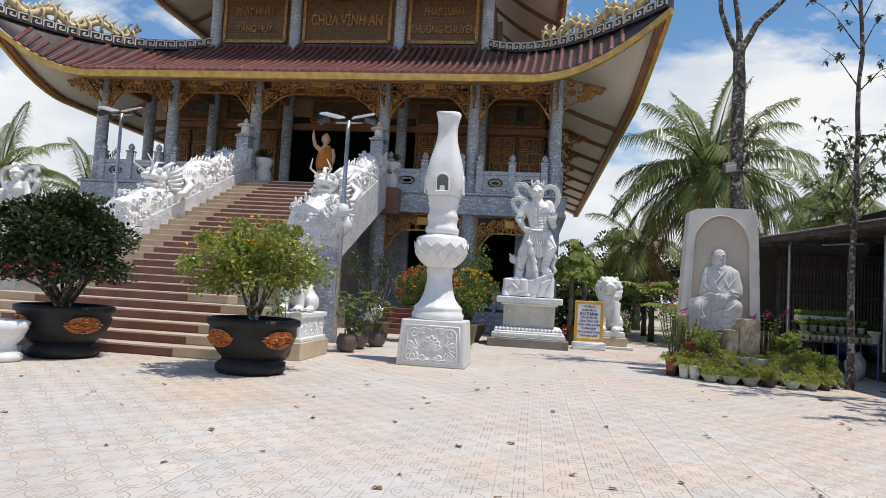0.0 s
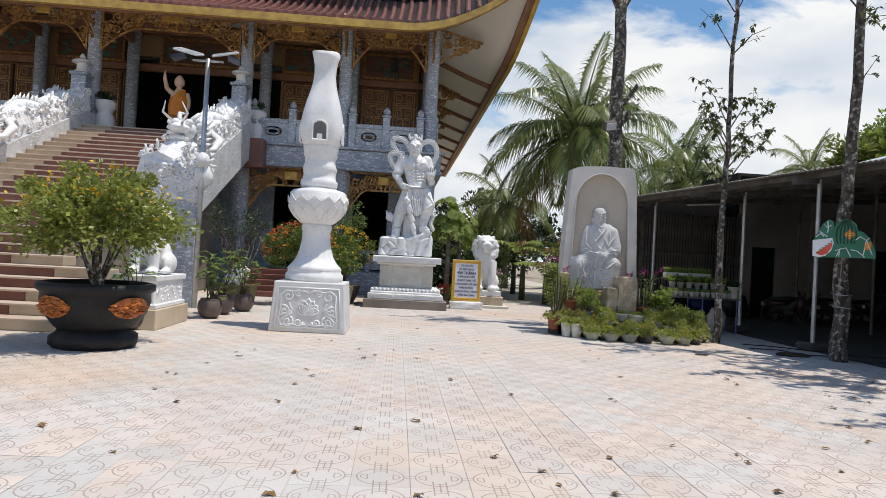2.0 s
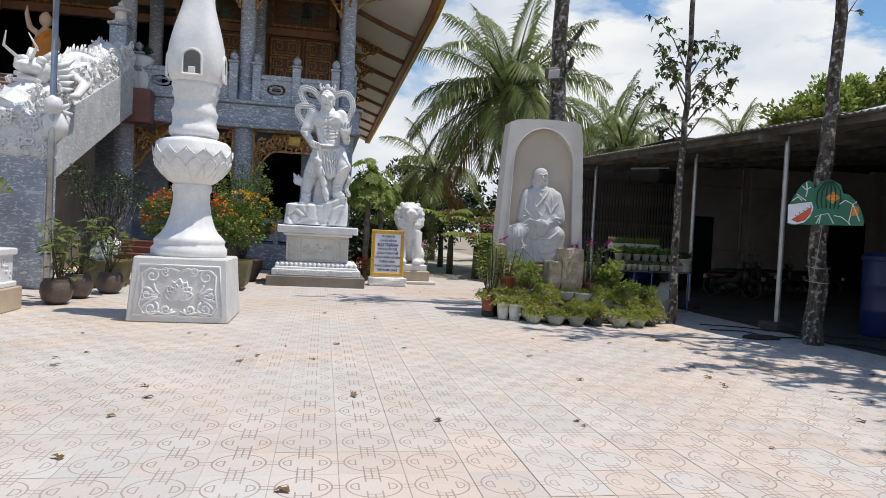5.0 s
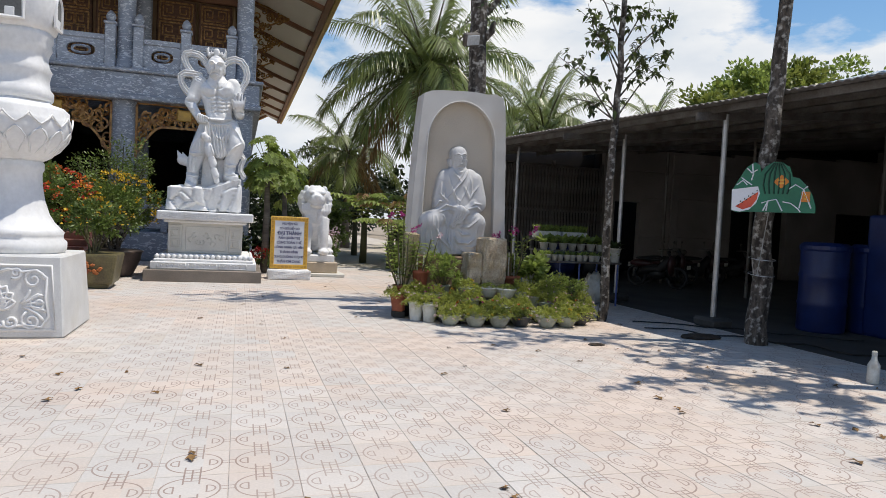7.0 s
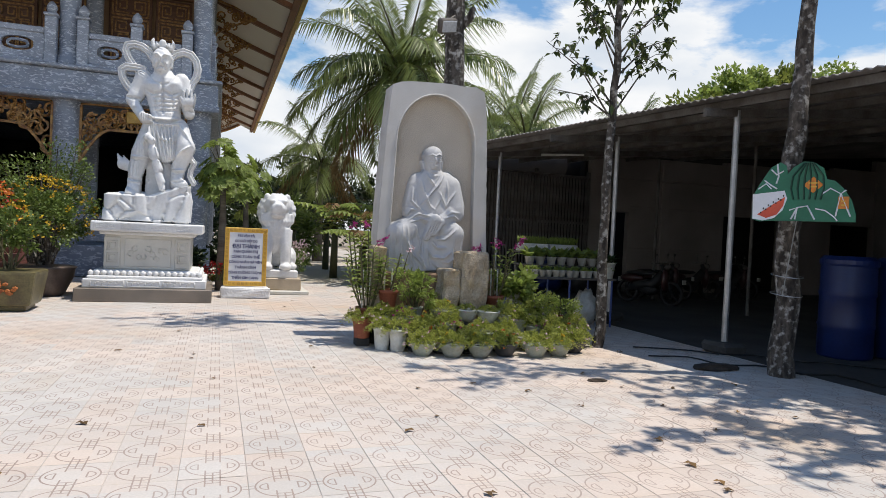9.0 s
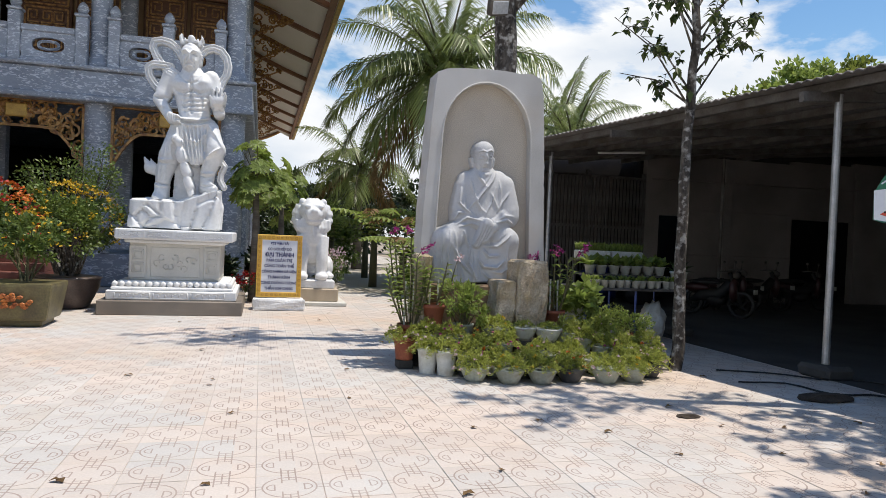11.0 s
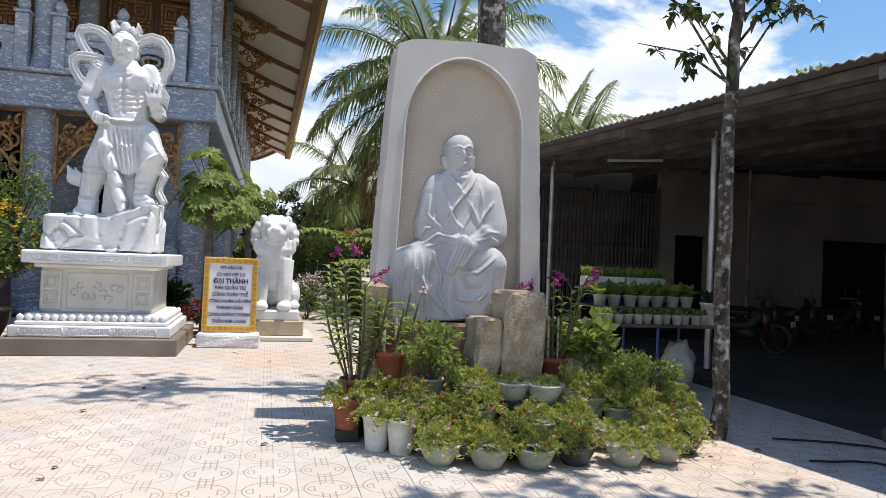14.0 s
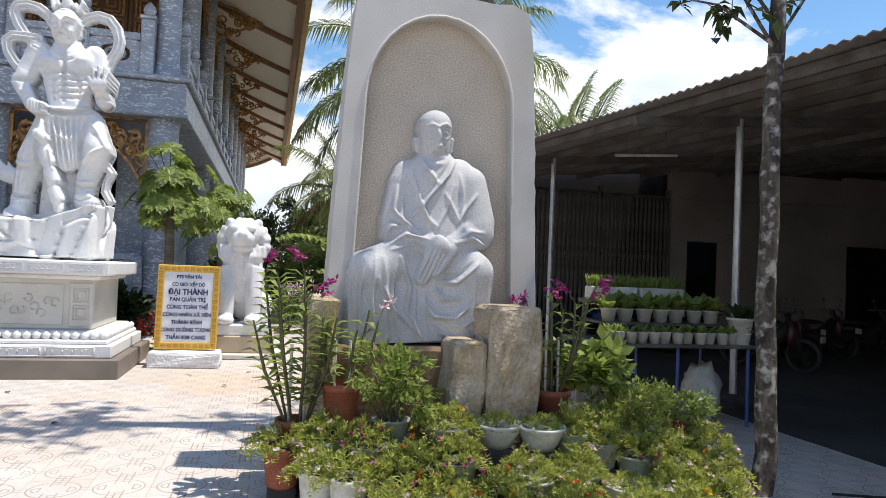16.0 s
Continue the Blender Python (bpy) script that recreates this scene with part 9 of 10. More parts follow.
shed = thing("open_shed", (10.0, 17.0, 0), "open-fronted shed with corrugated grey roof on steel posts", "shed")
SB = 24.0
bm = bmesh.new()
n_c = 150
y_a, y_b = 6.0, 24.3
prev = None
for i in range(n_c * 2 + 1):
    y = y_a + (y_b - y_a) * i / (n_c * 2)
    dz = 0.028 if i % 2 else 0.0
    xe = eave(y)
    row = [bm.verts.new((xe + (26.0 - xe) * f, y, 3.54 + 1.7 * f + dz)) for f in (0, 0.35, 1.0)]
    low = [bm.verts.new((v.co.x, y, v.co.z - 0.012)) for v in row]
    if prev:
        for a in range(2):
            bm.faces.new((prev[0][a], prev[0][a + 1], row[a + 1], row[a]))
            bm.faces.new((prev[1][a + 1], prev[1][a], low[a], low[a + 1]))
        bm.faces.new((prev[0][0], row[0], low[0], prev[1][0]))
    prev = (row, low)
part("roof_sheet", bm, M_SHEET, shed, "grey corrugated fibre-cement roof sheets")
for k, f in enumerate((0.015, 0.06, 0.12, 0.19, 0.27, 0.36, 0.46)):
    bm = bmesh.new()
    pts = [Vector((eave(y) + (26.0 - eave(y)) * f, y, 3.54 + 1.7 * f - 0.075)) for y in (y_a, 12, 18, y_b)]
    for a, b in zip(pts, pts[1:]):
        bar(bm, a, b, 0.05, 0.11, (0, 0, 1))
    part("purlin", bm, M_DSTEEL, shed)
PY = (7.0, 10.4, 13.8, 17.25, 20.7)
for y in PY:
    xe = {7.0: 9.1, 10.4: 8.5, 13.8: 8.0, 17.25: 8.3, 20.7: 7.35}[y]
    zt = 3.54 + 1.7 * (xe - eave(y)) / (26 - eave(y)) - 0.14
    bm = bmesh.new()
    tube(bm, [(xe, y, 0), (xe, y, zt)], 0.045, 12)
    part("post", bm, M_STEEL, shed, "galvanised round steel post")
    bm = bmesh.new()
    vs = soft_box(bm, xe - 0.22, xe + 0.22, y - 0.22, y + 0.22, -0.02, 0.16, 0.05)
    for v in vs:
        v.co += Vector((noise.noise(v.co * 4), noise.noise(v.co * 5), 0)) * 0.05
    part("footing", bm, M_CONC, shed, "rough dark concrete footing")
    bm = bmesh.new()
    f2 = 0.46
    bar(bm, (eave(y), y, 3.54 - 0.17), (eave(y) + (26 - eave(y)) * f2, y, 3.54 + 1.7 * f2 - 0.17), 0.07, 0.12, (0, 0, 1))
    part("truss", bm, M_DSTEEL, shed)
    if y > 9:
        bm = bmesh.new()
        tube(bm, [(12.4, y + 0.8, 0), (12.4, y + 0.8, 3.8)], 0.04, 10)
        part("inner_post", bm, M_DSTEEL, shed)
# back wall with door openings, and the slatted part
for a, b, z0, z1 in ((11.8, 12.25, 0, 4.1), (12.25, 13.2, 2.45, 4.1), (13.2, 16.85, 0, 4.2), (16.85, 19.2, 2.55, 4.3), (19.2, 21.5, 0, 4.4), (21.5, 23.5, 2.5, 4.5), (23.5, 26.0, 0, 4.9)):
    wl = part("wall_bay", slab(a, b, SB, SB + 0.2, z0, z1), M_SHEDWALL, shed, "grimy plaster back wall bay")
part("side_wall", slab(25.8, 26.0, 5.8, SB, 0, 5.2), M_SHEDWALL, shed)
# out of view, lengthened to keep sky light out of the shed
part("unseen_end_wall", slab(9.4, 26, 5.8, 6.0, 0, 3.5), M_SHEDWALL, shed)
for x in (14.5, 19.3, 23.6):
    part("pilaster", slab(x - 0.14, x + 0.14, SB - 0.08, SB - 0.002, 0, 4.1, 0.01), M_SHEDWALL, shed)
for z in (2.6, 1.3):
    part("wall_band", slab(13.2, 16.85, SB - 0.03, SB - 0.002, z, z + 0.06, 0.01), M_SHEDWALL, shed)
# back-room shell added to shut out the sky; its near-black colour holds the shade
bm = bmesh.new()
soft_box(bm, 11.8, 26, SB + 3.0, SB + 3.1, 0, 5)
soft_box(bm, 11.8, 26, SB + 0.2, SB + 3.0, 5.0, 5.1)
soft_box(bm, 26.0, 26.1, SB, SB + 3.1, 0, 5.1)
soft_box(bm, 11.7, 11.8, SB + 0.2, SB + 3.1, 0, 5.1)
part("shade_lining", bm, M_SHADE, shed)
me_slat = bpy.data.meshes.new("slat")
bm = bmesh.new()
soft_box(bm, -0.03, 0.03, -0.02, 0.02, 0.55, 3.42, 0.004)
bm.to_mesh(me_slat)
bm.free()
me_slat.materials.append(M_DSTEEL)
for k in range(34):
    ob = new("slat", me_slat)
    ob.parent = shed
    ob.matrix_parent_inverse = WM[shed.name].inverted()
    ob.location = (8.25 + 3.5 * k / 33, SB, 0)
bm = bmesh.new()
for z in (0.6, 2.0, 3.4):
    soft_box(bm, 8.15, 11.8, SB + 0.03, SB + 0.09, z, z + 0.07, 0.005)
for x in (8.2, 10.0, 11.75):
    soft_box(bm, x - 0.05, x + 0.05, SB + 0.02, SB + 0.12, 0, 3.6, 0.005)
part("slat_frame", bm, M_DSTEEL, shed)
# added near-black sheet that stands for shade and closes the sky gap behind the slats
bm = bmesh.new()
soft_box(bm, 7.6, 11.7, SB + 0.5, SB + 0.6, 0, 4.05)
part("shade_screen", bm, M_SHADE, shed)
for a, b, m, nm, lab in (((7.57, 19.0, 3.30), (8.59, 19.0, 3.38), M_PWHITE, "tube_lamp", "white tube lamp under the roof"), ((11.9, 23.85, 3.45), (20.0, 23.85, 3.55), M_SHEDWALL, "conduit", "grimy conduit along the back wall")):
    bm = bmesh.new()
    tube(bm, [a, b], 0.022, 8)
    part(nm, bm, m, shed, lab)
for x in (7.75, 8.4):
    bm = bmesh.new()
    tube(bm, [(x, 19.0, 3.31 + 0.08 * (x - 7.57)), (x, 19.0, 3.74)], 0.006, 4)
    part("hanger", bm, M_DSTEEL, shed)
# near-black floor colour takes in the roof's shade
floor = solo("shed_floor", slab(7.9, 26, 5.0, SB + 3.0, -0.05, 0.004), M_CONC, "bare grimy concrete shed floor with dust, its colour darkened further for roof shade", "floor", kind="structure")

# raised pale metal roof over the shed's middle
bm = bmesh.new()
prev = None
for i in range(121):
    y = 6.0 + 8.3 * i / 120
    dz = 0.02 if i % 2 else 0
    row = [bm.verts.new((x, y, z + dz)) for x, z in ((8.75, 3.80), (10.4, 4.28), (13.4, 4.14))]
    if prev:
        for a in range(2):
            bm.faces.new((prev[a], prev[a + 1], row[a + 1], row[a]))
    prev = row
rf = part("raised_roof", bm, M_SHEETW, shed, "pale corrugated metal roof raised over the shed")
sd = rf.modifiers.new("thickness", "SOLIDIFY")
sd.thickness = 0.02
for y in (6.05, 14.25):
    bm = bmesh.new()
    extrude(bm, [(8.8, 3.68), (8.8, 3.78), (10.4, 4.25), (13.2, 4.12), (13.2, 4.06)], pose(0, y, 0), 0.03)
    part("gable_board", bm, M_SHEETW, shed)

# plant stand under the shed's edge
st = thing("plant_stand", (6.9, 16.6, 0), "three-tier plant stand with a blue-legged table", "plant stand")
TX0s, TX1s, TYa, TYb = 5.95, 7.75, 16.2, 17.1
bm = bmesh.new()
soft_box(bm, TX0s, TX1s, TYa, TYb, 0.82, 0.86, 0.008)
part("tabletop", bm, M_DSTEEL, st)
for x in (TX0s + 0.06, 6.85, TX1s - 0.06):
    for y in (TYa + 0.05, TYb - 0.05):
        bm = bmesh.new()
        tube(bm, [(x, y, 0), (x, y, 0.82)], 0.018, 8)
        part("leg", bm, mat("blue_paint", (0.05, 0.10, 0.35), rough=0.4) if "blue_paint" not in bpy.data.materials else bpy.data.materials["blue_paint"], st)
for z, ya, yb in ((1.02, 16.5, 17.1), (1.24, 16.8, 17.15)):
    bm = bmesh.new()
    soft_box(bm, TX0s + 0.2, TX1s - 0.15, ya, yb, z, z + 0.03, 0.006)
    part("shelf", bm, M_DSTEEL, st)
    for x in (TX0s + 0.25, TX1s - 0.2):
        bm = bmesh.new()
        bar(bm, (x, yb - 0.06, 0.86), (x, yb - 0.06, z), 0.03)
        part("riser", bm, M_DSTEEL, st)


def cup_pot(x, y, z, r, h, leaf, lh, n, seed, wide=0.05, m=None):
    rng = random.Random(seed)
    t = thing("seedling_pot", (x, y, z), "small white plastic pot with a green seedling on the stand", "potted plant", "seedling pots")
    bm = bmesh.new()
    lathe(bm, [(r * 0.72, 0), (r, h * 0.9), (r * 1.1, h * 0.92), (r * 1.1, h), (r * 0.9, h * 0.98)], (0, 0, 0), 14)
    part("pot", bm, m or M_PWHITE, t, smooth=True, local=True)
    L = Leaves()
    for k in range(n):
        a, e = rng.uniform(0, 6.28), rng.uniform(0.3, 1.35)
        L.blade((r * 0.4 * math.cos(a), r * 0.4 * math.sin(a), h * 0.92), (math.cos(a) * math.cos(e), math.sin(a) * math.cos(e), math.sin(e)), lh * rng.uniform(0.6, 1.1), wide, 0.3)
    ob = new("seedling", L.mesh("seedling", leaf))
    ob.parent = t
    return t


pa = cup_pot(6.05, 16.27, 0.86, 0.065, 0.12, M_LEAFL, 0.14, 26, 1, 0.035)
for k in range(1, 13):
    copy_thing(pa, pose(6.05 + 0.132 * k, 16.27 + 0.02 * math.sin(k * 3), 0.86, 0, 0, 50 * k))
pb = cup_pot(6.25, 16.62, 1.05, 0.085, 0.14, M_LEAFL, 0.30, 22, 2, 0.11)
for k in range(1, 7):
    copy_thing(pb, pose(6.25 + 0.205 * k, 16.62 + 0.02 * math.sin(k * 2), 1.05, 0, 0, 70 * k))
bigpot = cup_pot(7.62, 16.3, 0.86, 0.13, 0.28, M_LEAFD, 0.30, 26, 3, 0.09)
pc = thing("planter_trough", (6.45, 16.95, 1.27), "white window trough thick with green seedlings", "planter", "seedling troughs")
bm = bmesh.new()
soft_box(bm, -0.28, 0.28, -0.09, 0.09, 0, 0.14, 0.015)
part("trough", bm, M_PWHITE, pc, local=True)
L = Leaves()
rng = random.Random(9)
for k in range(420):
    L.blade((rng.uniform(-0.26, 0.26), rng.uniform(-0.08, 0.08), 0.13), (rng.uniform(-0.4, 0.4), rng.uniform(-0.4, 0.4), 1), rng.uniform(0.12, 0.24), 0.025, 0.3)
ob = new("seedling_tuft", L.mesh("seedling_tuft", M_LEAFL))
ob.parent = pc
copy_thing(pc, pose(7.05, 16.95, 1.27, 0, 0, 180))
bm = bmesh.new()
blob(bm, (7.35, 16.55, 0.30), (0.2, 0.16, 0.34), 3, 0.35, 3)
for v in bm.verts:
    v.co.z = max(0.0, v.co.z)
solo("plastic_sack", bm, M_PWHITE, "crumpled white plastic sack under the plant stand", "sack", smooth=True)

# blue drums and crate
for k, (x, y, r, h) in enumerate(((9.75, 13.35, 0.36, 1.42), (10.55, 13.1, 0.36, 1.42))):
    t = thing("plastic_drum", (x, y, 0), "tall blue plastic drum inside the shed edge", "drum", "blue drums")
    bm = bmesh.new()
    lathe(bm, [(r * 0.95, 0), (r, 0.04), (r, h * 0.3), (r * 1.04, h * 0.33), (r, h * 0.36), (r, h * 0.62), (r * 1.04, h * 0.65), (r, h * 0.68), (r, h * 0.95), (r * 0.93, h), (r * 0.6, h * 1.01)], (x, y, 0), 28)
    part("drum", bm, M_BLUEP, t, smooth=True)
    bm = bmesh.new()
    lathe(bm, [(r * 1.03, h * 0.93), (r * 1.06, h * 0.95), (r * 1.06, h * 0.99), (r * 0.9, h * 1.03)], (x, y, 0), 28)
    part("lid", bm, M_BLUEP, t)
bm = bmesh.new()
soft_box(bm, 10.2, 11.3, 12.4, 13.0, 0, 1.95, 0.06, seg=2)
solo("blue_tank", bm, M_BLUEP, "large blue plastic tank beside the drums", "tank")


def motorbike(x, y, turn):
    t = thing("motorbike", (x, y, 0), "dark motorbike parked in the shed's shade", "motorbike", "parked motorbikes", turn=turn)
    for yy in (-0.6, 0.62):
        bm = bmesh.new()
        pts = [(0, yy + 0.27 * math.cos(2 * math.pi * k / 20), 0.29 + 0.27 * math.sin(2 * math.pi * k / 20)) for k in range(21)]
        tube(bm, pts, 0.045, 8)
        w = part("wheel", bm, M_BLACK, t, local=True, smooth=True)
        bm = bmesh.new()
        for k in range(8):
            a = math.pi * k / 4
            tube(bm, [(0, yy, 0.29), (0, yy + 0.24 * math.cos(a), 0.29 + 0.24 * math.sin(a))], 0.006, 4)
        ob = part("spokes", bm, M_BLACK, t, local=True)
        ob.parent = w
    bm = bmesh.new()
    tube(bm, [(0, -0.6, 0.3), (0, -0.45, 0.7), (0, -0.3, 1.0)], [0.04, 0.05, 0.05], 8)
    tube(bm, [(0, -0.35, 0.8), (0, -0.1, 0.5), (0, 0.35, 0.45), (0, 0.62, 0.3)], [0.1, 0.14, 0.14, 0.05], 10)
    blob(bm, (0, 0.0, 0.36), (0.14, 0.24, 0.16), 2)
    part("frame_body", bm, M_BLACK, t, local=True, smooth=True)
    bm = bmesh.new()
    blob(bm, (0, -0.42, 0.62), (0.16, 0.10, 0.3), 2)
    blob(bm, (0, 0.5, 0.62), (0.13, 0.36, 0.12), 2)
    part("fairing", bm, M_RED, t, local=True, smooth=True)
    bm = bmesh.new()
    blob(bm, (0, 0.28, 0.76), (0.14, 0.42, 0.06), 2)
    part("seat", bm, M_BLACK, t, local=True, smooth=True)
    bm = bmesh.new()
    tube(bm, [(-0.34, -0.2, 1.02), (-0.15, -0.32, 1.04), (0.15, -0.32, 1.04), (0.34, -0.2, 1.02)], 0.018, 6)
    for s in (-1, 1):
        tube(bm, [(0.22 * s, -0.3, 1.04), (0.26 * s, -0.3, 1.2)], 0.008, 4)
        blob(bm, (0.27 * s, -0.3, 1.24), (0.06, 0.02, 0.04), 1)
    part("handlebar", bm, M_DSTEEL, t, local=True)
    bm = bmesh.new()
    soft_box(bm, -0.09, 0.09, 0.86, 0.87, 0.5, 0.63, 0.004)
    soft_box(bm, -0.09, 0.09, -0.92, -0.90, 0.55, 0.66, 0.004)
    part("plate", bm, M_PWHITE, t, local=True)
    bm = bmesh.new()
    blob(bm, (0, -0.46, 0.95), (0.10, 0.08, 0.08), 2)
    part("headlight", bm, M_DSTEEL, t, local=True, smooth=True)
    return t


mb = motorbike(11.5, 20.4, 25)
for x, y, a in ((12.6, 21.5, 70), (13.9, 21.8, 80), (15.4, 22.0, 75)):
    copy_thing(mb, pose(x, y, 0, 0, 0, a))
# dark stacked goods against the slats
for k, (x, y, s) in enumerate(((8.8, 22.6, 0.7), (9.8, 22.9, 0.85), (10.9, 22.6, 0.7))):
    bm = bmesh.new()
    blob(bm, (x, y, s * 0.55), (s * 0.7, s * 0.5, s * 0.6), 3, 0.3, 2.5, seed=k)
    for v in bm.verts:
        v.co.z = max(v.co.z, 0.004)
    solo("covered_heap", bm, (M_BLACK, M_BLUEP)[0] if k != 1 else M_BLUEP, "tarpaulin-covered heap stored in the shed", "heap", "stored heaps", smooth=True)

# painted melon sign on the tree
ms = thing("melon_sign", (7.2, 11.95, 1.75), "cut-out painted board of green melons wired to a tree", "sign")
SW, SH = 1.06, 0.62
d_s = Vector((7.42 - 6.95, 11.42 - 12.32, 0)).normalized()
smm = Matrix.Translation((6.95, 12.3, 1.83)) @ Matrix.Rotation(math.atan2(d_s.y, d_s.x), 4, "Z")
sil = [(0.0, 0.02), (0.0, 0.28), (0.06, 0.40), (0.12, 0.50), (0.18, 0.60), (0.28, 0.66), (0.34, 0.62), (0.36, 0.52), (0.42, 0.60), (0.52, 0.66), (0.62, 0.65), (0.72, 0.58), (0.76, 0.46), (0.84, 0.44), (0.92, 0.36), (1.0, 0.24), (1.05, 0.08), (1.05, 0.0), (0.35, 0.0), (0.2, 0.0), (0.08, -0.01)]
bm = bmesh.new()
extrude(bm, sil, smm, 0.02)
part("board", bm, M_GRN, ms)


def paint(name, outline, m, off, lab=""):
    bm = bmesh.new()
    extrude(bm, outline, smm @ Matrix.Translation((0, -0.019, 0)), off)
    part(name, bm, m, ms, lab)


slice_o = [(0.01, 0.02), (0.0, 0.30), (0.34, 0.34), (0.37, 0.25), (0.33, 0.12), (0.24, 0.03), (0.12, 0.0)]
paint("slice_rind", slice_o, M_SIGNW, 0.005, "white rind of the painted slice")
paint("slice_flesh", [(0.06, 0.07), (0.35, 0.27), (0.335, 0.17), (0.27, 0.07), (0.16, 0.03)], M_REDF, 0.008, "red flesh of the painted slice")
for k in range(6):
    bm = bmesh.new()
    x0 = 0.45 + 0.06 * k
    tube(bm, [smm @ Vector((0.57 + (x0 - 0.60) * f, -0.024, z)) for f, z in ((0.3, 0.645), (1.0, 0.5), (1.1, 0.36), (0.9, 0.24))], 0.011, 5)
    part("rind_stripe", bm, M_GRND, ms)
paint("label_card", [(0.53, 0.40), (0.63, 0.49), (0.73, 0.40), (0.63, 0.31)], mat("orange_card", (0.75, 0.25, 0.03), rough=0.5), 0.010, "orange diamond card")
paint("label_card", [(0.88, 0.14), (0.98, 0.14), (0.98, 0.27), (0.88, 0.27)], bpy.data.materials["orange_card"], 0.010)
bm = bmesh.new()
for a, b in (((0.58, 0.42), (0.68, 0.42)), ((0.60, 0.38), (0.67, 0.38)), ((0.91, 0.22), (0.95, 0.22)), ((0.91, 0.18), (0.95, 0.18))):
    bar(bm, smm @ Vector((a[0], -0.031, a[1])), smm @ Vector((b[0], -0.031, b[1])), 0.016, 0.004)
part("card_marks", bm, M_YEL, ms)
for pts in ([(0.06, 0.36), (0.14, 0.42), (0.20, 0.36)], [(0.12, 0.46), (0.20, 0.40), (0.26, 0.36)], [(0.19, 0.58), (0.25, 0.52), (0.32, 0.56)], [(0.25, 0.64), (0.27, 0.50), (0.25, 0.42)], [(0.42, 0.02), (0.48, 0.15), (0.58, 0.17), (0.66, 0.02)], [(0.66, 0.14), (0.76, 0.12), (0.85, 0.05), (0.88, 0.01)], [(0.72, 0.30), (0.80, 0.36), (0.90, 0.30), (0.86, 0.06)], [(0.95, 0.34), (0.90, 0.30), (1.0, 0.06)], [(0.40, 0.12), (0.48, 0.15), (0.46, 0.02)]):
    bm = bmesh.new()
    tube(bm, [smm @ Vector((u, -0.024, v)) for u, v in pts], 0.009, 4)
    part("white_line", bm, M_SIGNW, ms)
bm = bmesh.new()
for k in range(10):
    u = 0.10 + 0.026 * k
    blob(bm, smm @ Vector((u, -0.03, 0.09 + 0.018 * k + (0.03 if k % 2 else 0))), (0.008, 0.008, 0.012), 1)
part("seeds", bm, M_BLACK, ms)
bm = bmesh.new()
for z in (0.98, 1.2):
    tube(bm, [(7.52 + 0.175 * math.cos(a), 12.3 + 0.175 * math.sin(a), z + 0.02 * math.sin(a)) for a in (2 * math.pi * k / 16 for k in range(17))], 0.006, 4)
tube(bm, [(7.36, 12.2, 0.98), (7.33, 12.1, 1.4), (7.3, 12.0, 1.85)], 0.006, 4)
part("wire", bm, M_STEEL, ms)

# hoses, bottle and cover on the ground
for k, pts in enumerate((((6.6, 13.6, 0.02), (7.2, 12.9, 0.02), (8.0, 12.2, 0.02), (8.6, 11.2, 0.02), (9.4, 10.6, 0.02)), ((6.9, 14.2, 0.02), (7.7, 13.6, 0.02), (8.8, 12.9, 0.02), (9.6, 12.4, 0.02)))):
    bm = bmesh.new()
    limb(bm, pts, 0.011, 0.011, 6, 0.3, k)
    for v in bm.verts:
        v.co.z = max(0.002, v.co.z)
    solo("hose", bm, M_BLACK, "black hose lying along the paving edge", "hose", "yard hoses")
t = thing("spray_bottle", (7.05, 10.1, 0), "translucent white plastic bottle standing on the paving", "bottle")
bm = bmesh.new()
lathe(bm, [(0.05, 0), (0.06, 0.01), (0.06, 0.2), (0.03, 0.26), (0.025, 0.3)], (7.05, 10.1, 0), 16)
part("body", bm, M_PWHITE, t, smooth=True)
bm = bmesh.new()
lathe(bm, [(0.028, 0.3), (0.028, 0.34), (0.02, 0.35)], (7.05, 10.1, 0), 12)
part("cap", bm, M_PWHITE, t)
bm = bmesh.new()
blob(bm, (6.95, 12.75, 0.02), (0.30, 0.16, 0.05), 2, 0.5, 3)
solo("sacking", bm, M_SOIL, "flattened dark wet sacking on the paving", "sacking")
bm = bmesh.new()
blob(bm, (5.0, 12.3, 0.008), (0.11, 0.06, 0.02), 2, 0.5, 3)
solo("leaf_pile", bm, M_SOIL, "small damp clump of leaves on the paving", "leaf clump")

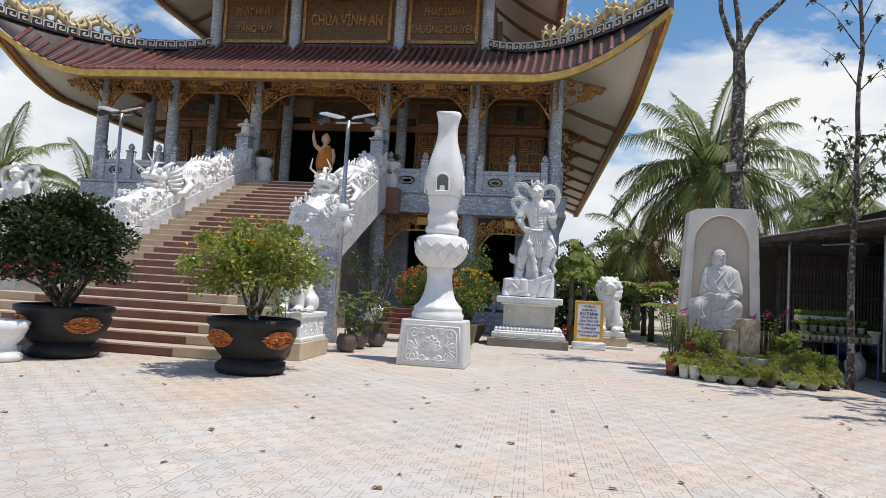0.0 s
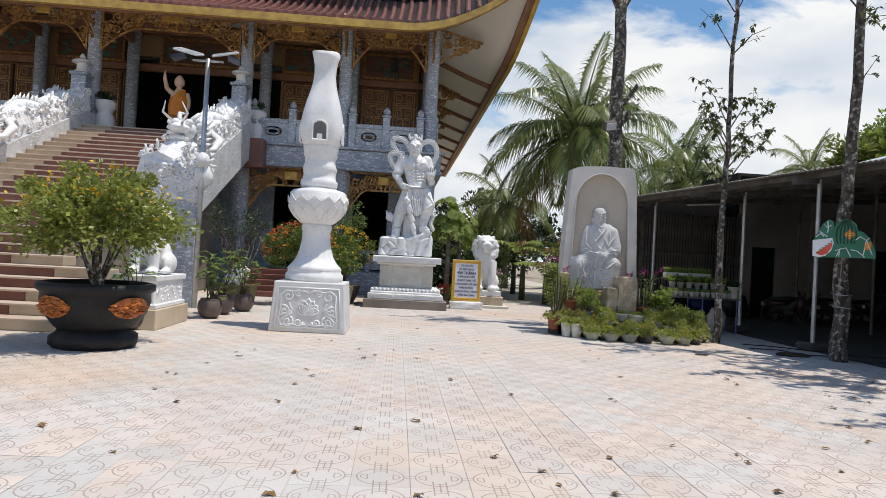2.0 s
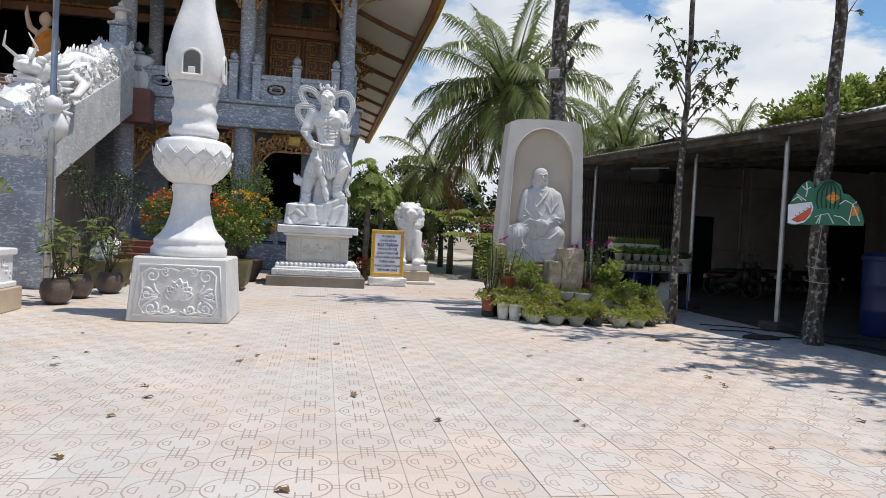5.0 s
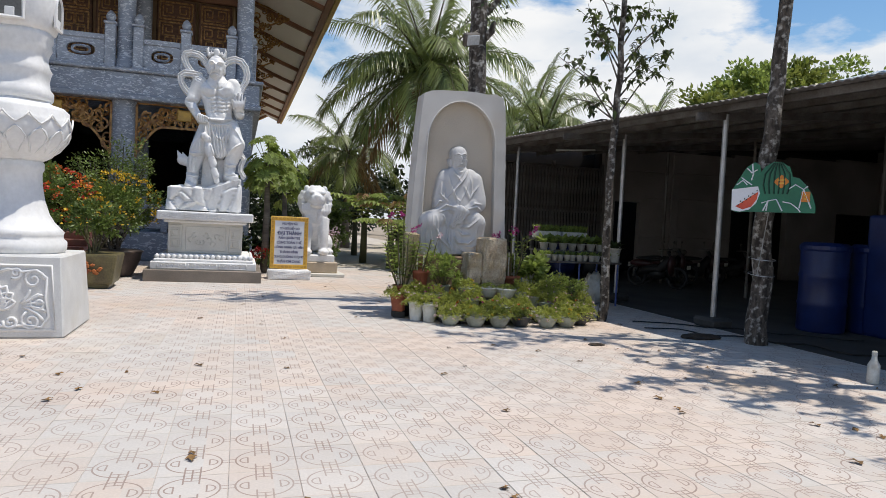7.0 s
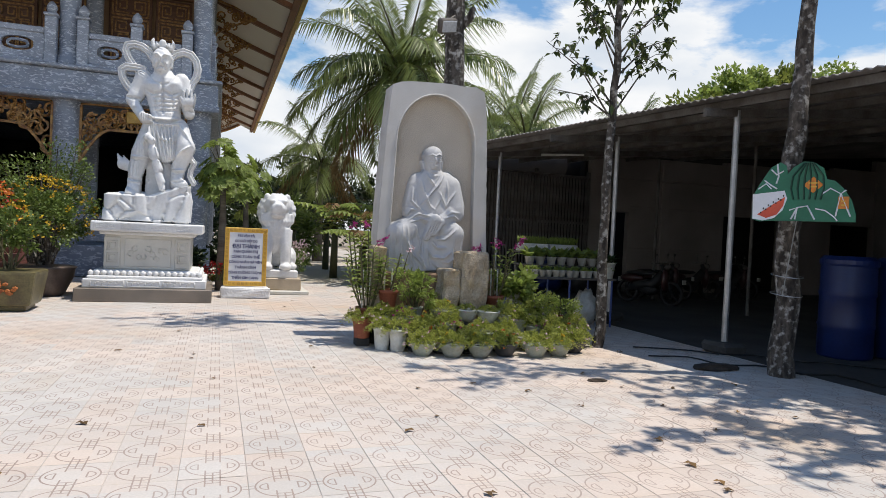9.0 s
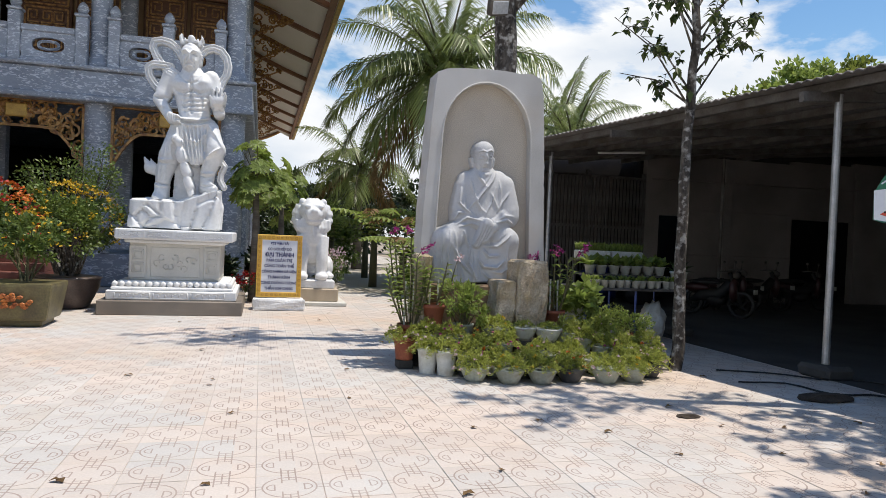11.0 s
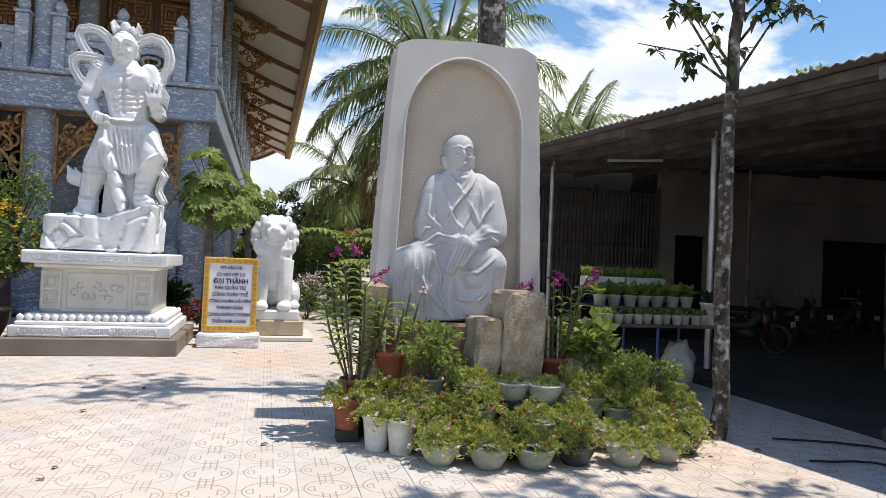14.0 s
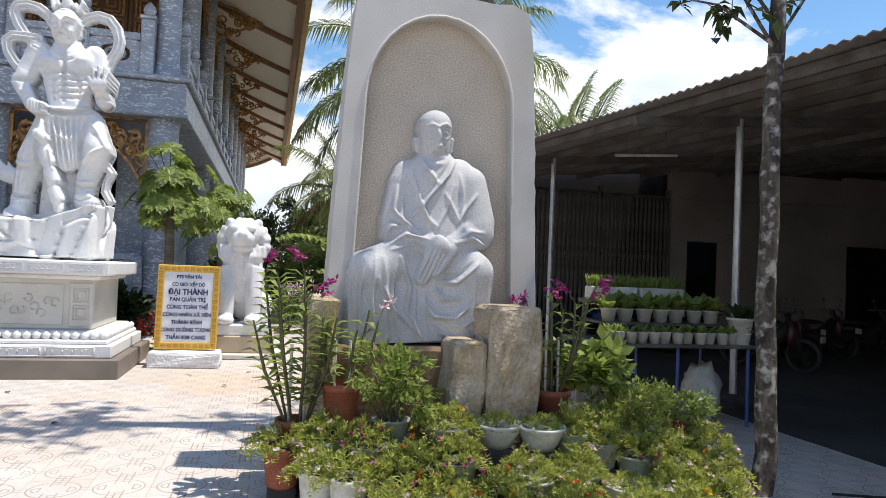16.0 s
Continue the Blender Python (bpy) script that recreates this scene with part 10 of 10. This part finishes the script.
# ---- solar lamp posts ----


def lamp_post(x, y, h):
    t = thing("solar_lamp_post", (x, y, 0), "slim grey post with twin solar lamp heads", "lamp post", "solar lamp posts")
    bm = bmesh.new()
    tube(bm, [(x, y, 0), (x, y, h)], [0.065, 0.05], 12)
    part("pole", bm, M_STEEL, t, smooth=True)
    bm = bmesh.new()
    bar(bm, (x - 0.35, y, h - 0.05), (x + 0.35, y, h - 0.05), 0.04)
    part("arm", bm, M_STEEL, t)
    for s in (-1, 1):
        m = pose(x + 0.42 * s, y - 0.1, h + 0.08, 18, -14 * s, 8 * s)
        bm = bmesh.new()
        soft_box(bm, -0.30, 0.30, -0.18, 0.18, 0, 0.05, 0.02, m)
        hd = part("lamp_head", bm, M_LAMP, t, "white lamp head with a panel on top")
        bm = bmesh.new()
        soft_box(bm, -0.27, 0.27, -0.15, 0.15, 0.05, 0.062, 0.005, m)
        ob = part("solar_panel", bm, M_LAMP, t)
        ob.parent, ob.matrix_parent_inverse = hd, Matrix()
        bm = bmesh.new()
        m2 = pose(x + 0.62 * s, y - 0.12, h - 0.02, -30, 20 * s, 0)
        soft_box(bm, -0.16, 0.16, -0.1, 0.1, -0.03, 0.03, 0.015, m2)
        part("spot", bm, M_PANEL, t, "dark spot lamp")


lamp_post(-5.0, 16.6, 5.75)
lamp_post(-13.75, 20.0, 6.7)
# hanging bell under the corner eave
t = thing("wind_bell", (-0.9, 26.2, 8.3), "dark bronze wind bell hanging under the eave", "bell")
bm = bmesh.new()
tube(bm, [(-0.9, 26.2, 10.2), (-0.9, 26.2, 8.9)], 0.012, 5)
part("chain", bm, M_BLACK, t)
bm = bmesh.new()
lathe(bm, [(0.16, 0), (0.13, 0.15), (0.10, 0.32), (0.12, 0.36), (0.18, 0.4), (0.05, 0.5)], (-0.9, 26.2, 8.4), 14)
for k in range(5):
    a = 1.2566 * k
    tube(bm, [(-0.9 + 0.17 * math.cos(a), 26.2 + 0.17 * math.sin(a), 8.8), (-0.9 + 0.17 * math.cos(a), 26.2 + 0.17 * math.sin(a), 8.1)], 0.012, 4)
part("bell", bm, M_BLACK, t)

# ---- fallen leaves ----
rng = random.Random(77)
me_fl = []
for k in range(4):
    L = Leaves()
    L.blade((-0.04, 0, 0.004), (1, 0.1 * k, 0.25), 0.085, 0.05, 0.2)
    L.blade((0.0, 0.01, 0.012), (0.3, 1, 0.3), 0.06, 0.04, 0.3)
    me_fl.append(L.mesh("fallen_leaf", M_LEAFFALL))
for k in range(210):
    x = rng.uniform(-7, 7.5)
    y = rng.uniform(1.5, 20) if k % 3 else rng.uniform(5, 13)
    if (2.6 < x < 6.2 and 13.4 < y < 16) or (-2.7 < x < -1.2 and 12.8 < y < 14.3) or (-1.4 < x < 1.1 and y > 19) or (x < -3.3 and y > 9.3):
        continue
    ob = new("fallen_leaf", me_fl[k % 4])
    s = rng.uniform(0.6, 1.15)
    ob.matrix_basis = pose(x, y, 0.003, rng.uniform(-8, 8), rng.uniform(-8, 8), rng.uniform(0, 360)) @ Matrix.Diagonal((s, s, s, 1))
    tagged(ob, "dry brown curled leaf fallen on the paving", "leaf", "fallen leaves")

# ---- paving tiles, last ----
def tile_verts(x, y, dz):
    g, b = 0.002, 0.003
    h = TP / 2 - g
    return [(x + sx * (h - i * b), y + sy * (h - i * b), dz - (0.0025 if i == 0 else 0.0)) for i in (0, 1) for sx, sy in ((-1, -1), (1, -1), (1, 1), (-1, 1))]


TILE_FACES = [(4, 5, 6, 7), (0, 1, 5, 4), (1, 2, 6, 5), (2, 3, 7, 6), (3, 0, 4, 7)]
me_tile = bpy.data.meshes.new("tile")
me_tile.from_pydata(tile_verts(0, 0, 0), [], TILE_FACES)
me_tile.materials.append(M_PAVE)
rng_t = random.Random(5)
rest_v, rest_f = [], []
i0, i1 = math.ceil((PX0 - TX0) / TP), math.floor((PX1 - TX0) / TP) - 1
j0, j1 = math.ceil((PY0 - TY0) / TP), math.floor((PY1 - TY0) / TP) - 1
for j in range(j0, j1 + 1):
    for i in range(i0, i1 + 1):
        x, y = TX0 + (i + 0.5) * TP, TY0 + (j + 0.5) * TP
        dz = rng_t.uniform(-0.0015, 0.0015)
        if (x - 2.2) ** 2 / 9.0 + (y - 10.4) ** 2 / 17.0 < 1.0:
            ob = new("tile", me_tile)
            ob.location = (x, y, dz)
            ob.parent = pavement
        else:
            n = len(rest_v)
            rest_v += tile_verts(x, y, dz)
            rest_f += [tuple(n + k for k in f) for f in TILE_FACES]
me_rest = bpy.data.meshes.new("tiles")
me_rest.from_pydata(rest_v, [], rest_f)
me_rest.materials.append(M_PAVE)
rest = new("tiles", me_rest)
rest.parent = pavement
rest["kind"] = "stuff"
